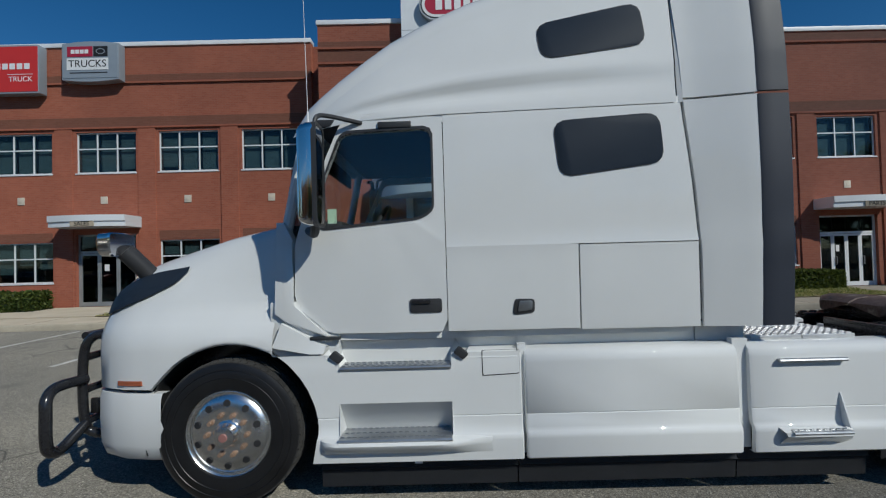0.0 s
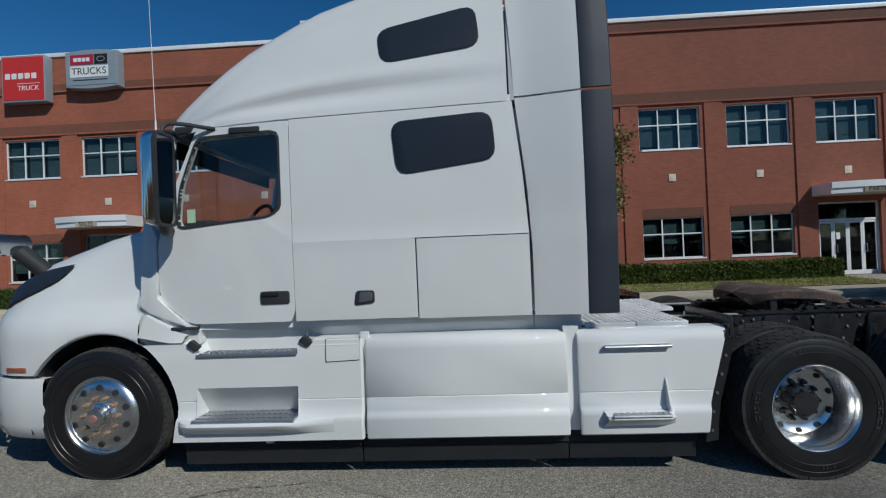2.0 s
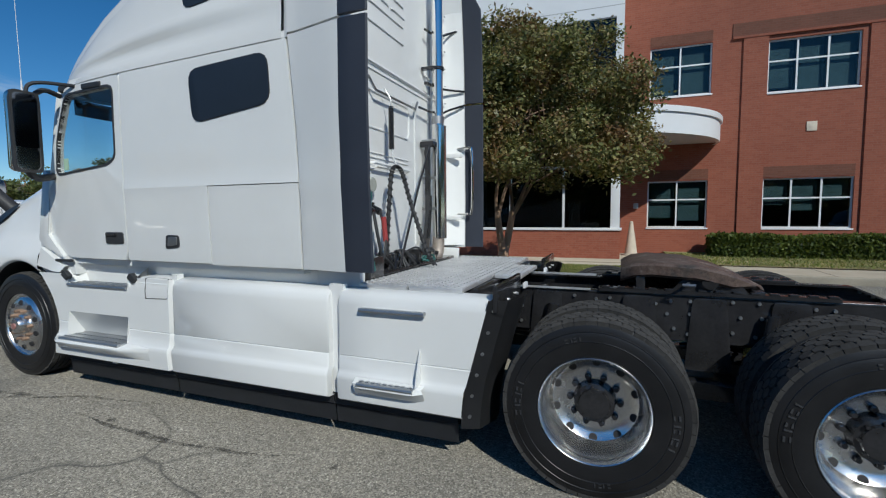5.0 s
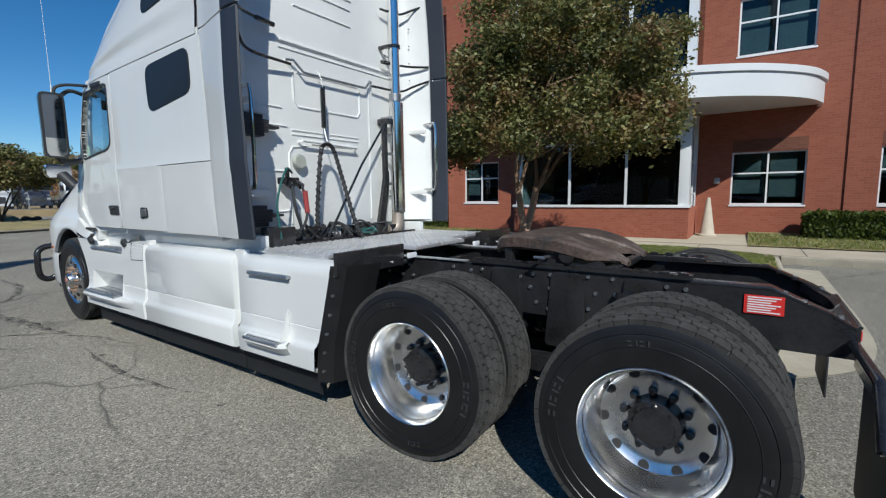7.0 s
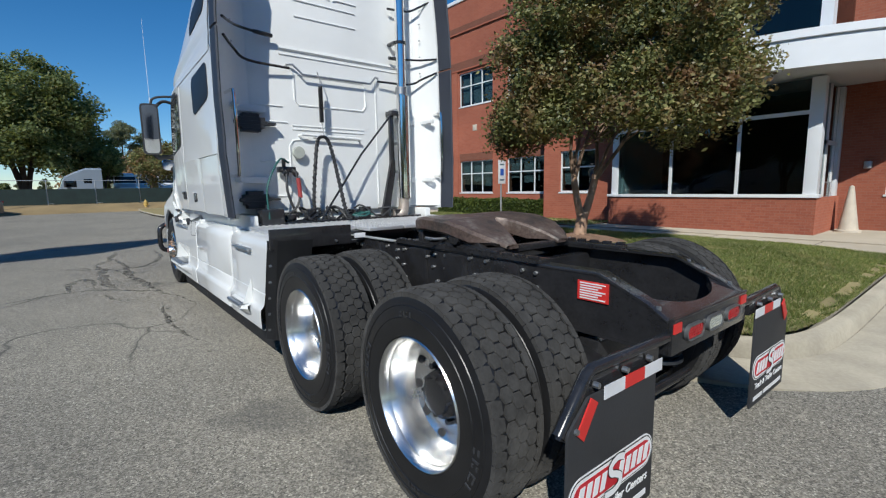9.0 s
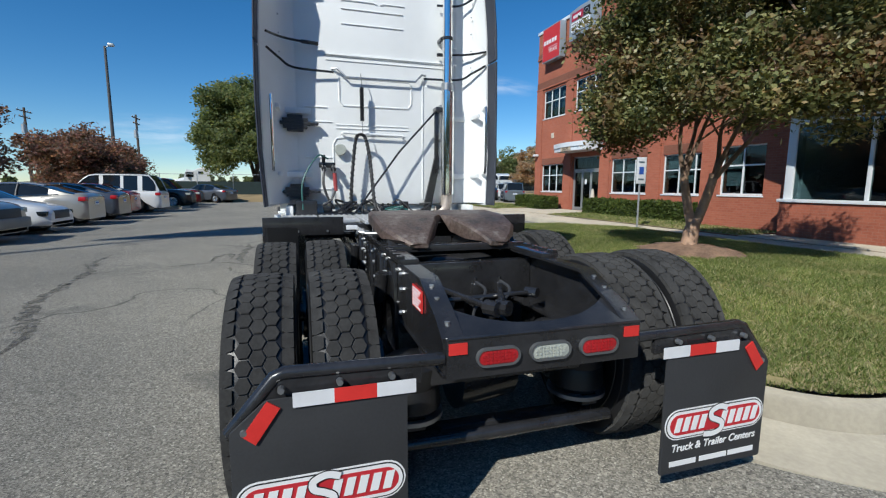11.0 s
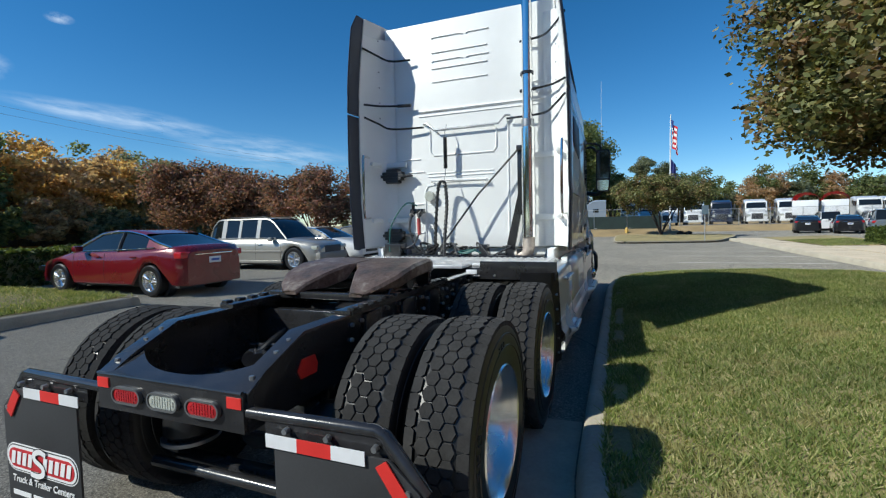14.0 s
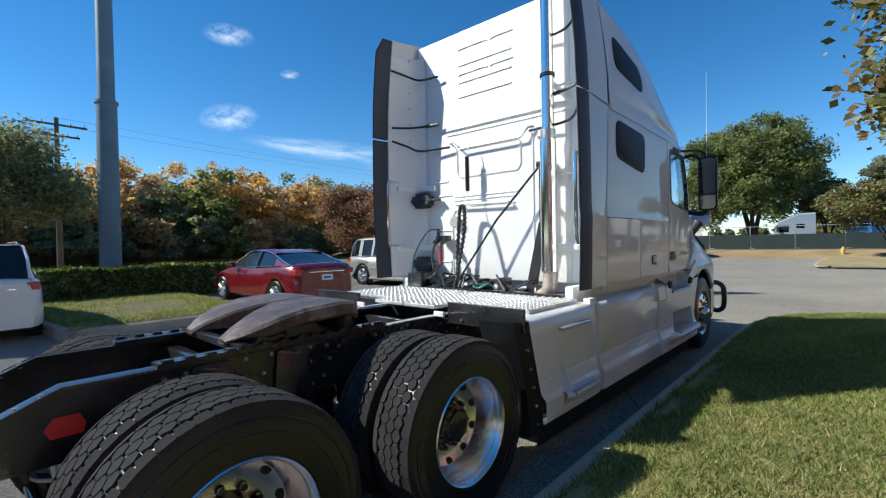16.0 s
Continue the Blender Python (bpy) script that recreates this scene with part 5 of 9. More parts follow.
for k in range(5):
    v = random.uniform(-0.34, 0.34)
    x = random.uniform(5.3, 5.7)
    pts = [(x, v, 0.86), (x + 0.4, v + random.uniform(-0.12, 0.12), 0.82 + random.uniform(-0.03, 0.05)), (x + 0.75, v * 0.5 + random.uniform(-0.1, 0.1), 0.80), (x + 1.05, random.uniform(-0.3, 0.3), 0.72)]
    part("air_line", tubed(pts, random.choice((0.010, 0.014, 0.018)), 8, 5), random.choice((BLACK_PLASTIC, RUBBER, BLACK_PAINT)), truck)
for x, v, z in ((6.15, 0.02, 0.90), (6.25, 0.30, 0.86), (5.75, -0.2, 0.93)):
    bm = boxed(x - 0.05, x + 0.05, v - 0.06, v + 0.06, z - 0.06, z + 0.03, bevel=0.015)
    rod(bm, (x, v - 0.09, z), (x, v + 0.09, z), 0.02)
    part("brake_valve", bm, BLACK_PAINT, truck)

# coupling plate: a domed plate with two horns and deep skirts
def plate_z(x):
    return interp(x, [(5.50, 1.165), (5.58, 1.205), (5.70, 1.22), (5.98, 1.205), (6.15, 1.165), (6.30, 1.105), (6.38, 1.06)])


def plate_out(x):
    return interp(x, [(5.50, 0.34), (5.56, 0.42), (5.70, 0.46), (6.02, 0.47), (6.18, 0.45), (6.30, 0.385), (6.38, 0.31)])


def plate_in(x):
    return interp(x, [(5.50, 0.0), (5.97, 0.0), (6.02, 0.05), (6.10, 0.075), (6.38, 0.20)])


bm = bmesh.new()
for s in SIDES:
    secs = []
    for x in (5.50, 5.53, 5.58, 5.64, 5.70, 5.80, 5.90, 5.97, 6.02, 6.06, 6.12, 6.18, 6.24, 6.30, 6.35, 6.38):
        zi, o, i = plate_z(x), plate_out(x), plate_in(x)
        low = zi - 0.10 * min(1.0, max(0.25, (6.42 - x) / 0.25))
        secs.append([(x, s * (o - 0.03), low), (x, s * o, low + 0.02), (x, s * o, zi - 0.018), (x, s * (o - 0.02), zi), (x, s * (i + 0.5 * (o - i)), zi + 0.004), (x, s * (i + 0.012), zi), (x, s * i, zi - 0.015), (x, s * i, low if x > 5.97 else zi - 0.015)])
    loft(bm, secs)
    bm.faces.new([bm.verts.new(q) for q in secs[-1]])
    bm.faces.new([bm.verts.new(q) for q in secs[0]])
fifth = part("coupling_plate", bm, GREASE, truck, "greasy worn coupling plate with a rear slot", smooth=30)
bm = bmesh.new()
for s in SIDES:
    slab(bm, [(5.80, 1.0), (6.30, 1.0), (6.18, 1.15), (5.92, 1.15)], lambda x, z, d: (x, s * (0.42 - d), z), 0.06, 0.006)
    rod(bm, (6.05, s * 0.30, 1.10), (6.05, s * 0.46, 1.10), 0.05)
    box(bm, 5.35, 6.75, s * 0.40 - 0.05, s * 0.40 + 0.05, 1.006, 1.03, 0.004)
box(bm, 5.6, 5.66, -0.42, 0.42, 1.02, 1.12, 0.01)
box(bm, 6.30, 6.36, -0.44, 0.44, 1.008, 1.05, 0.006)
part("coupling_mount", bm, BLACK_PAINT, fifth)
bm = tubed([(6.0, -0.2, 1.09), (5.9, -0.5, 1.08), (5.88, -0.56, 1.09), (5.95, -0.57, 1.09)], 0.010, 8)
part("release_pull", bm, STEEL, fifth)
for s in SIDES:
    bm = boxed(5.36, 6.74, s * 0.44 - 0.018, s * 0.44 + 0.018, 1.008, 1.032)
    for k in range(14):
        x = 5.38 + 0.1 * k
        box(bm, x, x + 0.05, s * 0.44 - 0.02, s * 0.44 + 0.02, 1.03, 1.045, 0.003)
    part("slide_rack", bm, BLACK_PAINT, fifth)

# black guards over the front drive tyres
for s in SIDES:
    bm = bmesh.new()
    box(bm, 4.79, 4.82, min(s * 0.56, s * 1.24), max(s * 0.56, s * 1.24), 0.965, 1.125, 0.006)
    box(bm, 4.56, 4.80, min(s * 0.45, s * 1.2), max(s * 0.45, s * 1.2), 0.965, 0.99, 0.006)
    gd = part("tyre_guard", bm, BLACK_PAINT, truck, "black plate guard before the drive tyres")
    for v in (0.70, 0.95, 1.16):
        bm = bmesh.new()
        rod(bm, (4.818, s * v, 1.0), (4.832, s * v, 1.0), 0.012, 0.010, 6)
        part("bolt", bm, STEEL, gd)
    part("lamp_box", boxed(4.83, 4.85, s * 0.49 - 0.05, s * 0.49 + 0.05, 1.01, 1.05, bevel=0.004), WHITE_TAPE, gd, "small pale label")

# wheels
def tyre_mesh(front):
    w = 0.144 if not front else 0.15
    bm = bmesh.new()
    prof = [(-w * 0.78, 0.297), (-w * 0.98, 0.315), (-w * 1.03, 0.37), (-w * 1.03, 0.392), (-w * 1.055, 0.395), (-w * 1.03, 0.398), (-w * 1.02, 0.43), (-w * 0.99, 0.443), (-w * 1.015, 0.446), (-w * 0.985, 0.449), (-w * 0.955, 0.475), (-w * 0.88, 0.497), (-w * 0.80, 0.502), (0, 0.505), (w * 0.80, 0.502), (w * 0.88, 0.497), (w * 0.955, 0.475), (w * 0.985, 0.449), (w * 1.015, 0.446), (w * 0.99, 0.443), (w * 1.02, 0.43), (w * 1.03, 0.398), (w * 1.055, 0.395), (w * 1.03, 0.392), (w * 1.03, 0.37), (w * 0.98, 0.315), (w * 0.78, 0.297)]
    lathe(bm, [(o, tall(r, front)) for o, r in prof], (0, 0, 0), "y", 72)
    return bm


def tall(r, front):
    """The drive tyres are taller than the front ones."""
    return 0.297 + (r - 0.297) * (1.035 if front else 1.076)


def tread_mesh(front):
    """Tread blocks: five rows of bevelled lugs round the tyre."""
    w = 0.144 if not front else 0.15
    verts, faces = [], []
    if front:
        lanes = [(-0.90, -0.60), (-0.54, -0.20), (-0.15, 0.15), (0.20, 0.54), (0.60, 0.90)]
        fill, n, bend = 0.97, 60, 0.2
    else:
        lanes = [(-0.95, -0.63), (-0.545, -0.185), (-0.18, 0.18), (0.185, 0.545), (0.63, 0.95)]
        fill, n, bend = 0.88, 50, 0.38
    r = random.Random(4)
    for lane, (a0, a1) in enumerate(lanes):
        for k in range(n):
            c = (k + 0.5 * (lane % 2)) / n * 2 * math.pi + r.uniform(-0.004, 0.004)
            h = math.pi / n * fill
            sk = bend * h * (1 if lane % 2 else -1)
            base = len(verts)
            mid = (a0 + a1) / 2 + (0.05 if lane % 2 else -0.05)
            # chevron lugs that interlock with their neighbours
            if not front and 0 < lane < 4:
                mid, hs, reach = (a0 + a1) / 2, math.pi / n, 0.365 / 3
                ring = [(mid - reach, -hs), (mid + reach, -hs), (mid + 2 * reach, 0), (mid + reach, hs), (mid - reach, hs), (mid - 2 * reach, 0)]
            elif not front:
                # shoulder ribs run round without gaps, notched along both edges
                hs = math.pi / n
                o, i = (0.93, 0.72) if lane == 0 else (0.72, 0.93)
                ring = [(a0, -hs * o), (mid, -hs * 1.03), (a1, -hs * i), (a1, hs * i), (mid, hs * 1.03), (a0, hs * o)]
            else:
                ring = [(a0, -h - sk), (mid, -h + sk), (a1, -h - sk * 0.6), (a1, h - sk * 0.6), (mid, h + sk), (a0, h - sk)]
            rib = not front and lane in (0, 4)
            for rr0, q in ((0.488, 0.94), (0.509, 0.93), (0.5135, 0.985 if rib else 0.86)):
                for av, ag in ring:
                    vv = (a0 + a1) / 2 + (av - (a0 + a1) / 2) * q
                    g = c + ag * (1.0 if rib else q)
                    rr = tall(rr0 - (0.007 if rr0 < 0.49 and not front else 0), front) - 0.013 * max(0, abs(vv) - 0.6) / 0.35
                    verts.append((rr * math.cos(g), vv * w, rr * math.sin(g)))
            for lv in (0, 6):
                for i in range(6):
                    j = (i + 1) % 6
                    faces.append((base + lv + i, base + lv + j, base + lv + 6 + j, base + lv + 6 + i))
            faces.append((base + 12, base + 13, base + 16, base + 17))
            faces.append((base + 13, base + 14, base + 15, base + 16))
    return verts, faces


def rim_front(bm):
    # outwards is -y
    lathe(bm, [(0.13, 0.285), (0.12, 0.30), (-0.06, 0.288), (-0.115, 0.290), (-0.135, 0.300), (-0.140, 0.306), (-0.135, 0.310), (-0.12, 0.308)], (0, 0, 0), "y", 64)
    lathe(bm, [(-0.11, 0.288), (-0.135, 0.270), (-0.150, 0.235), (-0.158, 0.19), (-0.160, 0.165), (-0.150, 0.12), (-0.150, 0.09)], (0, 0, 0), "y", 64)


def rim_rear(bm):
    lathe(bm, [(0.13, 0.285), (0.12, 0.305), (-0.05, 0.27), (-0.10, 0.290), (-0.138, 0.298), (-0.146, 0.306), (-0.138, 0.312), (-0.12, 0.308)], (0, 0, 0), "y", 64)
    lathe(bm, [(-0.10, 0.287), (-0.06, 0.268), (0.0, 0.258), (0.035, 0.245), (0.055, 0.215), (0.065, 0.18), (0.066, 0.12), (0.06, 0.10)], (0, 0, 0), "y", 64)


def wheel_parts(front):
    """Rim, holes, hub and nuts, each a mesh; outwards is -y."""
    out = {}
    bm = bmesh.new()
    (rim_front if front else rim_rear)(bm)
    out["rim"] = (bm, ALLOY)
    hole_r, face = (0.222, -0.1535) if front else (0.232, 0.0465)
    # dark plugs stand in for the shade inside the open holes
    for k in range(10):
        a = 2 * math.pi * (k + 0.5) / 10
        bm = bmesh.new()
        c = Vector((hole_r * math.cos(a), face, hole_r * math.sin(a)))
        tilt = Vector((math.cos(a) * (0.32 if front else -0.35), -1.0, math.sin(a) * (0.32 if front else -0.35))).normalized()
        rod(bm, c - tilt * 0.02, c + tilt * 0.006, 0.027, 0.024, 16)
        out["rim_hole.%02d" % k] = (bm, SEAM)
    for k in range(10):
        a = 2 * math.pi * k / 10
        bm = bmesh.new()
        x, z = 0.1425 * math.cos(a), 0.1425 * math.sin(a)
        y0 = -0.150 if front else 0.066
        rod(bm, (x, y0 + 0.01, z), (x, y0 - 0.012, z), 0.022, 0.020, 12)
        rod(bm, (x, y0 - 0.012, z), (x, y0 - 0.038, z), 0.0165, 0.015, 6)
        out["lug_nut.%02d" % k] = (bm, RUST if front else BLACK_PAINT)
    bm = bmesh.new()
    if front:
        lathe(bm, [(-0.14, 0.105), (-0.158, 0.10), (-0.165, 0.085), (-0.20, 0.078), (-0.215, 0.070), (-0.222, 0.045), (-0.222, 0.0)], (0, 0, 0), "y", 32)
        out["hub"] = (bm, ALLOY)
        bm = bmesh.new()
        lathe(bm, [(-0.20, 0.03), (-0.228, 0.03), (-0.232, 0.026), (-0.232, 0.0)], (0, 0, 0), "y", 24)
        out["hub_cap"] = (bm, HUB_RED)
    else:
        lathe(bm, [(0.08, 0.125), (0.02, 0.118), (-0.005, 0.112), (-0.012, 0.09), (-0.030, 0.085), (-0.035, 0.05), (-0.035, 0.0)], (0, 0, 0), "y", 32)
        for k in range(8):
            a = 2 * math.pi * k / 8
            rod(bm, (0.095 * math.cos(a), -0.005, 0.095 * math.sin(a)), (0.095 * math.cos(a), -0.028, 0.095 * math.sin(a)), 0.010, 0.009, 6)
        out["hub"] = (bm, BLACK_PAINT)
    return out


def build_wheel(front):
    kit = {}
    me_bm = tyre_mesh(front)
    kit["tyre"] = part("tyre", me_bm, RUBBER)
    v, f = tread_mesh(front)
    kit["tread"] = soup("tread", v, f, TREAD_RUBBER)
    if not front:
        bm = bmesh.new()
        r = random.Random(2)
        for start, count, size in ((0.3, 6, 0.034), (2.4, 4, 0.024), (3.5, 6, 0.034), (5.4, 4, 0.024)):
            for k in range(count):
                a0, a1 = start + k * size * 2.4, start + k * size * 2.4 + size * r.uniform(1.3, 1.9)
                for lo, hi in ((0.405, 0.405 + size * 0.28), (0.405 + size * 0.75, 0.405 + size * 1.05)) if k % 2 else ((0.405, 0.405 + size * 1.05),):
                    b1 = a1 if k % 2 else a0 + (a1 - a0) * 0.35
                    q = [(a0, lo), (b1, lo), (b1, hi), (a0, hi)]
                    slab(bm, q, lambda g, rr, d: (rr * math.cos(g), -0.1525 + d, rr * math.sin(g)), 0.006)
        kit["lettering_bar"] = tagged(part("lettering_bar", bm, MUDFLAP, smooth=0), kind="stuff")
    for nm, (bm, mt) in wheel_parts(front).items():
        kit[nm] = part(nm.split(".")[0], bm, mt)
    return kit


WHEEL_LABEL = {True: "front wheel with polished ten-hole rim", False: "drive wheel with deep polished rim and block tread"}
kits = {True: build_wheel(True), False: build_wheel(False)}
for front, x, v, s in [(True, 0.0, 1.06, s) for s in SIDES] + [(False, x, 1.10, s) for x in (5.37, 6.69) for s in SIDES]:
    w = new("wheel")
    w.parent = truck
    tagged(w, WHEEL_LABEL[front])
    w.matrix_basis = pose(x, s * v, 0.495 if front else 0.445 if s < 0 else 0.488, 0, 0, 0 if s < 0 else 180) @ pose(0, 0, 0, 0, 7 * x, 0)
    for nm, ob in kits[front].items():
        share(nm.split(".")[0], ob, w, Matrix.Identity(4))
    if not front:
        w = new("wheel")
        w.parent = truck
        tagged(w, "inner drive wheel with block tread")
        w.matrix_basis = pose(x, s * 0.755, 0.451 if s < 0 else 0.478, 0, 0, 0 if s < 0 else 180) @ pose(0, 0, 0, 0, 31 + 5 * x, 0)
        for nm in ("tyre", "tread"):
            share(nm, kits[False][nm], w, Matrix.Identity(4))
        bm = bmesh.new()
        lathe(bm, [(-0.13, 0.30), (-0.05, 0.27), (0.10, 0.26), (0.12, 0.12)], (0, 0, 0), "y", 40)
        part("rim", bm, BLACK_PAINT, w)
for kit in kits.values():
    for ob in kit.values():
        bpy.data.objects.remove(ob)
for x in (0.0, 5.37, 6.69):
    for s in SIDES:
        bm = bmesh.new()
        hub_z = 0.49 if x == 0 else 0.43
        rod(bm, (x, s * 0.55, hub_z), (x, s * 0.93, hub_z), 0.20, None, 20)
        part("brake_drum", bm, BLACK_PAINT, truck)

# mudflaps
def offset2(path, d):
    out = []
    for i, q in enumerate(path):
        a2, b2 = Vector(path[max(0, i - 1)]), Vector(path[min(len(path) - 1, i + 1)])
        n2 = (b2 - a2).normalized()
        out.append((q[0] - n2.y * d, q[1] + n2.x * d))
    return out


for s in SIDES:
    flap_root = bmesh.new()
    tube(flap_root, [(7.43, s * 0.43, 0.765), (7.43, s * 0.99, 0.775), (7.43, s * 1.02, 0.765), (7.43, s * 1.17, 0.585)], 0.024, 12)
    box(flap_root, 7.425, 7.445, min(s * 0.52, s * 1.02), max(s * 0.52, s * 1.02), 0.685, 0.765)
    slab(flap_root, [(1.02, 0.765), (1.18, 0.58), (1.13, 0.555), (1.0, 0.70)], lambda v, z, d: (7.445 - d, s * v, z), 0.02)
    hg = part("mudflap_hanger", flap_root, BLACK_PAINT, truck, "black tube mudflap hanger")
    bm = bmesh.new()
    o = fillet([(0.575, 0.70), (0.575, 0.115), (1.165, 0.115), (1.165, 0.60), (1.05, 0.70)], 0.012, 2)
    slab(bm, o, lambda v, z, d: (7.465 - d - 0.03 * (0.7 - z) * 0, s * v, z), 0.01, 0.002)
    fl = part("mudflap", bm, MUDFLAP, truck, "black mudflap with red and white tape and a red oval emblem")
    for a, b, mt in ((0.545, 0.685, WHITE_TAPE), (0.685, 0.83, RED_TAPE), (0.83, 0.965, WHITE_TAPE)):
        part("reflective_strip", boxed(7.470, 7.474, min(s * a, s * b), max(s * a, s * b), 0.668, 0.718), mt, fl, "red reflective strip" if mt is RED_TAPE else "white reflective strip")
    bm = bmesh.new()
    slab(bm, [(1.005, 0.672), (1.045, 0.70), (1.125, 0.59), (1.085, 0.555)], lambda v, z, d: (7.474 - d, s * v, z), 0.006)
    part("reflective_strip", bm, RED_TAPE, fl, "slanting red reflective strip")
    for v, z in ((0.63, 0.735), (0.81, 0.735), (1.0, 0.73), (1.12, 0.60)):
        bm = bmesh.new()
        rod(bm, (7.452, s * v, z), (7.474, s * v, z), 0.013, 0.011, 8)
        part("bolt", bm, STEEL, hg)
    # oval emblem: red field, white rim, slanting white bars for its letters, one tall one
    c = s * 0.872
    zc = 0.348

    def pill(hw, hh):
        return [(c + sg * (hw - hh) + hh * math.cos(a), zc + hh * math.sin(a)) for sg, lo in ((1, -0.5), (-1, 0.5)) for a in [math.pi * (lo + j / 10) for j in range(11)]]
    for k, (hw, hh, mt, nm) in enumerate(((0.288, 0.072, WHITE_INK, "emblem_rim"), (0.282, 0.066, BLACK_INK, "emblem_line"), (0.277, 0.061, WHITE_INK, "emblem_rim"), (0.262, 0.048, RED_INK, "emblem_field"))):
        bm = bmesh.new()
        slab(bm, pill(hw, hh), lambda v, z, d: (7.4672 + 0.0012 * k - d, v, z), 0.002)
        part(nm, bm, mt, fl, smooth=0)
    for k in range(9):
        v = c - 0.222 + (0.046 * k if k < 4 else 0.046 * k + 0.075)
        bm = bmesh.new()
        slab(bm, [(v - 0.019, zc - 0.032), (v + 0.011, zc - 0.032), (v + 0.027, zc + 0.034), (v - 0.003, zc + 0.034)], lambda u, z, d: (7.4738 - d, u, z), 0.002)
        part("emblem_bar", bm, WHITE_INK, fl, smooth=0)
    curl = [(0.055, 0.050), (0.01, 0.062), (-0.035, 0.045), (-0.035, 0.015), (0.0, -0.002), (0.028, -0.02), (0.022, -0.05), (-0.02, -0.064), (-0.075, -0.060)]
    for wd, lift, mt in ((0.017, 7.4752, BLACK_INK), (0.013, 7.4764, WHITE_INK)):
        path = [(q.x, q.y) for q in smooth_line([(x, z, 0) for x, z in curl], 5)]
        left, right = offset2(path, wd), offset2(path, -wd)
        bm = bmesh.new()
        loft(bm, [[(lift, c + a2, zc + b2), (lift, c + a3, zc + b3)] for (a2, b2), (a3, b3) in zip(left, right)])
        part("emblem_stroke", bm, mt, fl, smooth=0)
    lettering("lettering", "Truck & Trailer Centers", 0.050, pose(7.469, c, 0.236, 90, 0, 90), WHITE_INK, fl, 0.001, shear=0.2, weight=0.0007)
    for k in range(3):
        a, b = c - 0.25 + 0.17 * k, c - 0.25 + 0.17 * k + (0.15, 0.16, 0.155)[k]
        part("lettering_bar", boxed(7.4672, 7.469, a, b, 0.150, 0.175), WHITE_INK, fl)

# back wall with pressed ribs
bm = bmesh.new()
box(bm, 3.36, 3.48, -1.06, 1.06, 1.18, 3.93, 0.02)
wall = part("back_wall", bm, INNER_WHITE, truck, "white pressed back wall of the sleeper")


def wall_rib(points, r=0.012):
    part("pressed_rib", tubed([(3.483, v, z) for v, z in points], r, 6), INNER_WHITE, wall)


for z in (3.72, 3.55, 3.44, 3.36, 3.20):
    wall_rib([(-0.42, z), (-0.40, z + 0.012), (-0.06, z + 0.012), (-0.02, z)] if z in (3.72, 3.44) else [(-0.42, z), (0.28, z)], 0.010)
    if z in (3.72, 3.44):
        wall_rib([(0.02, z), (0.06, z + 0.012), (0.30, z + 0.012)], 0.010)
wall_rib([(-0.60, 2.86), (0.95, 2.86)], 0.020)
wall_rib([(-0.60, 2.80), (0.95, 2.80)], 0.008)
wall_rib([(-0.54, 2.70), (-0.46, 2.62), (-0.46, 2.36), (-0.42, 2.31), (0.34, 2.31), (0.38, 2.36), (0.38, 2.58), (0.35, 2.62), (-0.42, 2.62)], 0.010)
for z, a, b in ((2.095, -0.50, 0.34), (2.055, -0.50, 0.34), (1.985, -0.28, 0.30)):
    wall_rib([(a, z), (b, z)], 0.009)
wall_rib([(-0.54, 1.24), (-0.54, 1.88), (-0.50, 1.94), (-0.34, 1.96)], 0.010)
wall_rib([(0.52, 1.24), (0.52, 2.62), (0.48, 2.70)], 0.010)
for z in (1.55, 2.25, 3.05):
    wall_rib([(0.80, z), (0.98, z)], 0.012)
for a, b in (((-0.55, 2.12), (-0.80, 2.12)), ((-0.55, 1.72), (-0.85, 1.72)), ((-0.55, 1.36), (-0.80, 1.36)), ((-0.6, 2.28), (-0.85, 2.28))):
    wall_rib([a, b], 0.010)
bm = tubed([(3.50, -0.44, 1.99), (3.54, -0.43, 2.0), (3.54, 0.26, 1.985), (3.50, 0.27, 1.97)], 0.014, 8)
part("hose_rail", bm, INNER_WHITE, truck)
bm = tubed([(3.50, -0.54, 2.70), (3.53, -0.48, 2.70), (3.54, -0.38, 2.61), (3.54, 0.42, 2.615), (3.53, 0.50, 2.70), (3.50, 0.55, 2.70)], 0.012, 8)
part("hose_rail", bm, STEEL, truck)
# black rubber bumpers on the wall
for z, w in ((2.08, 0.16), (1.33, 0.15)):
    bm = bmesh.new()
    for dz, hw in ((-0.07, 0.55), (-0.035, 0.8), (0.0, 1.0), (0.035, 0.85), (0.07, 0.5)):
        box(bm, 3.50, 3.60, -0.95 - w * hw, -0.95 + w * hw, z + dz - 0.018, z + dz + 0.018, 0.006)
    box(bm, 3.50, 3.58, -1.16, -0.7, z - 0.012, z + 0.012, 0.006)
    part("rubber_stop", bm, BLACK_PLASTIC, truck, "black rubber stop on the back wall")
# work lamp
bm = bmesh.new()
lathe(bm, [(0.0, 0.0), (0.0, 0.06), (0.03, 0.066), (0.05, 0.06), (0.052, 0.045), (0.045, 0.0)], (3.50, -0.465, 1.81), "x", 24)
part("work_lamp", bm, CLEAR_LENS, truck, "round work lamp with a pale lens")
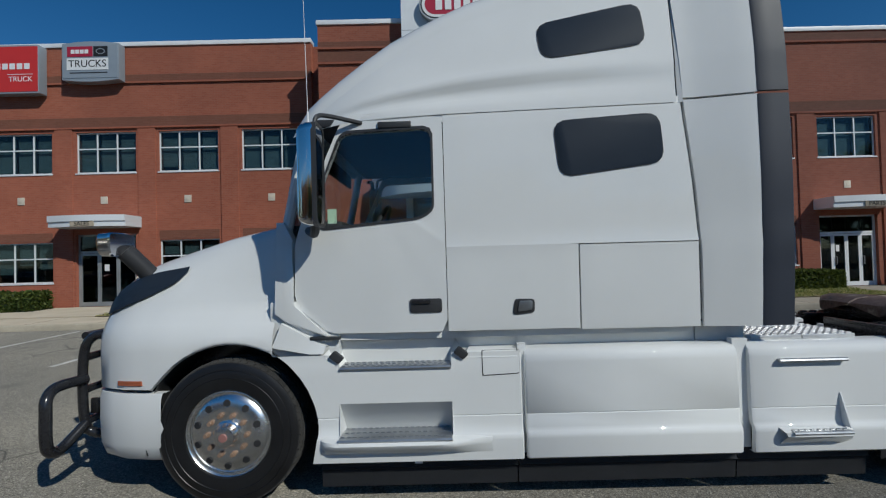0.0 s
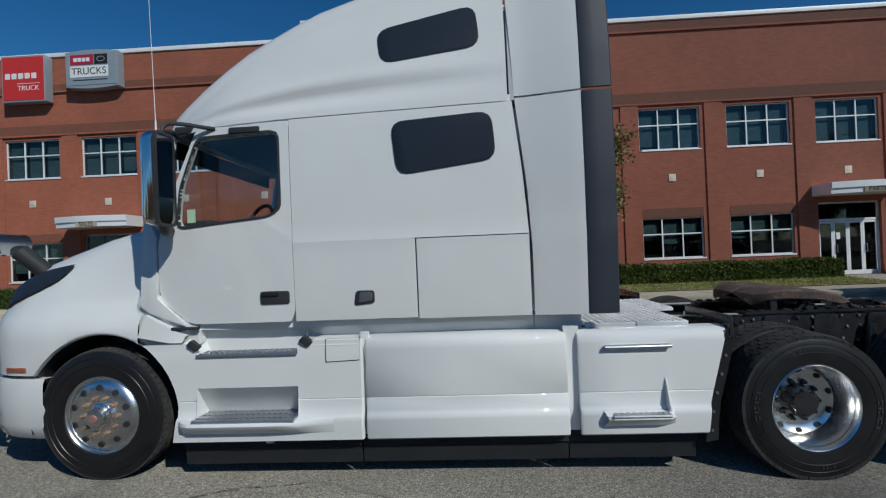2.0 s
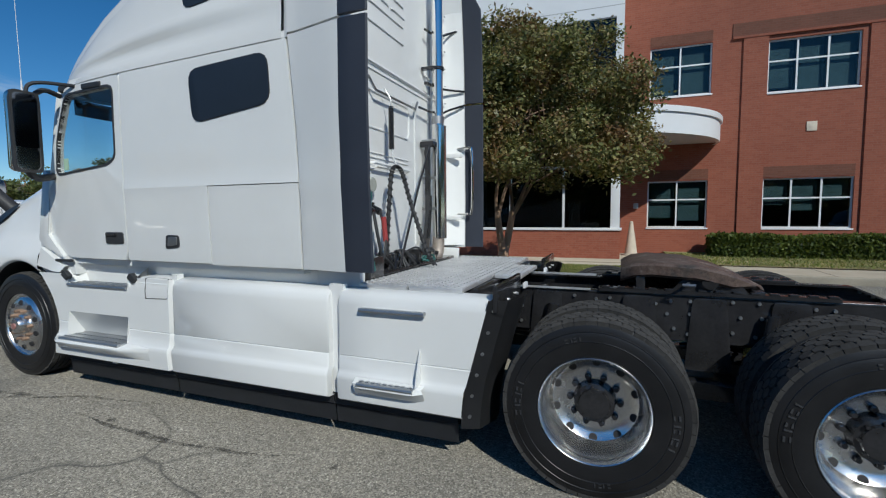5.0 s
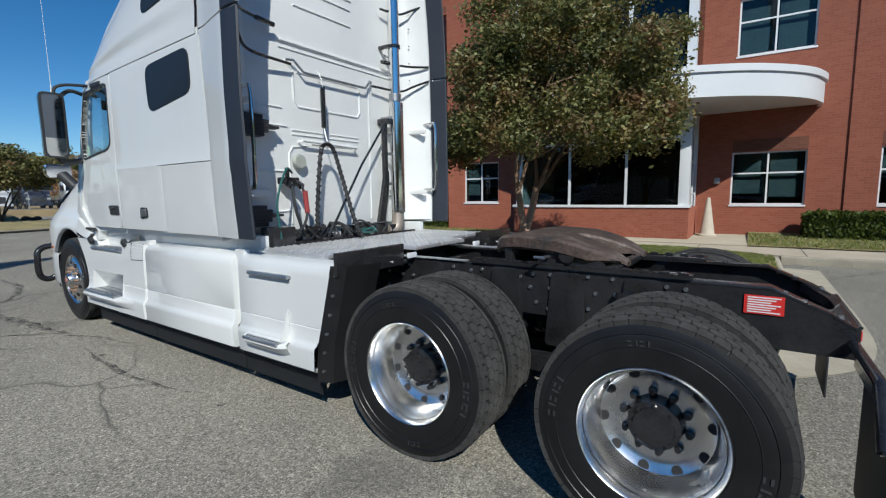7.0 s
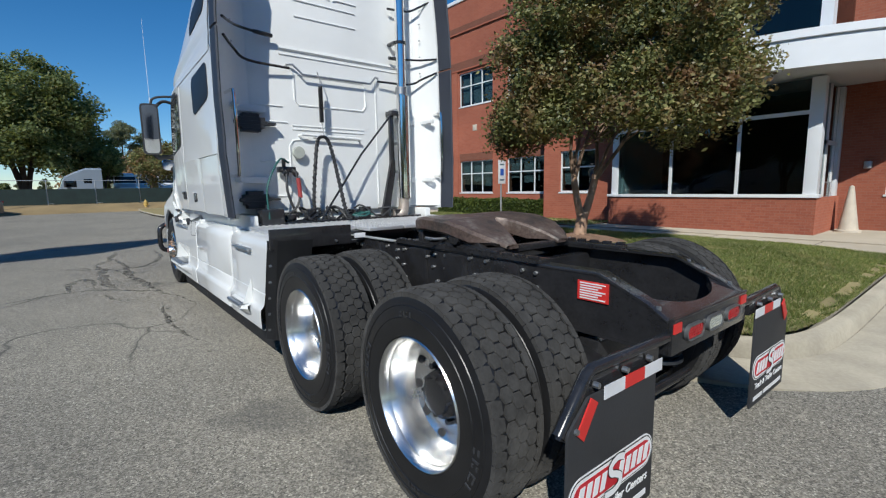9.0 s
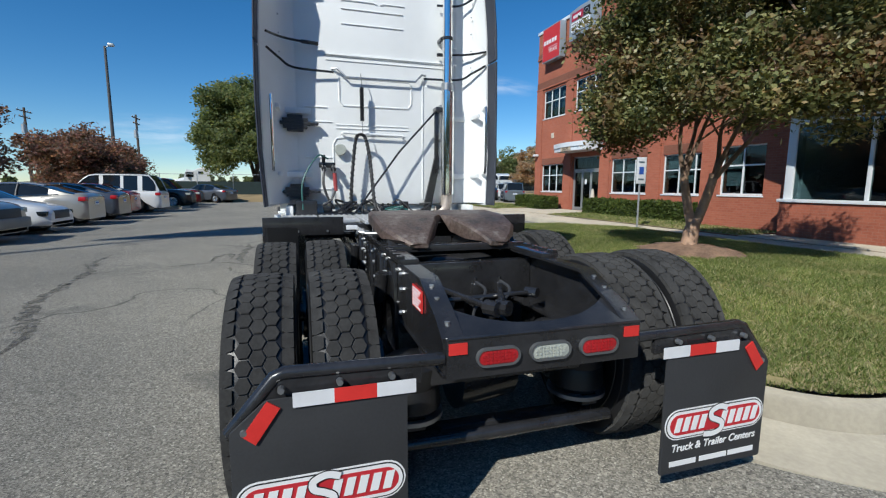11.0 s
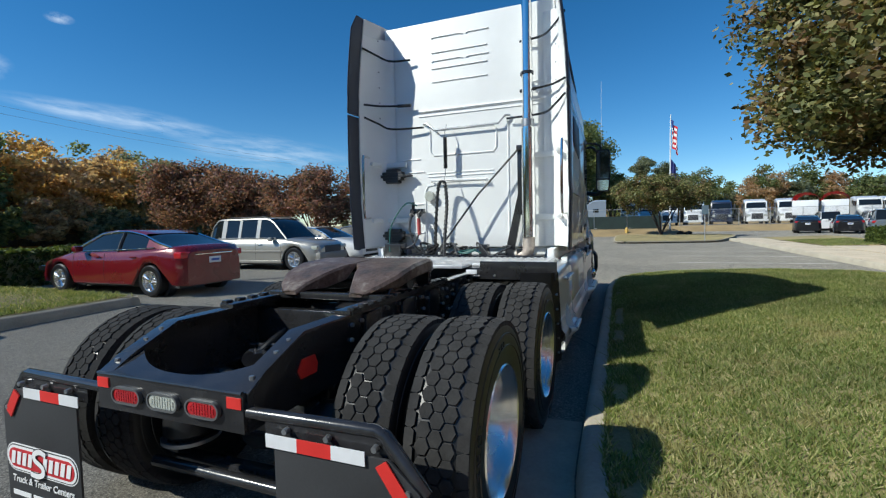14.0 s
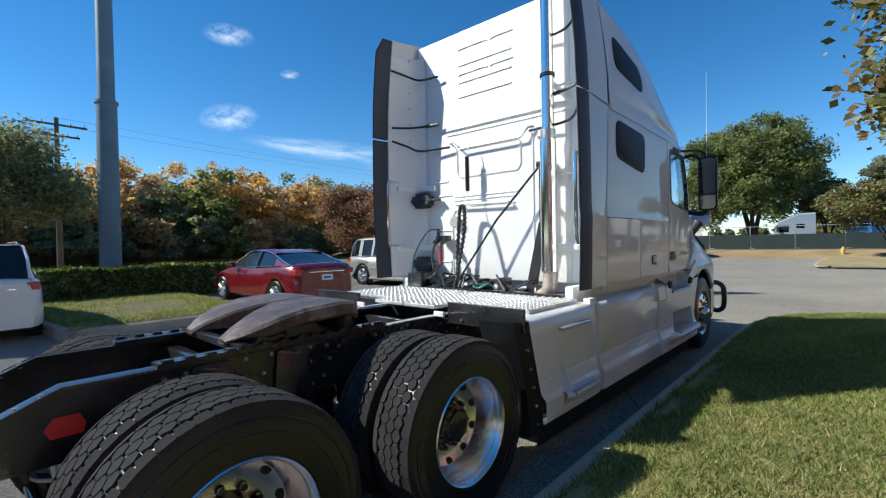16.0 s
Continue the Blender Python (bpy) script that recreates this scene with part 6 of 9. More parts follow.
# hoses on a spring hanger
bm = bmesh.new()
rod(bm, (3.60, -0.22, 2.13), (3.60, -0.22, 2.50), 0.022, None, 10)
for k in range(26):
    lathe(bm, [(-0.005, 0.022), (0.0, 0.027), (0.005, 0.022)], (3.60, -0.22, 2.14 + k * 0.0136), "z", 10)
part("hose_spring", bm, BLACK_PAINT, truck, "black hanging hose spring")
part("spring_hook", tubed([(3.54, -0.22, 2.66), (3.60, -0.22, 2.56), (3.60, -0.22, 2.50)], 0.005, 6), STEEL, truck)
part("spring_hook", tubed([(3.60, -0.22, 2.13), (3.62, -0.22, 2.05), (3.65, -0.22, 1.97)], 0.005, 6), STEEL, truck)


def coiled(pts, r, wrap, mt, mt2, name):
    line = smooth_line(pts, 8)
    h = part(name, tubed(line, r, 10), mt, truck)
    bm = bmesh.new()
    dense = smooth_line(pts, 34)
    side = Vector((1, 0, 0))
    tube(bm, [p + (r + 0.002) * (Vector((math.cos(k * 0.9), math.sin(k * 0.9), 0))) for k, p in enumerate(dense)], wrap, 5)
    part("hose_wrap", bm, mt2, h)


coiled([(3.96, -0.12, 1.11), (3.90, -0.14, 1.22), (3.82, -0.15, 1.45), (3.74, -0.16, 1.70), (3.69, -0.195, 1.92), (3.66, -0.245, 1.975), (3.64, -0.30, 1.92), (3.63, -0.335, 1.65), (3.62, -0.36, 1.35), (3.62, -0.37, 1.12)], 0.017, 0.008, BLACK_PLASTIC, RUBBER, "air_hose")
part("tie_bar", tubed([(3.60, 0.67, 2.30), (3.66, 0.2, 1.80), (3.72, -0.33, 1.10)], 0.012, 8), BLACK_PAINT, truck, "slanting black tie bar")
# air couplings and their lines
bm = bmesh.new()
box(bm, 3.52, 3.60, -0.71, -0.53, 1.60, 1.66, 0.01)
rod(bm, (3.58, -0.66, 1.62), (3.66, -0.66, 1.58), 0.03)
rod(bm, (3.58, -0.56, 1.62), (3.66, -0.56, 1.58), 0.03)
rod(bm, (3.60, -0.66, 1.66), (3.60, -0.66, 1.74), 0.02)
part("air_coupling", bm, BLACK_PAINT, truck, "black air line couplings")
part("air_line", tubed([(3.66, -0.66, 1.58), (3.70, -0.67, 1.4), (3.70, -0.61, 1.22), (3.68, -0.56, 1.14)], 0.014, 8, 6), BLACK_PLASTIC, truck)
part("air_line", tubed([(3.66, -0.56, 1.60), (3.70, -0.54, 1.4), (3.72, -0.59, 1.25), (3.74, -0.69, 1.18)], 0.012, 8, 6), BLACK_PLASTIC, truck)
part("red_hose_grip", tubed([(3.69, -0.55, 1.54), (3.70, -0.54, 1.34)], 0.022, 10), RED_GRIP, truck, "red hose grip")
part("green_cable", tubed([(3.60, -0.61, 1.70), (3.68, -0.73, 1.72), (3.76, -0.89, 1.45), (3.80, -0.90, 1.14)], 0.009, 8, 6), GREEN_HOSE, truck, "green power cable")
part("green_cable", tubed([(3.76, 0.05, 1.13), (3.80, 0.20, 1.17), (3.86, 0.12, 1.13), (3.80, 0.0, 1.14), (3.74, 0.14, 1.16), (3.80, 0.26, 1.13)], 0.009, 8, 6), GREEN_HOSE, truck, "green power cable")
random.seed(21)
for k in range(14):
    v = random.uniform(-0.6, 0.5)
    pts = [(3.56, v, 1.14 + random.uniform(0, 0.08)), (3.66, v + random.uniform(-0.15, 0.15), 1.18 + random.uniform(-0.03, 0.06)), (3.74, v + random.uniform(-0.25, 0.25), 1.10)]
    part("air_line", tubed(pts, random.choice((0.01, 0.014)), 6, 5), random.choice((BLACK_PLASTIC, RUBBER, BLACK_PAINT)), truck)
bm = bmesh.new()
box(bm, 3.49, 3.76, -1.0, 0.95, 1.02, 1.10, 0.01)
for k in range(8):
    v = -0.9 + 0.22 * k
    box(bm, 3.55, 3.55 + 0.12, v, v + 0.10, 1.08, 1.12 + 0.05 * (k % 3), 0.01)
box(bm, 3.62, 3.80, -0.97, -0.75, 1.05, 1.24, 0.015)
part("rear_equipment_tray", bm, BLACK_PAINT, truck)

# exhaust stack
bm = bmesh.new()
lathe(bm, [(1.28, 0.062), (2.52, 0.062), (2.52, 0.058), (4.30, 0.058), (4.31, 0.05), (4.20, 0.05)], (3.64, 0.78, 0), "z", 28)
stack = part("exhaust_pipe", bm, CHROME, truck, "tall chrome exhaust stack")
bm = bmesh.new()
lathe(bm, [(1.30, 0.062), (1.30, 0.075), (2.50, 0.075), (2.50, 0.062)], (3.655, 0.785, 0), "z", 28)
part("heat_shield", bm, CHROME, stack)
part("exhaust_elbow", tubed([(3.60, 0.64, 1.10), (3.62, 0.72, 1.10), (3.637, 0.77, 1.16), (3.64, 0.78, 1.32)], 0.066, 20, 6), surface("pale_worn_steel", (0.50, 0.43, 0.37), 0.5, 0.6, 0.25, 50, 6, 0.2), stack, "pale worn steel elbow")
bm = bmesh.new()
lathe(bm, [(2.52, 0.06), (2.52, 0.068), (2.60, 0.068), (2.60, 0.06)], (3.64, 0.78, 0), "z", 28)
part("pipe_collar", bm, STEEL, stack, "dull steel pipe collar")
bm = bmesh.new()
box(bm, 3.54, 3.59, 0.645, 0.695, 1.55, 2.30, 0.008)
slab(bm, [(0.49, 1.10), (0.59, 1.10), (0.695, 1.62), (0.695, 1.76), (0.645, 1.76)], lambda v, z, d: (3.56 + d, v, z), 0.04)
box(bm, 3.485, 3.64, 0.645, 0.715, 2.27, 2.33, 0.01)
part("stack_stand", bm, BLACK_PAINT, truck, "black steel stack stand")
for z in (1.62, 1.95, 2.34, 3.10):
    bm = bmesh.new()
    lathe(bm, [(-0.015, 0.070), (0.015, 0.070)], (3.64, 0.78, z), "z", 24)
    box(bm, 3.485, 3.63, 0.70, 0.74, z - 0.015, z + 0.015)
    part("stack_clamp", bm, STEEL if z < 3 else BLACK_PAINT, stack)

# ---- ground, kerbs and lawns ----
def setting(ob, label, category):
    return tagged(ob, label, category, kind="structure")


bm = bmesh.new()
box(bm, -900, 900, -900, 900, -0.5, -0.10)
setting(part("ground", bm, DRY_GRASS, smooth=0), "dry autumn grass ground reaching to the horizon", "ground")
bm = bmesh.new()
box(bm, -60, -25, 12.6, 40, -0.2, -0.004)


def lot_z(x, y):
    """The asphalt falls gently towards the truck's tail."""
    fall = interp(x, [(-3.0, 0.0), (0.0, 0.02), (3.7, 0.032), (5.4, 0.072), (6.7, 0.084), (9.5, 0.084), (14.0, 0.0)])
    return -fall * interp(y, [(-5.0, 0.0), (-1.5, 1.0), (3.5, 1.0), (5.4, 0.5), (5.8, 0.0)])


def lot_lines(a, b, near0, near1):
    """Grid lines, close together near the truck."""
    n = int((near1 - near0) / 0.35)
    return [a] + [near0 + (near1 - near0) * k / n for k in range(n + 1)] + [b]


loft(bm, [[(x, y, lot_z(x, y)) for y in lot_lines(-11.5, 12.6, -5.2, 5.85)] for x in lot_lines(-33.5, 60, -3.2, 14.2)])
lot = setting(part("parking_lot", bm, ASPHALT, smooth=60), "worn grey asphalt with dark wandering cracks", "asphalt")


def tar_line(points, width, seed):
    """A ragged tar-filled crack that wanders along a line on the asphalt."""
    line = smooth_line([Vector((x, y, 0)) for x, y in points], 14)
    bm = bmesh.new()
    rows = []
    for i, q in enumerate(line):
        d = (line[min(i + 1, len(line) - 1)] - line[max(i - 1, 0)]).normalized()
        n = Vector((-d.y, d.x, 0))
        c = q + n * 0.06 * noise.noise((q.x * 2.2, q.y * 2.2, seed))
        taper = min(1.0, 0.15 + 4 * i / len(line), 0.15 + 4 * (len(line) - 1 - i) / len(line))
        a, b = (width * taper * (0.75 + 0.9 * noise.noise((q.x * 5, q.y * 5, seed + k))) for k in (3.0, 9.0))
        rows.append([(e.x, e.y, lot_z(e.x, e.y) + 0.004) for e in (c - n * max(a, 0.006), c + n * max(b, 0.006))])
    loft(bm, rows)
    part("tar_line", bm, TAR, lot, smooth=60)


for k, (wide, pts) in enumerate((
        (0.035, ((0.6, -0.2), (0.05, 1.25), (-0.15, 1.7), (-0.15, 2.2), (0.3, 2.7), (0.72, 3.0), (1.9, 3.25))),
        (0.07, ((-0.2, 1.95), (-1.0, 2.0), (-1.3, 2.2), (-0.3, 2.25))),
        (0.09, ((-2.9, 2.35), (-1.9, 2.43), (-0.7, 2.41), (-0.1, 2.5))),
        (0.07, ((-5.2, 2.85), (-3.6, 2.65), (-2.9, 2.4))),
        (0.08, ((-3.6, 2.7), (-2.3, 2.8), (-0.9, 2.8), (-0.05, 2.9), (0.7, 3.0))),
        (0.06, ((-4.9, 3.55), (-3.4, 3.55), (-2.2, 3.1), (-2.0, 2.8))),
        (0.03, ((0.3, 2.3), (0.9, 2.5), (0.95, 2.8))),
        (0.03, ((1.4, 2.9), (2.2, 2.83), (2.9, 2.82), (3.4, 2.95))),
        (0.10, ((-1.8, -0.1), (-0.8, -0.05), (0.2, 0.2), (1.2, 0.32), (2.4, 0.45), (3.7, 0.95), (4.4, 1.0))),
        (0.03, ((0.75, 0.8), (0.45, 1.15), (-0.05, 1.65), (-0.35, 2.0))),
        (0.018, ((3.0, -1.9), (2.72, -1.25), (2.5, -0.75), (2.38, -0.05))),
        (0.03, ((4.4, 1.0), (4.9, 0.2), (5.6, -0.3))))):
    tar_line(pts, wide, 5.0 + 3.1 * k)
for x, y, q in ((1.82, 2.89, 0.05), (3.82, 2.92, 0.04), (-0.6, -0.1, 0.11), (1.25, 0.3, 0.12)):
    bm = bmesh.new()
    edge = [(x + q * (0.8 + 0.5 * noise.noise((j * 0.9, x, y))) * math.cos(j * 0.45), y + q * (0.6 + 0.4 * noise.noise((j * 0.8, y, x))) * math.sin(j * 0.45)) for j in range(14)]
    bm.faces.new([bm.verts.new((u, v, lot_z(u, v) + 0.008)) for u, v in edge])
    part("tar_spot", bm, TAR, lot)


def offset(path, d):
    """A polyline moved sideways by d (to its left)."""
    out = []
    for i, p in enumerate(path):
        a, b = Vector(path[max(0, i - 1)]), Vector(path[min(len(path) - 1, i + 1)])
        n = (b - a).normalized()
        out.append((p[0] - n.y * d, p[1] + n.x * d))
    return out


def round_path(pts, steps=6):
    return [(p.x, p.y) for p in smooth_line([(x, y, 0) for x, y in pts], steps)]


def kerb(path, inside=1, top=0.15, width=0.16):
    """A cast kerb along a path, its face on the path."""
    prof = [(0.0, -0.05), (0.012, 0.02), (0.03, top - 0.03), (0.055, top - 0.006), (0.08, top), (width, top + 0.004), (width + 0.004, top - 0.06)]
    bm = bmesh.new()
    lines = [offset(path, inside * d) for d, z in prof]
    loft(bm, [[(lines[j][i][0], lines[j][i][1], prof[j][1]) for j in range(len(prof))] for i in range(len(path))])
    return setting(part("kerb", bm, KERB, smooth=50), "stained pale concrete kerb", "kerb")


def gutter(path, inside=-1, width=0.45):
    bm = bmesh.new()
    a, b = offset(path, 0), offset(path, inside * width)
    loft(bm, [[(*a[i], 0.012), (*b[i], 0.006), (*b[i], -0.05)] for i in range(len(path))])
    return setting(part("gutter", bm, KERB, smooth=50), "flat concrete gutter beside the kerb", "gutter")


TREE_AT = (3.4, 9.3)
ISLAND = [(-3.75, 12.6), (-3.8, 9.4), (-3.45, 7.3), (-2.6, 6.3), (-1.4, 5.97), (1.5, 5.93), (5.4, 5.92), (6.4, 5.95), (6.95, 6.08), (7.3, 6.35), (7.48, 6.8), (7.55, 7.6), (7.57, 9.5), (7.58, 12.6)]
island_path = round_path(ISLAND, 5)
kerb(island_path, 1)
gutter([p for p in island_path if p[0] > 5.0 and p[1] < 12.6], -1, 0.55)


def lawn_z(x, y):
    """The mounded lawn."""
    edge = min(1.0, max(0.0, (y - 6.1) / 2.8))
    rise = 0.26 * math.sin(edge * math.pi / 2) * min(1, max(0, (x + 3.8) / 2)) * min(1, max(0.0, (7.55 - x) / 1.6) * 0.8 + 0.2)
    back = max(0.0, min(1.0, (12.6 - y) / 2.4))
    return 0.155 + rise * (0.35 + 0.65 * back) + 0.012 * noise.noise((x * 0.9, y * 0.9, 0.0))


inner = offset(island_path, 0.15)


def in_poly(x, y, poly):
    ok = False
    for (x0, y0), (x1, y1) in zip(poly, poly[1:] + poly[:1]):
        if (y0 > y) != (y1 > y) and x < (x1 - x0) * (y - y0) / (y1 - y0) + x0:
            ok = not ok
    return ok


bm = bmesh.new()
rows = []
n = 34
for j in range(n + 1):
    y = 6.09 + (12.6 - 6.09) * (j / n)
    xs = [p[0] for p, q in zip(inner, inner[1:]) if (p[1] - y) * (q[1] - y) <= 0]
    x0, x1 = (min(xs), max(xs)) if len(xs) > 1 else (-2.0, 6.0)
    rows.append([(x0 + (x1 - x0) * i / 44, y, lawn_z(x0 + (x1 - x0) * i / 44, y)) for i in range(45)])
loft(bm, rows)
lawn = setting(part("lawn", bm, SOIL_GRASS, smooth=80), "mown green lawn with straw-coloured patches", "lawn")
bm = bmesh.new()
rings = []
for r, dz in ((0.0, 0.12), (0.2, 0.11), (0.4, 0.08), (0.6, 0.04), (0.74, 0.0), (0.78, -0.03)):
    rings.append([(TREE_AT[0] + r * (1 + 0.08 * math.sin(3 * a)) * math.cos(a) * 1.15, TREE_AT[1] + r * math.sin(a), lawn_z(*TREE_AT) + dz + 0.012 * math.sin(7 * a + r * 9)) for a in [2 * math.pi * k / 40 for k in range(40)]])
loft(bm, rings, close=True)
setting(part("mulch_ring", bm, MULCH, smooth=80), "brown mulch ring round the tree", "mulch")

rng = np.random.default_rng(7)


def grass(name, n, x0, x1, y0, y1, zf, keep, tall=0.040, wide=0.0046, material=GRASS, label="short mown grass blades"):
    """Single-triangle blades strewn over a lawn."""
    xy = rng.uniform((x0, y0), (x1, y1), (n, 2))
    xy = np.array([p for p in xy if keep(*p)])
    m = len(xy)
    z = np.array([zf(*p) for p in xy])
    patch = np.array([0.5 + 0.5 * noise.noise((p[0] * 0.7, p[1] * 0.7, 3.0)) for p in xy])
    tuft = np.array([noise.noise((p[0] * 7.0, p[1] * 7.0, 8.0)) for p in xy])
    a = rng.uniform(0, 2 * np.pi, m)
    h = tall * rng.uniform(0.4, 1.4, m) * (0.55 + 0.6 * patch) * np.clip(1.0 + 0.7 * tuft, 0.45, 1.8)
    lean = rng.normal(0, 0.75, (m, 2)) * h[:, None]
    w = wide * rng.uniform(0.7, 1.5, m)
    v = np.zeros((m, 3, 3))
    v[:, 0] = np.c_[xy[:, 0] - np.cos(a) * w, xy[:, 1] - np.sin(a) * w, z - 0.004]
    v[:, 1] = np.c_[xy[:, 0] + np.cos(a) * w, xy[:, 1] + np.sin(a) * w, z - 0.004]
    v[:, 2] = np.c_[xy[:, 0] + lean[:, 0], xy[:, 1] + lean[:, 1], z + h]
    ob = soup(name, v.reshape(-1, 3), np.arange(3 * m).reshape(-1, 3), material)
    return tagged(ob, label, "grass", kind="stuff")


edge_line, bare = offset(island_path, 0.20), offset(island_path, 0.31)


def on_lawn(x, y):
    """Grass grows thin in places along the kerb, and not in the mulch round the tree."""
    if (y < 7.2 or x > 6.2) and noise.noise((x * 2.3, y * 2.3, 1.0)) > 0.0 and in_poly(x, y, edge_line) and not in_poly(x, y, bare):
        return False
    return in_poly(x, y, inner) and ((x - TREE_AT[0]) / 1.15) ** 2 + (y - TREE_AT[1]) ** 2 > 0.5 + 0.10 * math.sin(9 * math.atan2(y - 9.3, x - 3.4))


grass("lawn_grass", 560000, -3.6, 7.5, 6.05, 12.6, lawn_z, on_lawn)

# walk and lawns along the building
bm = bmesh.new()
box(bm, -24, 60, 12.75, 14.25, -0.1, 0.165)
box(bm, -14.5, -9.2, 14.25, 17.6, -0.1, 0.20)
box(bm, 0.2, 7.0, 14.25, 17.6, -0.1, 0.19)
box(bm, 16.2, 18.7, 14.25, 17.6, -0.1, 0.20)
setting(part("pavement", bm, CONCRETE, smooth=0), "pale tan concrete pavement beside the building", "pavement")
for x0, x1 in ((-24, -3.75), (7.58, 60)):
    kerb([(x0 + (x1 - x0) * k / 8, 12.6) for k in range(9)], 1, 0.155)
bm = bmesh.new()
for k in range(34):
    box(bm, -22 + k * 2.0, -21.985 + k * 2.0, 12.76, 14.24, 0.160, 0.167)
setting(part("pavement_joint", bm, SEAM, smooth=0), "dark joints across the pavement", "joint")


def strip_z(x, y):
    return 0.19 + 0.09 * (y - 14.25) / 3.2


for x0, x1 in ((-24, -14.5), (-9.2, 0.2), (7.0, 16.2), (18.7, 40)):
    bm = bmesh.new()
    loft(bm, [[(x0 + (x1 - x0) * i / 12, y, strip_z(0, y)) for i in range(13)] for y in (14.25, 15.3, 16.4, 17.6)])
    setting(part("lawn", bm, SOIL_GRASS, smooth=80), "green lawn strip before the building", "lawn")
grass("strip_grass", 60000, -20, 26, 14.3, 17.0, strip_z, lambda x, y: not (-14.5 < x < -9.2 or 0.2 < x < 7.0 or 16.2 < x < 18.7), 0.06, 0.012)
# dry grass bank below the fence and the truck yard beyond
for x0, x1, y0, y1 in ((-33.0, -36.0, -60.0, 11.0), (-46.0, -49.5, 11.0, 90.0)):
    bm = bmesh.new()
    loft(bm, [[(x, y0 + (y1 - y0) * k / 16, z + 0.03 * noise.noise((k * 0.7, x, 0.0)) * (z > 0.1)) for k in range(17)] for x, z in ((x0, -0.02), ((x0 + x1) / 2, 0.30), (x1, 0.50), (-130.0, 0.52))])
    setting(part("bank", bm, DRY_GRASS, smooth=60), "dry tan grass bank below the fence", "bank")
# white bay lines
bm = bmesh.new()
for k in range(9):
    x = -29 + 2.8 * k
    box(bm, x, x + 0.10, -9.0, -3.6, -0.01, 0.004)
for k in range(4):
    box(bm, -14 + k * 2.9, -13.9 + k * 2.9, 8.0, 12.3, -0.01, 0.004)
setting(part("bay_line", bm, LINE_PAINT, smooth=0), "worn white parking bay lines", "road marking")

# islands on the far side of the lane
def island(pts, label="kerbed grass island"):
    path = round_path(pts + [pts[0]], 5)
    kerb(path, 1)
    ins = offset(path, 0.15)
    cx, cy = sum(p[0] for p in ins) / len(ins), sum(p[1] for p in ins) / len(ins)
    bm = bmesh.new()
    c = bm.verts.new((cx, cy, 0.22))
    mid = [bm.verts.new((cx + (x - cx) * 0.6, cy + (y - cy) * 0.6, 0.20)) for x, y in ins[:-1]]
    rim = [bm.verts.new((x, y, 0.15)) for x, y in ins[:-1]]
    for i in range(len(rim)):
        j = (i + 1) % len(rim)
        bm.faces.new((rim[i], rim[j], mid[j], mid[i]))
        bm.faces.new((mid[i], mid[j], c))
    setting(part("island_lawn", bm, SOIL_GRASS, smooth=80), label, "lawn")
    return ins


is1 = island([(2.7, -2.75), (2.45, -3.2), (2.5, -8.6), (6.0, -8.6), (6.0, -3.2), (5.6, -2.75)])
grass("island_grass", 26000, 2.4, 6.0, -8.6, -2.8, lambda x, y: 0.18, lambda x, y: in_poly(x, y, is1), 0.06, 0.010)
island([(-20.8, 6.6), (-22.0, 6.1), (-32.0, 6.3), (-33.2, 7.4), (-33.2, 13.0), (-30.0, 14.0), (-23.4, 12.1), (-21.8, 11.0)])
island([(-21.0, -2.8), (-22.6, -3.0), (-23.0, -8.6), (-20.4, -8.6)])
bm = bmesh.new()
box(bm, -30, 40, -30, -11.4, -0.3, 0.10)
setting(part("lawn", bm, SOIL_GRASS, smooth=0), "rough grass bank behind the parking bays", "lawn")
bm = bmesh.new()
box(bm, -26, 3.0, -11.2, -9.3, -0.2, 0.004)
setting(part("bay_apron", bm, ASPHALT, smooth=0), "grey asphalt apron behind the bays", "asphalt")

# ---- the building ----
FACE = 17.5


def facade(name, x0, x1, z0, z1, openings, y=FACE, thick=0.35, material=BRICK, parent=None):
    """A wall with openings right through it, as cells between their edges."""
    xs = sorted({x0, x1, *[o[0] for o in openings], *[o[1] for o in openings]})
    zs = sorted({z0, z1, *[o[2] for o in openings], *[o[3] for o in openings]})
    bm = bmesh.new()

    def is_open(cx, cz):
        return any(a < cx < b and c < cz < d for a, b, c, d in openings)

    def q(*p):
        bm.faces.new([bm.verts.new(v) for v in p])

    solid = {}
    for i, (a, b) in enumerate(zip(xs, xs[1:])):
        for j, (c, d) in enumerate(zip(zs, zs[1:])):
            solid[i, j] = not is_open((a + b) / 2, (c + d) / 2)
    for i, (a, b) in enumerate(zip(xs, xs[1:])):
        for j, (c, d) in enumerate(zip(zs, zs[1:])):
            if not solid[i, j]:
                continue
            q((a, y, c), (b, y, c), (b, y, d), (a, y, d))
            q((a, y + thick, c), (a, y + thick, d), (b, y + thick, d), (b, y + thick, c))
            if not solid.get((i - 1, j), False):
                q((a, y, c), (a, y, d), (a, y + thick, d), (a, y + thick, c))
            if not solid.get((i + 1, j), False):
                q((b, y, c), (b, y + thick, c), (b, y + thick, d), (b, y, d))
            if not solid.get((i, j - 1), False):
                q((a, y, c), (a, y + thick, c), (b, y + thick, c), (b, y, c))
            if not solid.get((i, j + 1), False):
                q((a, y, d), (b, y, d), (b, y + thick, d), (a, y + thick, d))
    bmesh.ops.remove_doubles(bm, verts=bm.verts, dist=0.0005)
    return part(name, bm, material, parent, smooth=0)


building = thing("office_building", pose(0, 0, 0), "two-storey red brick dealership building with white window frames", "building")


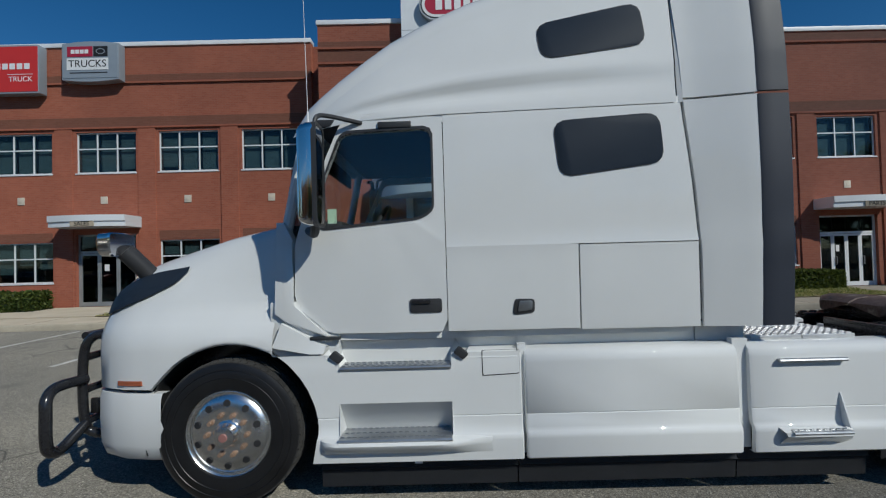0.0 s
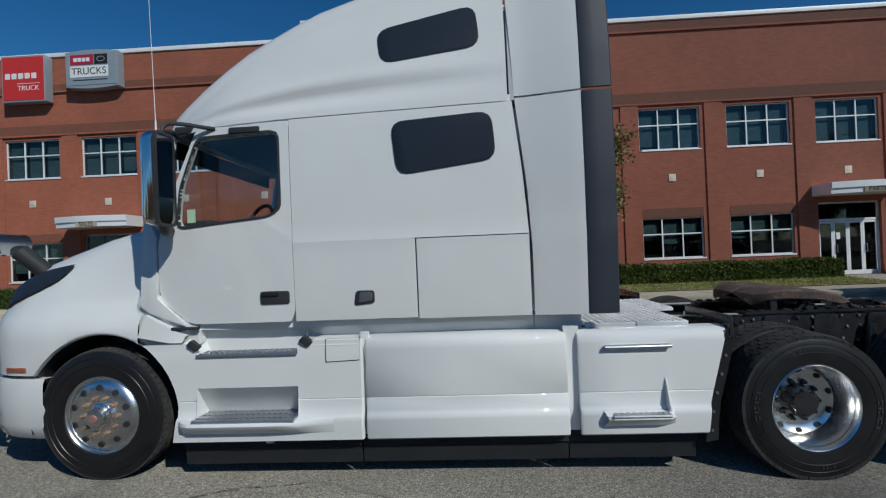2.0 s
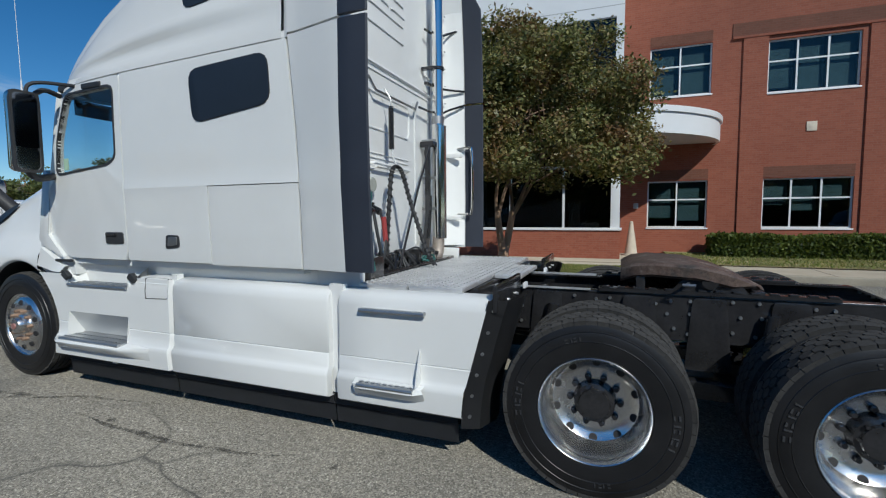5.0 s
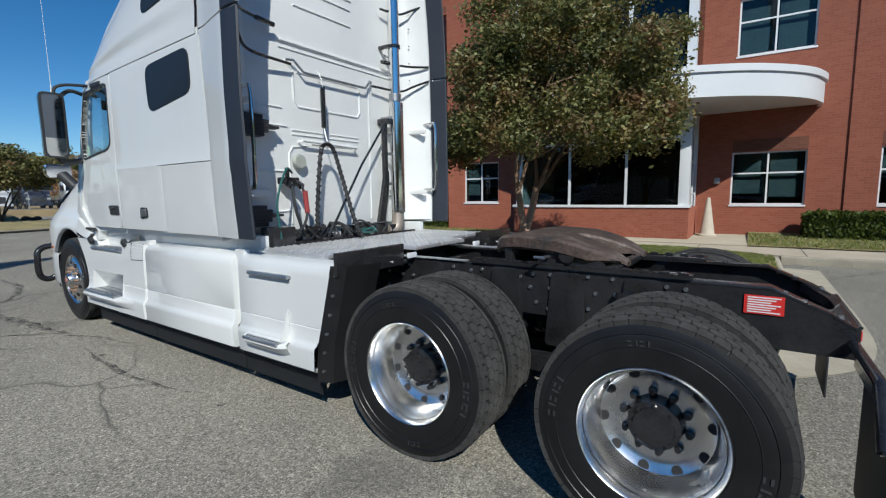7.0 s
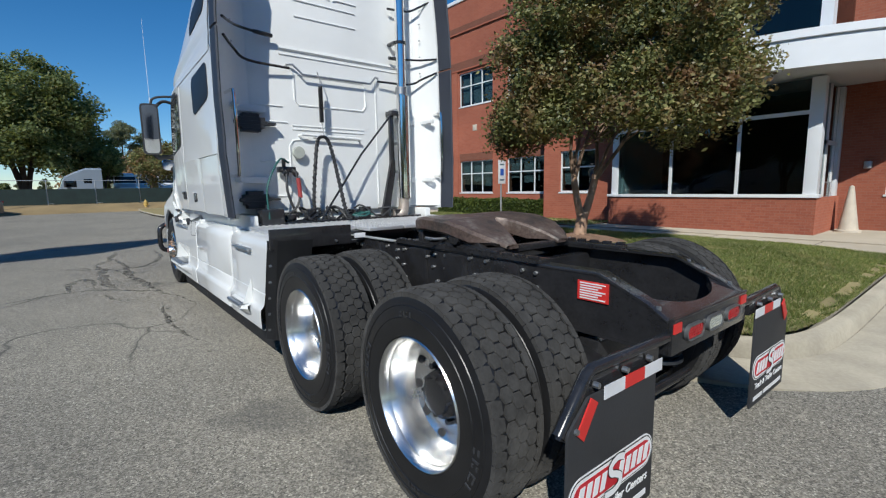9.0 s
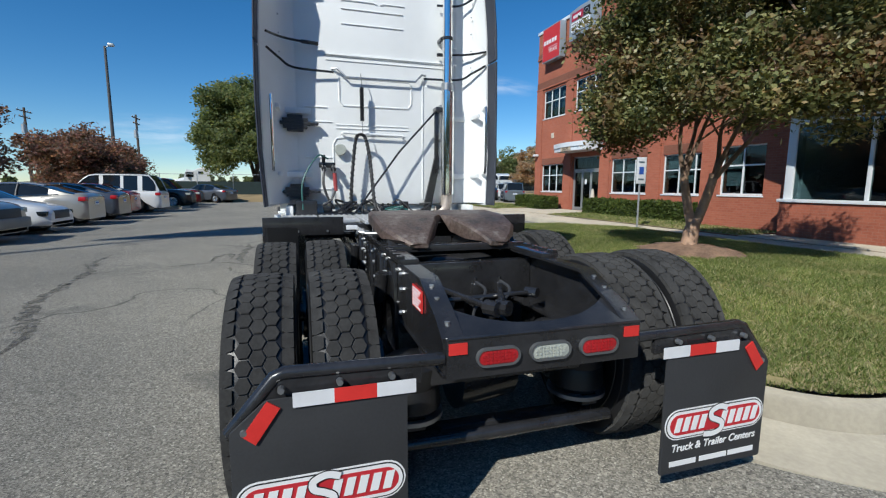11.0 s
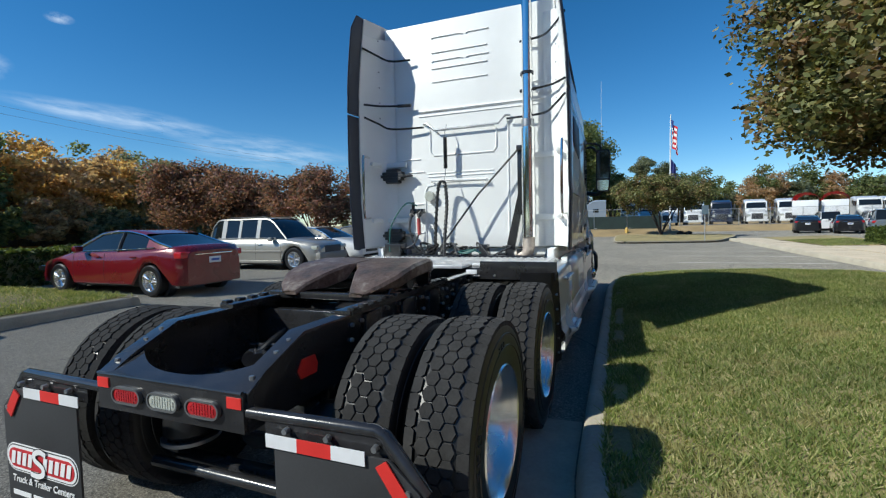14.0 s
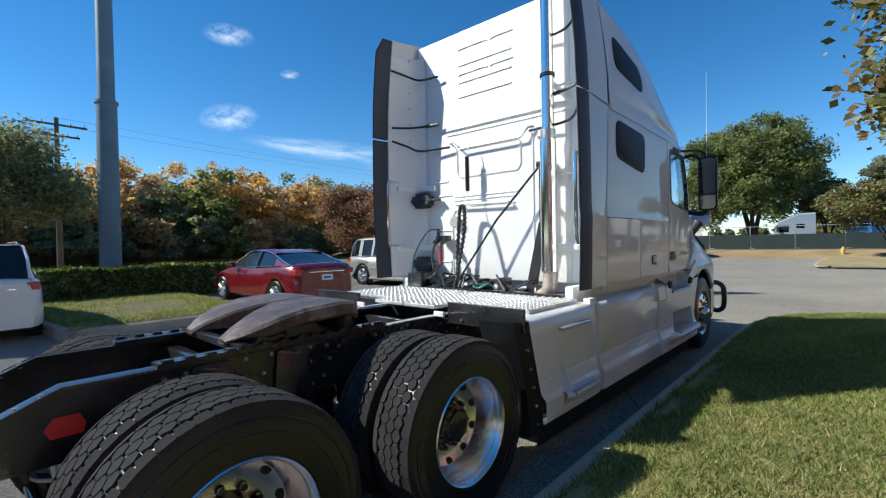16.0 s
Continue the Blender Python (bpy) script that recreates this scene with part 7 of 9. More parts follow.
def window(x0, x1, z0, z1, cols=3, blind=0.5, y=FACE, split=0.60):
    """A white framed window of two rows of panes, with blinds behind."""
    w = new("window")
    w.parent = building
    yf = y + 0.07
    t = 0.045
    bm = bmesh.new()
    box(bm, x0, x1, yf, yf + 0.07, z0, z0 + t)
    box(bm, x0, x1, yf, yf + 0.07, z1 - t, z1)
    for a in (x0, x1 - t):
        box(bm, a, a + t, yf, yf + 0.07, z0 + t, z1 - t)
    zm = z0 + (z1 - z0) * split
    box(bm, x0 + t, x1 - t, yf + 0.003, yf + 0.06, zm - t / 2, zm + t / 2)
    xs = [x0 + (x1 - x0) * k / cols for k in range(cols + 1)]
    for a in xs[1:-1]:
        box(bm, a - t / 2, a + t / 2, yf + 0.002, yf + 0.065, z0 + t, z1 - t)
    part("window_frame", bm, FRAME_WHITE, w, smooth=0)
    part("window_sill", boxed(x0 - 0.03, x1 + 0.03, y - 0.03, y + 0.10, z0 - 0.05, z0 - 0.002, bevel=0.008), FRAME_WHITE, w)
    for a, b in zip(xs, xs[1:]):
        for c, d in ((z0 + t, zm - t / 2), (zm + t / 2, z1 - t)):
            pane = part("pane", boxed(a + t / 2, b - t / 2, yf + 0.03, yf + 0.036, c, d), PANE, w, smooth=0)
            pane.visible_shadow = False
    for a, b in zip(xs, xs[1:]):
        h = (z1 - z0) * min(1.0, max(0.0, blind + random.uniform(-0.35, 0.25)))
        part("blind", boxed(a + 0.06, b - 0.06, yf + 0.16, yf + 0.17, z1 - h, z1), BLIND, w, smooth=0)


random.seed(3)
LEFT_WIN = [(-15.45, -13.17), (-12.26, -9.98), (-9.12, -6.84), (-5.95, -3.67)]
RIGHT_WIN = [(9.76, 12.05), (13.03, 15.36), (16.30, 18.58), (19.55, 21.85), (22.8, 25.1), (26.05, 28.35)]
left_open = [(a, b, 5.30, 6.86) for a, b in LEFT_WIN] + [(a, b, 1.14, 2.68) for a, b in (LEFT_WIN[0], LEFT_WIN[2], LEFT_WIN[3])] + [(-12.30, -10.02, 0.2, 2.95)]
right_open = [(a, b, 5.22, 6.80) for a, b in RIGHT_WIN] + [(6.46, 8.26, 5.36, 6.95)] + [(a, b, 1.08, 2.62) for a, b in RIGHT_WIN if a != 16.30] + [(6.48, 8.26, 1.08, 2.62), (16.25, 18.52, 0.2, 2.95)]
MID = 15.75
mid_open = [(-1.80, -0.40, 1.19, 2.62), (-1.80, -0.40, 4.94, 6.35)]
for nm, a, b, top, op in (("wall", -16.2, -3.22, 10.15, left_open), ("wall", 5.55, 42.0, 10.15, right_open)):
    facade(nm, a, b, 0.0, top, op, parent=building)
facade("wall", -2.50, 0.45, 0.0, 9.90, mid_open, MID, parent=building)
part("wall", boxed(-2.50, -2.15, MID + 0.351, FACE + 0.25, 0, 9.90), BRICK, building, smooth=0)
part("wall", boxed(-3.22, -2.50, FACE + 0.25, FACE + 0.5, 0, 10.1), BRICK, building, smooth=0)
part("wall", boxed(-16.2, -15.85, FACE + 0.351, 40, 0, 10.15), BRICK, building, smooth=0)
part("wall", boxed(41.6, 42.0, FACE + 0.351, 40, 0, 10.15), BRICK, building, smooth=0)
# near-black sheets and slab stand for unlit rooms, shade painted in their colour
part("room_backing", boxed(-15.8, 41.5, FACE + 1.6, FACE + 1.7, 0, 10.0), ROOM_SHADE, building, "near-black sheet standing for the unlit interior behind the windows", smooth=0)
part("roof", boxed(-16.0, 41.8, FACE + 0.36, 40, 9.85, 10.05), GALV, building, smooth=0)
part("floor_slab", boxed(-15.8, 41.5, FACE + 0.36, FACE + 1.6, 4.2, 4.9), ROOM_SHADE, building, smooth=0)
for a, b, z, f in ((-16.25, -3.2, 10.15, FACE), (-2.54, 0.45, 9.90, MID), (5.6, 42.05, 10.15, FACE)):
    part("parapet_cap", boxed(a, b, f - 0.06, f + 0.42, z, z + 0.16, bevel=0.015), FRAME_WHITE, building, "white metal parapet cap")
for a, b, c, d in left_open + right_open + mid_open:
    if c > 0.5:
        window(a, b, c, d, 2 if b - a < 2 else 3, 1.2 if c > 4 else 0.62, MID if (a, b, c, d) in mid_open else FACE)
# brick piers, bands and soldier courses
def pier(x, z1=7.0):
    part("pier", boxed(x - 0.33, x + 0.33, FACE - 0.055, FACE + 0.01, 0.0, z1), BRICK, building, smooth=0)


for x in (-16.2 + 0.36, -12.71, -9.55, -6.40, 9.42, 12.54, 15.83, 19.06, 22.32, 25.6):
    pier(x)
for a, b, z0, z1 in ((-16.2, -3.22, 7.05, 7.42), (8.8, 42, 7.0, 7.40), (-16.2, -3.22, 8.78, 9.05), (5.62, 42, 9.78, 10.08), (-2.5, 0.45, 8.58, 8.95), (-2.5, 0.45, 9.10, 9.3)):
    front = MID if a == -2.5 else FACE
    part("brick_band", boxed(a, b, front - 0.03, front + 0.01, z0, z1), DARK_BRICK, building, smooth=0)
    part("brick_ledge", boxed(a, b, front - 0.075, front - 0.031, z0 - 0.07, z0), BRICK, building, smooth=0)
for a, b, c, d in left_open + right_open:
    if 1 < c < 2 or (c > 5 and b - a < 2):
        part("soldier_course", boxed(a, b, FACE - 0.012, FACE + 0.01, d + 0.03, d + 0.36), DARK_BRICK, building, smooth=0)
for x, z in ((-14.35, 4.28), (-11.2, 4.25), (-8.02, 4.23), (-4.83, 4.21), (10.94, 4.14), (14.18, 4.14), (17.39, 4.14), (20.7, 4.14), (7.21, 8.57)):
    part("stone_square", boxed(x - 0.13, x + 0.13, FACE - 0.03, FACE + 0.02, z - 0.14, z + 0.14, bevel=0.01), STONE, building, "pale stone square set in the brick")
    part("stone_inset", boxed(x - 0.06, x + 0.06, FACE - 0.036, FACE - 0.028, z - 0.06, z + 0.06, bevel=0.004), STONE, building)

# doors with canopies
def entrance(x0, x1, words, leaves, metal):
    d = new("door")
    d.parent = building
    tagged(d, "glazed entrance with silver frame under a small canopy")
    yf = FACE + 0.12
    bm = bmesh.new()
    for a in (x0, x1 - 0.06):
        box(bm, a, a + 0.06, yf, yf + 0.08, 0.2, 2.95)
    box(bm, x0, x1, yf, yf + 0.08, 2.24, 2.32)
    box(bm, x0, x1, yf, yf + 0.08, 2.89, 2.95)
    part("door_frame", bm, metal, d, smooth=0)
    w = (x1 - x0 - 0.12) / leaves
    for k in range(leaves):
        a = x0 + 0.06 + k * w
        bm = bmesh.new()
        for e in (a + 0.005, a + w - 0.07):
            box(bm, e, e + 0.065, yf + 0.01, yf + 0.06, 0.21, 2.23)
        for z in (0.21, 2.15):
            box(bm, a + 0.07, a + w - 0.07, yf + 0.012, yf + 0.058, z, z + (0.16 if z < 1 else 0.08))
        part("door_leaf", bm, metal, d, smooth=0)
        p2 = part("pane", boxed(a + 0.07, a + w - 0.07, yf + 0.03, yf + 0.036, 0.37, 2.15), PANE, d, smooth=0)
        p3 = part("pane", boxed(a + 0.02, a + w - 0.02, yf + 0.03, yf + 0.036, 2.33, 2.88), PANE, d, smooth=0)
        p2.visible_shadow = p3.visible_shadow = False
        if k % 2:
            part("door_grip", tubed([(a + 0.10, yf, 1.05), (a + 0.10, yf - 0.05, 1.05), (a + 0.10, yf - 0.05, 1.35), (a + 0.10, yf, 1.35)], 0.014, 8), STEEL, d)
    part("notice", boxed(x0 + w * 1.35, x0 + w * 1.6, yf + 0.022, yf + 0.028, 1.55, 1.8), WHITE_INK, d, smooth=0)
    bm = bmesh.new()
    cx, hw = (x0 + x1) / 2 + 0.0, (x1 - x0) / 2 + 0.25
    arc = [(cx - hw + 2 * hw * k / 16, FACE - 0.95 - 0.22 * math.sin(math.pi * k / 16)) for k in range(17)]
    for z0, z1, g in ((3.17, 3.36, 0.0), (3.36, 3.58, 0.05)):
        loft(bm, [[(x, FACE, z0), (x, y - g, z0), (x, y - g, z1), (x, FACE, z1)] for x, y in arc])
        for x, y in (arc[0], arc[-1]):
            bm.faces.new([bm.verts.new(v) for v in ((x, FACE, z0), (x, y - g, z0), (x, y - g, z1), (x, FACE, z1))])
    part("door_canopy", bm, WHITE_METAL, d, "white metal canopy over the entrance", smooth=30)
    part("sign_board", boxed(cx - 0.42, cx + 0.42, FACE - 1.19, FACE - 1.17, 3.17, 3.36), CONCRETE, d, smooth=0)
    lettering("lettering", words, 0.21, pose(cx, FACE - 1.193, 3.265, 90, 0, 0), BLACK_INK, d, 0.006)


entrance(-12.30, -10.02, "SALES", 3, GALV)
entrance(16.25, 18.52, "PARTS", 4, FRAME_WHITE)
# the projecting entrance bay and white tower
BAY = 15.25
part("bay_base", boxed(0.45, 5.62, BAY, FACE, 0.0, 1.05), BRICK, building, "red brick base of the entrance bay", smooth=0)
part("bay_ledge", boxed(0.40, 5.66, BAY - 0.05, BAY + 0.25, 1.05, 1.13, bevel=0.01), FRAME_WHITE, building)
# bay floor and backing carry the same painted room shade
part("bay_floor", boxed(0.7, 5.4, BAY + 0.4, FACE + 1.5, 1.04, 1.06), ROOM_SHADE, building, smooth=0)
part("bay_backing", boxed(0.5, 5.5, FACE + 0.6, FACE + 0.7, 1.0, 9.0), ROOM_SHADE, building, smooth=0)
for x, w in ((0.50, 0.20), (2.25, 0.07), (3.92, 0.07), (5.34, 0.26)):
    part("bay_post", boxed(x, x + w, BAY + 0.04, BAY + 0.04 + max(w, 0.1), 1.13, 3.75, bevel=0.006), WHITE_METAL, building, "white metal window post")
part("bay_post", boxed(5.40, 5.58, FACE - 0.25, FACE - 0.02, 0.2, 3.75, bevel=0.006), WHITE_METAL, building)
for z in (2.95,):
    part("bay_rail", boxed(0.70, 5.36, BAY + 0.06, BAY + 0.12, z, z + 0.09), FRAME_WHITE, building, smooth=0)
for a, b in ((0.70, 2.25), (2.32, 3.92), (3.99, 5.34)):
    for c, d in ((1.13, 2.95), (3.04, 3.74)):
        pn = part("pane", boxed(a, b, BAY + 0.09, BAY + 0.096, c, d), PANE, building, smooth=0)
        pn.visible_shadow = False
pn = part("pane", boxed(5.50, 5.506, BAY + 0.35, FACE - 0.3, 0.25, 3.7), PANE, building, smooth=0)
pn.visible_shadow = False
part("side_door_frame", boxed(5.48, 5.54, 16.2, 16.28, 0.2, 3.7), FRAME_WHITE, building, smooth=0)
part("side_door_frame", boxed(5.48, 5.54, 16.9, 16.98, 0.2, 3.7), FRAME_WHITE, building, smooth=0)
part("side_door_frame", boxed(5.48, 5.54, 16.2, 17.2, 2.3, 2.4), FRAME_WHITE, building, smooth=0)
part("door_grip", tubed([(5.54, 16.36, 1.05), (5.62, 16.36, 1.05), (5.62, 16.36, 1.4), (5.54, 16.36, 1.4)], 0.016, 8), STEEL, building)
# upper glazing and white panels of the tower
up = [(0.80, 2.25, 4.55, 7.3), (2.35, 3.90, 4.55, 7.3), (4.0, 5.40, 4.55, 7.3)]
facade("tower_front", 0.45, 5.62, 4.4, 13.4, up, BAY, 0.3, WHITE_METAL, building)
part("tower_side", boxed(5.32, 5.62, BAY + 0.301, FACE + 0.5, 7.4, 13.4), WHITE_METAL, building, smooth=0)
part("tower_side", boxed(0.45, 0.75, BAY + 0.301, FACE + 3, 1.1, 13.4), WHITE_METAL, building, smooth=0)
part("tower_side", boxed(5.40, 5.58, BAY + 0.301, FACE, 4.4, 7.4), PANE, building, smooth=0)
for a, b, c, d in up:
    pn = part("pane", boxed(a, b, BAY + 0.12, BAY + 0.126, c, d), PANE, building, smooth=0)
    pn.visible_shadow = False
for z in (7.6, 9.4, 11.2):
    part("panel_joint", boxed(0.44, 5.63, BAY - 0.003, BAY + 0.02, z, z + 0.02), GALV, building, smooth=0)
# curved canopy over the bay
bm = bmesh.new()
arc = round_path([(-0.6, 15.3), (0.4, 14.2), (2.4, 13.55), (4.6, 13.65), (6.6, 14.4), (7.9, 15.6), (8.42, 16.8), (8.45, 17.49)], 5)
sections = []
for (x, y), (xi, yi) in zip(arc, offset(arc, 0.10)):
    sections.append([(xi, yi, 3.74), (x, y, 3.74), (x, y, 4.30), (x + (x - xi) * 0.6, y + (y - yi) * 0.6, 4.31), (x + (x - xi) * 0.6, y + (y - yi) * 0.6, 4.47), (xi, yi, 4.48)])
loft(bm, sections)
part("canopy_fascia", bm, WHITE_METAL, building, "white curved canopy fascia", smooth=40)
for z in (3.80, 4.40):
    bm = bmesh.new()
    bm.faces.new([bm.verts.new((x, y, z)) for x, y in arc] + [bm.verts.new((-0.6, 17.49, z))])
    part("canopy_soffit", bm, WHITE_METAL, building, smooth=0)
# signs on the wall
def wall_sign(name, x0, x1, z0, z1, face, label, bow=0.0):
    sg = thing(name, pose(0, 0, 0), label, "sign")
    bm = bmesh.new()
    o = [(x0, z0 + bow)] + [(x0 + (x1 - x0) * k / 10, z0 + bow - bow * math.sin(math.pi * k / 10)) for k in range(1, 10)] + [(x1, z0 + bow), (x1, z1 - bow)] + [(x1 + (x0 - x1) * k / 10, z1 - bow + bow * math.sin(math.pi * k / 10)) for k in range(1, 10)] + [(x0, z1 - bow)]
    slab(bm, fillet(o, 0.04, 2) if not bow else o, lambda x, z, d: (x, FACE - 0.42 + d, z), 0.34, 0.01)
    part("sign_box", bm, SIGN_GREY, sg, smooth=30)
    for x in (x0 + 0.4, x1 - 0.4):
        part("sign_bracket", boxed(x - 0.05, x + 0.05, FACE - 0.09, FACE, (z0 + z1) / 2 - 0.3, (z0 + z1) / 2 + 0.3), GALV, sg, smooth=0)
    part("sign_face", boxed(x0 + 0.05, x1 - 0.05, FACE - 0.436, FACE - 0.42, z0 + 0.06 + bow, z1 - 0.06 - bow), face, sg, smooth=0)
    return sg


def sign_part(sg, x0, x1, z0, z1, mt, lift=0.45, name="sign_panel"):
    part(name, boxed(x0, x1, FACE - lift, FACE - 0.43, z0, z1), mt, sg, smooth=0)


SX = -12.42
sg = wall_sign("wall_sign", SX, SX + 2.12, 8.66, 10.18, SIGN_GREY, "grey wall sign box with crimson and white panels", 0.08)
sign_part(sg, SX + 0.22, SX + 1.16, 9.60, 9.98, SIGN_CRIMSON)
sign_part(sg, SX + 1.20, SX + 1.72, 9.60, 9.98, BLACK_INK)
sign_part(sg, SX + 0.20, SX + 1.74, 9.10, 9.54, WHITE_INK)
lettering("lettering", "TRUCKS", 0.38, pose(SX + 0.97, FACE - 0.452, 9.32, 90, 0, 0), BLACK_INK, sg, 0.004)
for k in range(4):
    sign_part(sg, SX + 0.36 + 0.17 * k, SX + 0.50 + 0.17 * k, 9.71, 9.86, WHITE_INK, 0.455, "emblem_bar")
bm = bmesh.new()
ov = [(SX + 1.46 + 0.17 * math.cos(a), 9.79 + 0.11 * math.sin(a)) for a in [2 * math.pi * k / 24 for k in range(24)]]
ov2 = [(SX + 1.46 + 0.14 * math.cos(a), 9.79 + 0.08 * math.sin(a)) for a in [2 * math.pi * k / 24 for k in range(24)]]
ring_slab(bm, ov, ov2, lambda x, z, d: (x, FACE - 0.456 + d, z), 0.01)
part("emblem_ring", bm, GALV, sg)
sign_part(sg, SX + 0.3, SX + 1.7, 8.97, 9.01, BLACK_INK, 0.44, "lettering_bar")
RX = -15.05
sg = wall_sign("wall_sign", RX, RX + 1.78, 8.28, 10.10, SIGN_RED, "square red wall sign box with white lettering")
for k in range(5):
    sign_part(sg, RX + 0.16 + 0.27 * k, RX + 0.36 + 0.27 * k, 9.18, 9.40, WHITE_INK, 0.445, "emblem_bar")
sign_part(sg, RX + 0.62, RX + 1.56, 8.98, 9.0, WHITE_INK, 0.445, "sign_rule")
lettering("lettering", "TRUCK", 0.27, pose(RX + 1.10, FACE - 0.44, 8.80, 90, 0, 0), WHITE_INK, sg, 0.004)
# red oval sign on the tower
sg = thing("tower_sign", pose(0, 0, 0), "red oval sign with white rim on the white tower", "sign")
cx, cz = 3.12, 10.15
for k, (hw, hh, mt) in enumerate(((2.05, 0.52, GALV), (2.0, 0.47, BLACK_INK), (1.96, 0.43, WHITE_INK), (1.86, 0.34, SIGN_CRIMSON))):
    bm = bmesh.new()
    slab(bm, [(cx + sgn * (hw - hh) + hh * math.cos(a), cz + hh * math.sin(a)) for sgn, lo in ((1, -0.5), (-1, 0.5)) for a in [math.pi * (lo + j / 10) for j in range(11)]], lambda x, z, d: (x, BAY - 0.22 - 0.006 * k + d, z), 0.2 if k == 0 else 0.01)
    part("sign_oval", bm, mt, sg, smooth=30)
for k in range(10):
    part("emblem_bar", boxed(cx - 1.5 + 0.31 * k, cx - 1.28 + 0.31 * k, BAY - 0.256, BAY - 0.24, cz - 0.2, cz + 0.22), WHITE_INK, sg, smooth=0)
# camera housing on the wall and small fittings
part("wall_camera", boxed(-15.95, -15.75, FACE - 0.35, FACE - 0.06, 3.2, 3.32, bevel=0.03), FRAME_WHITE, building, "white wall camera housing")
part("wall_lamp", boxed(6.05, 6.2, FACE - 0.12, FACE, 1.72, 1.9, bevel=0.02), GALV, building)


def stone_cone(x, y, z):
    bm = bmesh.new()
    lathe(bm, [(0.0, 0.0), (0.0, 0.26), (0.04, 0.26), (0.06, 0.20), (1.02, 0.06), (1.10, 0.05), (1.13, 0.0)], (0, 0, 0), "z", 24)
    ob = part("stone_cone", bm, STONE, None)
    ob.matrix_basis = pose(x, y, z)
    tagged(ob, "pale tapering stone cone standing by the wall", "bollard", "cones by the doors")


stone_cone(5.98, 16.75, 0.19)
stone_cone(-9.6, 16.9, 0.20)
stone_cone(18.95, 16.9, 0.2)

# ---- plants ----
def leaves(n, clumps, size, seed, fill=0.55, feather=0.09):
    """Leaf quads strewn in ellipsoid clumps (centre, radii, share), denser near their skins."""
    r = np.random.default_rng(seed)
    share_ = np.array([c[2] for c in clumps], float)
    pick = r.choice(len(clumps), n, p=share_ / share_.sum())
    cen = np.array([c[0] for c in clumps])[pick]
    rad = np.array([c[1] for c in clumps])[pick]
    d = r.normal(size=(n, 3))
    d /= np.linalg.norm(d, axis=1)[:, None]
    rr = np.clip(r.uniform(0, 1, n) ** fill + r.normal(0, feather, n), 0, 1.6)
    p = cen + d * rad * rr[:, None]
    u = r.normal(size=(n, 3))
    u[:, 2] *= 0.6
    u /= np.linalg.norm(u, axis=1)[:, None]
    w = np.cross(u, d + 0.6 * r.normal(size=(n, 3)))
    w /= np.linalg.norm(w, axis=1)[:, None] + 1e-9
    s = size * r.uniform(0.6, 1.4, n)[:, None]
    v = np.stack([p - u * s, p + w * s * 0.55, p + u * s, p - w * s * 0.55], 1)
    return v.reshape(-1, 3), np.arange(4 * n).reshape(-1, 4)


def crown_clumps(seed, centre, radii, n, small):
    """Clumps spread over an uneven crown."""
    r = random.Random(seed)
    out = []
    for k in range(n):
        while True:
            d = Vector((r.gauss(0, 1), r.gauss(0, 1), r.gauss(0, 1))).normalized()
            f = r.uniform(0.35, 0.95)
            if d.z > -0.75:
                break
        c = Vector(centre) + Vector((d.x * radii[0], d.y * radii[1], d.z * radii[2])) * f
        q = small * r.uniform(0.7, 1.35)
        out.append((tuple(c), (q * 1.15, q * 1.15, q * 0.8), q * q))
    return out


def tree(label, at, height, crown_c, crown_r, n_clumps, clump, n_leaves, leaf, mat_l, mat_b, stems, seed, spread=0.5, name="tree", group=""):
    t = thing(name, pose(*at), label, "tree", group)
    r = random.Random(seed)
    cl = crown_clumps(seed, crown_c, crown_r, n_clumps, clump)
    v, f = leaves(n_leaves, cl, leaf, seed)
    soup("crown", v, f, mat_l, t)
    bm = bmesh.new()
    for k in range(stems[0]):
        a = 2 * math.pi * k / stems[0] + r.uniform(-0.4, 0.4)
        base = Vector((0.06 * math.cos(a), 0.06 * math.sin(a), -0.12)) if stems[0] > 1 else Vector((0, 0, -0.2))
        top = Vector(crown_c) + Vector((crown_r[0] * spread * math.cos(a), crown_r[1] * spread * math.sin(a), crown_r[2] * 0.1))
        low = base + Vector((0.10 * math.cos(a), 0.10 * math.sin(a), crown_c[2] * 0.16))
        mid1 = low.lerp(top, 0.30) + Vector((r.uniform(-0.12, 0.12), r.uniform(-0.12, 0.12), crown_c[2] * 0.06))
        line = smooth_line([base, low, mid1, low.lerp(top, 0.68), top], 4)
        tube(bm, line, stems[1] * r.uniform(0.8, 1.25), 8, stems[1] * 0.3)
        for j in range(stems[2]):
            i = r.randrange(len(line) // 2, len(line) - 1)
            tgt = Vector(r.choice(cl)[0])
            tube(bm, smooth_line([line[i], line[i].lerp(tgt, 0.5) + Vector((0, 0, 0.1)), tgt], 3), stems[1] * 0.38, 6, stems[1] * 0.08)
    part("trunk", bm, mat_b, t, smooth=60)
    return t


gz = lawn_z(*TREE_AT) + 0.10


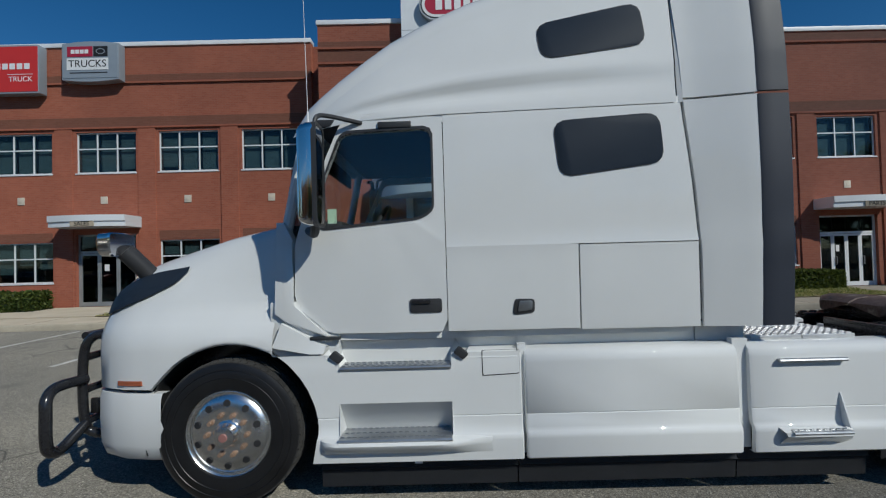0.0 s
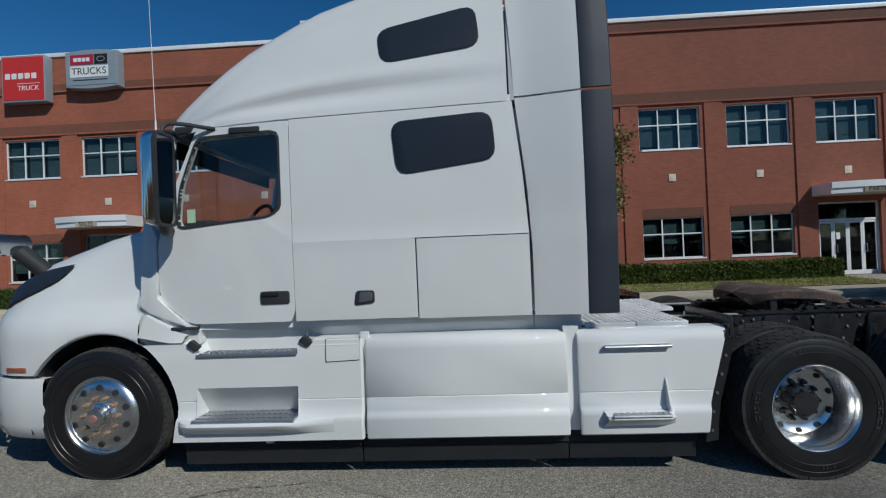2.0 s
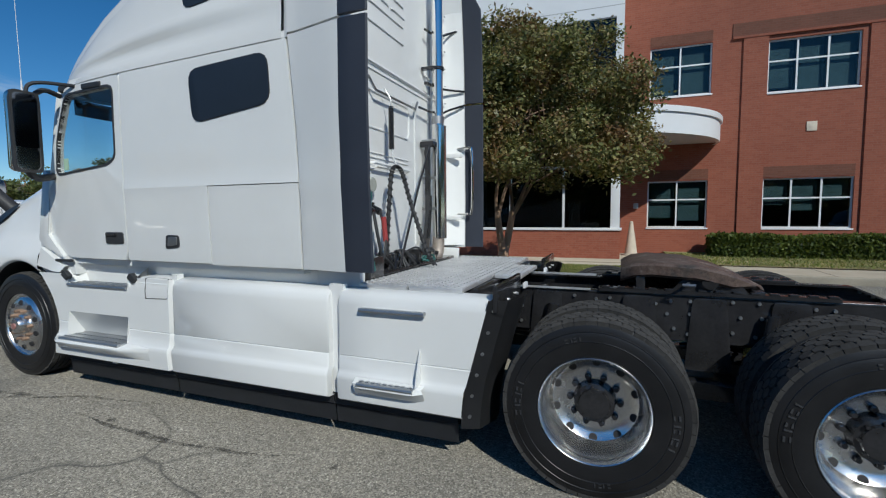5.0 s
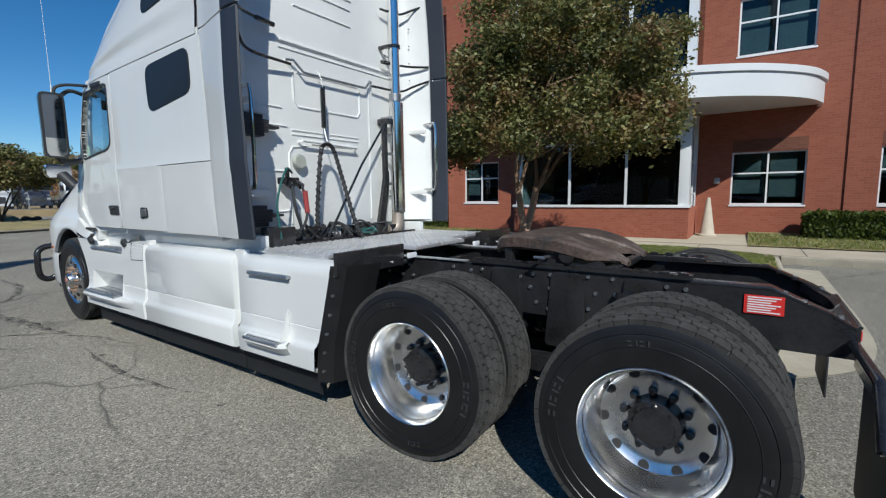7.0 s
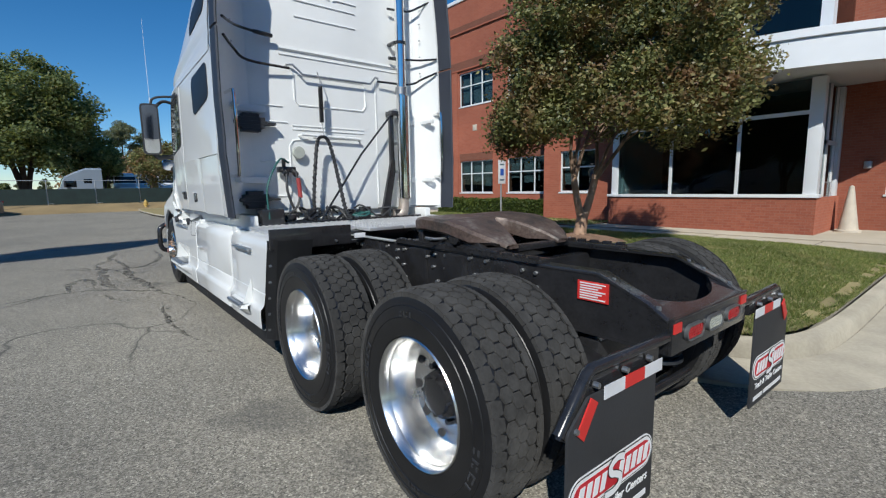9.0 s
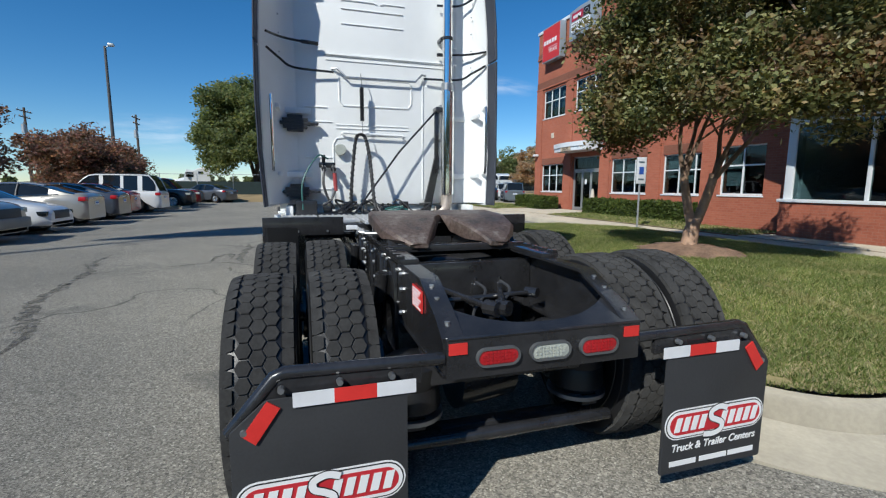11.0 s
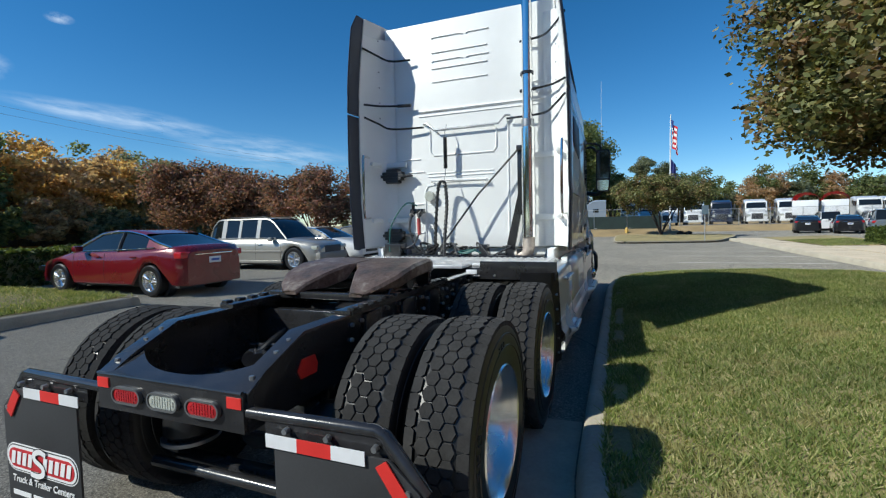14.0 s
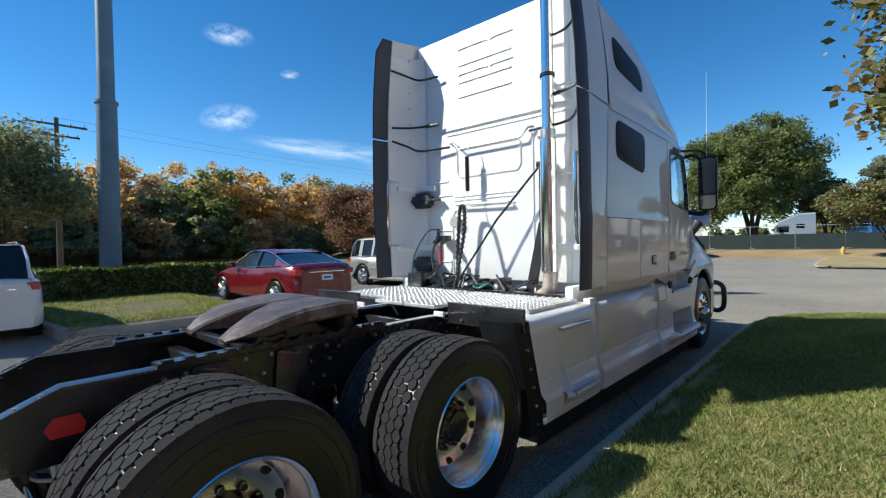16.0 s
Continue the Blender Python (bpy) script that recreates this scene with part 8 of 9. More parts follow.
def crape_myrtle():
    """The near tree: two tan limbs that fork into leaning stems under a broad crown."""
    t = thing("tree", pose(*TREE_AT, gz), "crape myrtle with turning leaves and smooth tan stems", "tree")
    cl = crown_clumps(12, (0.60, 0.55, 3.0), (2.4, 2.55, 1.78), 210, 0.29)
    r = random.Random(8)
    for k in range(26):
        a = r.uniform(math.pi * 0.95, math.pi * 1.95)
        q = r.uniform(0.32, 0.5)
        cl.append(((0.5 + 1.85 * math.cos(a), 0.45 + 2.0 * math.sin(a), r.uniform(1.75, 2.5)), (q * 1.1, q * 1.1, q * 0.8), q * q))
    v, f = leaves(150000, cl, 0.034, 12, fill=0.42, feather=0.2)
    soup("crown", v, f, MYRTLE, t)
    bm, stems = bmesh.new(), bmesh.new()
    lean = Vector((0.69, 0.72, 0.0))
    side = Vector((0.72, -0.69, 0.0))
    tube(bm, smooth_line([(0, 0, -0.2), (0.01, 0.01, 0.05), (0.03, 0.03, 0.30), (0.04, 0.04, 0.42)], 4), 0.135, 14, 0.085)
    limbs = ((-0.12, 0.05, 0.062), (0.26, -0.04, 0.066))
    forks = (((-0.22, 0.25), (-0.02, -0.1), (0.08, 0.14)), ((0.34, -0.25), (0.52, 0.2), (0.80, -0.05)))
    for (l1, s1, rad), tops in zip(limbs, forks):
        low = Vector((0.03, 0.03, 0.24))
        fork = lean * l1 + side * s1 + Vector((0, 0, 0.98))
        tube(bm, smooth_line([low, low.lerp(fork, 0.5) + Vector((0, 0, -0.05)), fork, fork + Vector((0, 0, 0.12))], 5), rad * 1.2, 12, rad * 0.8)
        for l2, s2 in tops:
            m = lean * l2 + side * s2 + Vector((0, 0, 1.75))
            end = lean * (l2 * 1.7 + 0.25) + side * (s2 * 3.0) + Vector((0, 0, 3.1))
            bend = fork.lerp(m, 0.45) + lean * r.uniform(-0.05, 0.03) + side * r.uniform(-0.05, 0.05)
            line = smooth_line([fork, bend, m, m.lerp(end, 0.5) + lean * r.uniform(-0.1, 0.1), end], 5)
            tube(stems, line, rad * 0.62, 9, rad * 0.2)
            for j in range(8):
                i0 = r.randrange(len(line) * 2 // 5, len(line) - 1)
                tgt = Vector(r.choice(cl)[0])
                tube(stems, smooth_line([line[i0], line[i0].lerp(tgt, 0.5) + Vector((0, 0, 0.12)), tgt], 3), 0.016, 6, 0.005)
    tk = part("trunk", bm, BARK, t, smooth=60)
    part("upper_stem", stems, STEM_BARK, tk, "grey-brown upper stems", smooth=60)


crape_myrtle()
tree("small crape myrtle with brownish leaves on a grass island", (-30.9, 9.35, 0.15), 5, (0, 0, 3.25), (3.6, 3.6, 1.8), 90, 0.62, 28000, 0.085, MYRTLE, DARK_BARK, (5, 0.07, 4), 14, 0.5)
for k, (x, y, h) in enumerate(((-12.6, -9.4, 4.7), (-20.6, -7.4, 4.4), (-25.6, -8.4, 4.1), (-30.0, -8.8, 3.7))):
    tree("crape myrtle with dark red autumn leaves behind the parked cars", (x, y, 0.08), h, (0, 0, h * 0.60), (3.0, 2.9, h * 0.39), 80, 0.58, 21000, 0.085, RED_LEAVES, DARK_BARK, (4, 0.06, 4), 30 + k, 0.5, group="red trees behind the cars")
tree("large round oak with green leaves behind the fence", (-54.0, -0.9, 0.45), 16, (0, 0, 7.9), (7.2, 7.2, 7.2), 260, 1.25, 100000, 0.17, OAK_LEAVES, DARK_BARK, (4, 0.30, 6), 50, 0.3)
tree("smaller green tree behind the fence", (-57.0, 5.5, 0.0), 8, (0, 0, 5.0), (3.4, 3.0, 2.6), 60, 0.9, 12000, 0.17, OAK_LEAVES, DARK_BARK, (3, 0.14, 4), 51, 0.4)
for x, y, h in ((-15.8, -18.2, 5.4), (-14.6, -21.5, 6.3)):
    tree("broad tree with dark brownish red leaves behind the bays", (x, y, 0.05), h, (0, 0, h * 0.55), (h * 0.46, h * 0.46, h * 0.46), 90, 0.85, 26000, 0.10, RED_LEAVES, DARK_BARK, (3, 0.10, 4), int(h * 10), 0.4, group="brown trees behind the bays")
for x, y, h in ((-95, 11.0, 14.8), (-96, 15.2, 13.6)):
    tree("tall thin pine with a gappy crown beyond the truck yard", (x, y, 0.0), h, (0, 0, h * 0.72), (2.9, 2.9, h * 0.25), 22, 0.95, 9000, 0.16, DARK_LEAVES, DARK_BARK, (1, 0.22, 8), int(y * 10), 0.1, group="pines beyond the yard")
# a dark tree beside the white car
tree("dark leafy tree beside the parking bays", (5.2, -23.5, 0.05), 8, (0, 0, 4.6), (3.4, 3.3, 2.9), 70, 1.1, 24000, 0.10, DARK_LEAVES, DARK_BARK, (3, 0.09, 4), 71, 0.45)


def woods(label, spots, mat_l, seed, leaf=0.22, per=3400):
    """Far woods of one colour, too many to count."""
    r = random.Random(seed)
    vs, fs, base = [], [], 0
    for x, y, h in spots:
        w = h * r.uniform(0.24, 0.36)
        cl = crown_clumps(r.randrange(10 ** 6), (x, y, h * 0.50), (w * 1.15, w * 1.15, h * 0.48), 34, h * 0.09)
        v, f = leaves(int(per * (0.35 + 0.065 * h)), cl, leaf, r.randrange(10 ** 6))
        vs.append(v)
        fs.append(f + base)
        base += len(v)
    tagged(soup("woods", np.concatenate(vs), np.concatenate(fs), mat_l), label, "woods", kind="stuff")


r = random.Random(99)
spots = {"gold": [], "rust": [], "dark": [], "oak": []}
# the near belt, with its golden stretch
for row, y0 in enumerate((-43, -48, -54)):
    for k in range(30):
        x = -43 + k * 3.0 + r.uniform(-1.1, 1.1)
        y = y0 + r.uniform(-2.0, 2.0) - 0.12 * max(0, x)
        h = (r.uniform(8.2, 11.0) + row * 0.8) * min(1.0, 0.55 + max(0.0, x + 43) / 14)
        u = r.random()
        if -27 < x < -13:
            kind_ = "gold" if u < 0.75 else "rust"
        elif x <= -27:
            kind_ = "dark" if u < 0.6 else "oak" if u < 0.8 else "rust"
        elif x < -6:
            kind_ = "dark" if u < 0.62 else "rust" if u < 0.8 else "oak"
        elif x < -1:
            kind_ = "gold" if u < 0.4 else "rust" if u < 0.8 else "dark"
        else:
            kind_ = "dark" if u < 0.6 else r.choice(("oak", "rust"))
        spots[kind_].append((x, y, h))
for k in range(44):
    spots[r.choice(("dark", "dark", "rust", "oak"))].append((-44 + 2.1 * k + r.uniform(-1, 1), -39.5 + r.uniform(-1.5, 1.5), r.uniform(3.0, 5.0)))
# the far ring beyond the truck yard, low towards the road
for k in range(52):
    y = 4 + k * 1.95 + r.uniform(-1, 1)
    spots[r.choice(("dark", "oak", "rust", "oak", "dark", "rust"))].append((-100 + 0.42 * max(0, y - 20) + r.uniform(-6, 6), y, r.uniform(8.5, 11.5) + (1.6 if 14 < y < 26 else 0.0)))
for k in range(26):
    spots[r.choice(("dark", "oak", "rust"))].append((-110 + r.uniform(-5, 5), -70 + k * 3.0, r.uniform(2.8, 4.4)))
# unseen row past the truck's tail, added for mirrors and chrome to reflect
for k in range(30):
    spots[r.choice(("dark", "oak", "dark"))].append((46 + r.uniform(-3, 3), -62 + k * 3.2, r.uniform(10, 14)))
for x, y, h, kind_ in ((-52, 36.5, 8.0, "rust"), (-49, 39.0, 8.0, "rust"), (-56, 41, 9.5, "dark")):
    spots[kind_].append((x, y, h))
woods("golden autumn woods beyond the parking lot", spots["gold"], GOLD_LEAVES, 1)
woods("rusty autumn woods beyond the parking lot", spots["rust"], RUST_LEAVES, 2)
woods("dark evergreen woods beyond the parking lot", spots["dark"], DARK_LEAVES, 3)
woods("green woods beyond the parking lot", spots["oak"], OAK_LEAVES, 4)


def wood_backing(path, h, seed):
    """An added backing sheet with an uneven top, coloured as the wood's inner shade."""
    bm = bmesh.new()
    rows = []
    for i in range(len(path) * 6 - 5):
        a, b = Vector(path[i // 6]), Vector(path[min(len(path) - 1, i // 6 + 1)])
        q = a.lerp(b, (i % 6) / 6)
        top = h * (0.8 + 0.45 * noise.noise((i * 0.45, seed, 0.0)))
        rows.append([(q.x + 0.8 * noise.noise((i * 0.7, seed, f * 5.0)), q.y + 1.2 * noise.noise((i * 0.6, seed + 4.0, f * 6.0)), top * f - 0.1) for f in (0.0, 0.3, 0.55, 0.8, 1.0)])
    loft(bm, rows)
    tagged(part("wood_backing", bm, WOOD_SHADE, smooth=80), "uneven backing sheet coloured as the shade inside the woods", "woods", kind="stuff")


wood_backing([(-44, -58), (-20, -57), (5, -57), (25, -60), (46, -64)], 6.5, 2.0)
wood_backing([(-108, 2), (-106, 30), (-90, 60), (-62, 104)], 8.0, 7.0)
wood_backing([(-118, -75), (-116, -40), (-112, 0)], 2.6, 11.0)
# trunks and the backing sheets close the woods behind
bm = bmesh.new()
for k in range(40):
    x = -42 + k * 2.2 + r.uniform(-1, 1)
    rod(bm, (x, -46 + r.uniform(-3, 3), 0), (x + r.uniform(-0.4, 0.4), -46 + r.uniform(-3, 3), 7), 0.16, 0.07, 6)
tagged(part("wood_trunks", bm, DARK_BARK), "dark trunks among the far woods", "trunks", kind="stuff")


def hedge(label, x0, x1, y0, y1, z0, h, n, leaf=0.035, rot=0):
    hd = thing("hedge", pose(x0, y0, z0), label, "hedge")
    lx, ly = x1 - x0, y1 - y0
    bm = bmesh.new()
    box(bm, 0.06, lx - 0.06, 0.06, ly - 0.06, -0.05, h - 0.07, 0.05)
    part("hedge_core", bm, DARK_LEAVES, hd)
    g = np.random.default_rng(int(abs(x0 * 10) + abs(y0) * 7))
    side = g.integers(0, 6, n)
    p = g.uniform(0, 1, (n, 3)) * (lx, ly, h)
    p[side <= 1, 1] = g.normal(0.02, 0.03, (side <= 1).sum())
    p[side == 2, 1] = ly + g.normal(-0.02, 0.03, (side == 2).sum())
    top = (side == 3) | (side == 4)
    p[top, 2] = h + g.normal(-0.02, 0.035, top.sum())
    e = side == 5
    p[e, 0] = np.where(g.random(e.sum()) < 0.5, 0.0, lx) + g.normal(0, 0.04, e.sum())
    p[:, 2] += 0.03 * np.sin(p[:, 0] * 2.1) + 0.02 * np.sin(p[:, 0] * 5.3)
    u = g.normal(size=(n, 3))
    u /= np.linalg.norm(u, axis=1)[:, None]
    w = np.cross(u, g.normal(size=(n, 3)))
    w /= np.linalg.norm(w, axis=1)[:, None]
    s = leaf * g.uniform(0.7, 1.5, n)[:, None]
    v = np.stack([p - u * s, p + w * s * 0.6, p + u * s, p - w * s * 0.6], 1)
    soup("hedge_leaves", v.reshape(-1, 3), np.arange(4 * n).reshape(-1, 4), HEDGE_LEAVES, hd)


hedge("clipped green hedge along the brick wall", 8.3, 16.0, 16.2, 17.15, 0.24, 0.62, 22000, 0.045)
hedge("clipped green hedge along the brick wall", 19.2, 30.0, 16.2, 17.15, 0.24, 0.62, 14000, 0.05)
hedge("clipped green hedge along the brick wall", -9.0, -0.1, 16.0, 17.0, 0.24, 0.60, 20000, 0.045)
hedge("clipped green hedge beside the entrance", -16.0, -12.9, 16.1, 17.1, 0.24, 0.62, 8000, 0.045)
hedge("dark clipped hedge behind the grass island", -1.5, 14.0, -9.7, -8.65, 0.0, 0.98, 36000, 0.06)

# thin clouds far off
def cloud(name, az, el, w, h, tilt, mat_c):
    """A far patch of thin cloud at a compass angle (from +y to +x) and height."""
    d = Vector((math.sin(radians(az)) * math.cos(radians(el)), math.cos(radians(az)) * math.cos(radians(el)), math.sin(radians(el))))
    bm = bmesh.new()
    vs = [bm.verts.new(v) for v in ((-w / 2, -h / 2, 0), (w / 2, -h / 2, 0), (w / 2, h / 2, 0), (-w / 2, h / 2, 0))]
    bm.faces.new(vs)
    ob = part(name, bm, mat_c, smooth=0)
    ob.matrix_basis = look(d * 2500, (0, 0, 0), tilt) @ pose(0, 0, 0)
    ob.visible_shadow = False
    setting(ob, "thin white cloud far off in a blue sky", "cloud")


PUFF = cloud_material("cloud_puff", 0.011, 1.6, 0.38, 0.68, 0.6)
STREAK = cloud_material("cloud_streak", 0.0045, 6.0, 0.38, 0.72, 0.45)
for az, el, w, h, tilt, mc in ((-156.6, 14.4, 300, 150, -8, PUFF), (-156.5, 22.8, 240, 110, 0, PUFF), (-150, 19.6, 110, 50, 0, PUFF), (-149, 11.6, 620, 90, 7, STREAK), (-144, 11.2, 900, 130, 6, STREAK), (-131, 8.6, 1000, 200, 6, STREAK), (-102, 5.4, 900, 200, 0, STREAK), (-64.8, 11.8, 420, 110, 8, STREAK), (-51.7, 10.8, 600, 220, 5, STREAK)):
    cloud("cloud", az, el, w, h, tilt, mc)

# ---- parked cars ----
def car_wheel(parent, x, y, s, r):
    w = new("wheel")
    w.parent = parent
    w.matrix_basis = pose(x, y, r, 0, 0, 0 if s < 0 else 180)
    bm = bmesh.new()
    lathe(bm, [(0.10, r * 0.62), (-0.10, r * 0.64), (-0.115, r * 0.72), (-0.11, r * 0.92), (-0.08, r), (0.10, r), (0.12, r * 0.9)], (0, 0, 0), "y", 28)
    part("tyre", bm, RUBBER, w)
    bm = bmesh.new()
    lathe(bm, [(-0.105, r * 0.66), (-0.10, r * 0.60), (-0.03, r * 0.57), (-0.03, r * 0.2)], (0, 0, 0), "y", 28)
    for k in range(5):
        a = 2 * math.pi * k / 5
        for d in (-0.13, 0.13):
            tube(bm, [(r * 0.12 * math.cos(a), -0.085, r * 0.12 * math.sin(a)), (r * 0.62 * math.cos(a + d), -0.095, r * 0.62 * math.sin(a + d))], r * 0.055, 6)
    rod(bm, (0, -0.02, 0), (0, -0.10, 0), r * 0.16, r * 0.13, 12)
    part("rim", bm, ALLOY, w)


def car(name, label, m, colour, style="sedan", length=4.85, width=1.83, height=1.45, group="parked cars", plate=True):
    """A parked car: x runs from nose (0) to tail, y across, z up."""
    c = thing(name, m, label, "car", group)
    hw, r = width / 2, {"sedan": 0.35, "suv": 0.385, "pickup": 0.40}[style]
    k = length / 4.85
    if style == "sedan":
        deck = [(0.0, 0.60), (0.12, 0.72), (0.5, 0.82), (1.2, 0.95), (1.5, 0.985), (3.2, 1.02), (4.1, 1.065), (4.5, 1.10), (4.72, 1.09), (4.85, 0.96)]
        house = [(1.30, 0.96), (1.75, 1.21), (2.2, height - 0.045), (2.65, height), (3.15, height - 0.012), (3.6, height - 0.09), (4.1, 1.20), (4.52, 1.09)]
    elif style == "suv":
        deck = [(0.0, 0.75), (0.1, 0.88), (0.4, 0.96), (1.2, 1.06), (1.35, 1.08), (4.75, 1.10), (4.85, 1.0)]
        house = [(1.25, 1.07), (1.95, height - 0.06), (2.3, height), (4.2, height - 0.01), (4.5, height - 0.05), (4.78, 1.10)]
    else:
        deck = [(0.0, 0.85), (0.1, 0.98), (0.4, 1.06), (1.2, 1.14), (4.75, 1.18), (4.85, 1.1)]
        house = [(1.2, 1.14), (1.75, height - 0.05), (2.0, height), (2.8, height - 0.01), (3.05, 1.18)]
    deck = [(a * k, b) for a, b in deck]
    house = [(a * k, b) for a, b in house]
    wx = (0.93 * k, (3.95 if style == "sedan" else 3.80) * k)

    def plan(x):
        return hw * interp(x / length, [(0.0, 0.74), (0.025, 0.86), (0.07, 0.95), (0.18, 1.0), (0.85, 1.0), (0.95, 0.95), (0.985, 0.87), (1.0, 0.78)])

    xs = [0.0, 0.05, 0.15, 0.35] + [0.5 + 0.2 * i for i in range(int((length - 1.0) / 0.2))] + [length - 0.3, length - 0.12, length - 0.04, length]
    xs = sorted(set(round(x, 3) for x in xs))
    for s in SIDES:
        bm = bmesh.new()
        secs = []
        for x in xs:
            w, z = plan(x), interp(x, deck)
            zl = 0.24
            for a in wx:
                if abs(x - a) < r * 1.16:
                    zl = max(zl, r + math.sqrt(max(0, (r * 1.16) ** 2 - (x - a) ** 2)) * 0.98)
            zl = min(zl, z - 0.14)
            secs.append([(x, s * (w - 0.05), zl), (x, s * (w - 0.008), zl + 0.03), (x, s * w, zl + (z - zl) * 0.35), (x, s * (w - 0.012), zl + (z - zl) * 0.68), (x, s * (w - 0.05), z - 0.05), (x, s * (w - 0.12), z), (x, s * w * 0.5, z + 0.025), (x, 0, z + 0.03)])
        loft(bm, secs)
        bm.faces.new([bm.verts.new(p) for p in secs[0]] + [bm.verts.new((0, 0, 0.24))])
        bm.faces.new([bm.verts.new(p) for p in secs[-1]] + [bm.verts.new((length, 0, 0.24))])
        part("body_side", bm, colour, c, smooth=50)
    part("underbody", boxed(0.25, length - 0.25, -hw + 0.2, hw - 0.2, 0.18, 0.6), BLACK_PLASTIC, c)
    # glasshouse
    gx = [house[0][0] + (house[-1][0] - house[0][0]) * i / 18 for i in range(19)]
    bm = bmesh.new()
    roof = bmesh.new()
    secs, rsecs = [], []
    for x in gx:
        zt, zb = interp(x, house), interp(x, deck) - 0.03
        zt = max(zt, zb + 0.01)
        f = (zt - zb) / (height - 0.95)
        wb = plan(x) - 0.10
        wt = wb - 0.20 * min(1, f)
        secs.append([(x, -wb, zb), (x, -wt, zt - 0.02), (x, -wt * 0.6, zt + 0.005), (x, 0, zt + 0.015), (x, wt * 0.6, zt + 0.005), (x, wt, zt - 0.02), (x, wb, zb)])
        if zt > height - 0.10:
            rsecs.append([(x, v * (wt + 0.012), zt + (0.022 if abs(v) < 1 else -0.03)) for v in (-1, -0.94, -0.5, 0, 0.5, 0.94, 1)])
    loft(bm, secs)
    part("glasshouse", bm, CAR_GLASS, c, smooth=30)
    loft(roof, rsecs)
    part("roof", roof, colour, c, smooth=60)
    for s in SIDES:
        def rail(x, f):
            zt, zb = interp(x, house), interp(x, deck) - 0.03
            wb = plan(x) - 0.10
            wt = wb - 0.20 * min(1, max(0, (zt - zb) / (height - 0.95)))
            return (x, s * (wb + (wt - wb) * f + 0.008), zb + (zt - 0.02 - zb) * f)
        line = [rail(x, 1.0) for x in gx]
        part("roof_rail", tubed(line, 0.028, 6), colour if style != "sedan" else CHROME, c)
        mids = {"sedan": (0.50,), "suv": (), "pickup": (0.5,)}[style]
        for fa, fb in {"sedan": ((0.77, 1.0),), "suv": ((0.33, 0.375), (0.565, 0.60), (0.76, 0.815), (0.965, 1.0)), "pickup": ((0.86, 1.0),)}[style]:
            xa, xb = gx[0] + (gx[-1] - gx[0]) * fa, gx[0] + (gx[-1] - gx[0]) * fb
            bm = bmesh.new()
            loft(bm, [[(p[0], p[1] + s * 0.004, p[2]) for p in (rail(xa + (xb - xa) * i / 4, f) for f in (0.0, 0.25, 0.5, 0.75, 1.0))] for i in range(5)])
            part("pillar_panel", bm, colour, c, smooth=60)
        part("window_sill", tubed([(q[0], q[1] + s * 0.012, q[2] + 0.045) for q in (rail(gx[0] + (gx[-1] - gx[0]) * f, 0.0) for f in (0.12, 0.3, 0.5, 0.7, 0.86))], 0.010, 6), CHROME if style == "sedan" else colour, c)
        for f in mids:
            x = gx[0] + (gx[-1] - gx[0]) * f
            part("pillar", tubed([rail(x, 0.0), rail(x, 0.5), rail(x + 0.03, 1.0)], 0.035 if style == "sedan" else 0.045, 6), BLACK_PLASTIC if f < 0.6 else colour, c)
        x = gx[0] + 0.52
        part("wing_mirror", boxed(x - 0.06, x + 0.08, s * (hw + 0.08) - 0.10, s * (hw + 0.08) + 0.08, 1.0, 1.13, bevel=0.03), colour, c)
        for f in (0.46, 0.70):
            part("door_handle", boxed(length * f, length * f + 0.18, s * (hw - 0.005) - 0.014, s * (hw - 0.005) + 0.014, 0.86, 0.89, bevel=0.006), colour if style == "sedan" else CHROME, c)
        for f in (0.30, 0.52, 0.745):
            x, z = length * f, interp(length * f, deck)
            part("door_gap", tubed([(x, s * (hw - 0.006), 0.34), (x, s * hw, 0.24 + (z - 0.24) * 0.35), (x, s * (hw - 0.011), 0.24 + (z - 0.24) * 0.68), (x, s * (hw - 0.048), z - 0.05)], 0.004, 5), SEAM, c)
        # lamps
        nose = interp(0.1, deck)
        part("headlamp", boxed(0.05, 0.34, s * (hw * 0.78) - 0.15, s * (hw * 0.78) + 0.11, nose - 0.19, nose - 0.05, bevel=0.04), CLEAR_LENS if style != "sedan" else CAR_GLASS, c)
        tail = interp(length - 0.1, deck)
        part("tail_lamp", boxed(length - 0.24, length - 0.012, s * (hw * 0.76) - 0.16, s * (hw * 0.76) + 0.12, tail - 0.22, tail - 0.07, bevel=0.04), RED_LENS, c)
        for x in wx:
            car_wheel(c, x, s * (hw - 0.11), s, r)
            bm = bmesh.new()
            lathe(bm, [(0.0, 0.05), (0.0, r * 1.18), (0.18, r * 1.18)], (x, s * (hw - 0.22), r), "y", 28)
            part("wheel_arch", bm, BLACK_PLASTIC, c)
    part("front_grille", boxed(-0.005, 0.06, -hw * 0.5, hw * 0.5, 0.42, 0.66 if style == "sedan" else 0.82, bevel=0.02), BLACK_PLASTIC, c)
    part("front_lower_trim", boxed(0.0, 0.12, -hw * 0.72, hw * 0.72, 0.22, 0.36, bevel=0.03), BLACK_PLASTIC, c)
    part("rear_lower_trim", boxed(length - 0.16, length - 0.02, -hw * 0.66, hw * 0.66, 0.23, 0.34, bevel=0.04), BLACK_PLASTIC, c)
    if plate:
        part("number_plate", boxed(length - 0.005, length + 0.012, -0.16, 0.16, 0.70, 0.84, bevel=0.004), WHITE_TAPE, c, "pale plate with a dark bar")
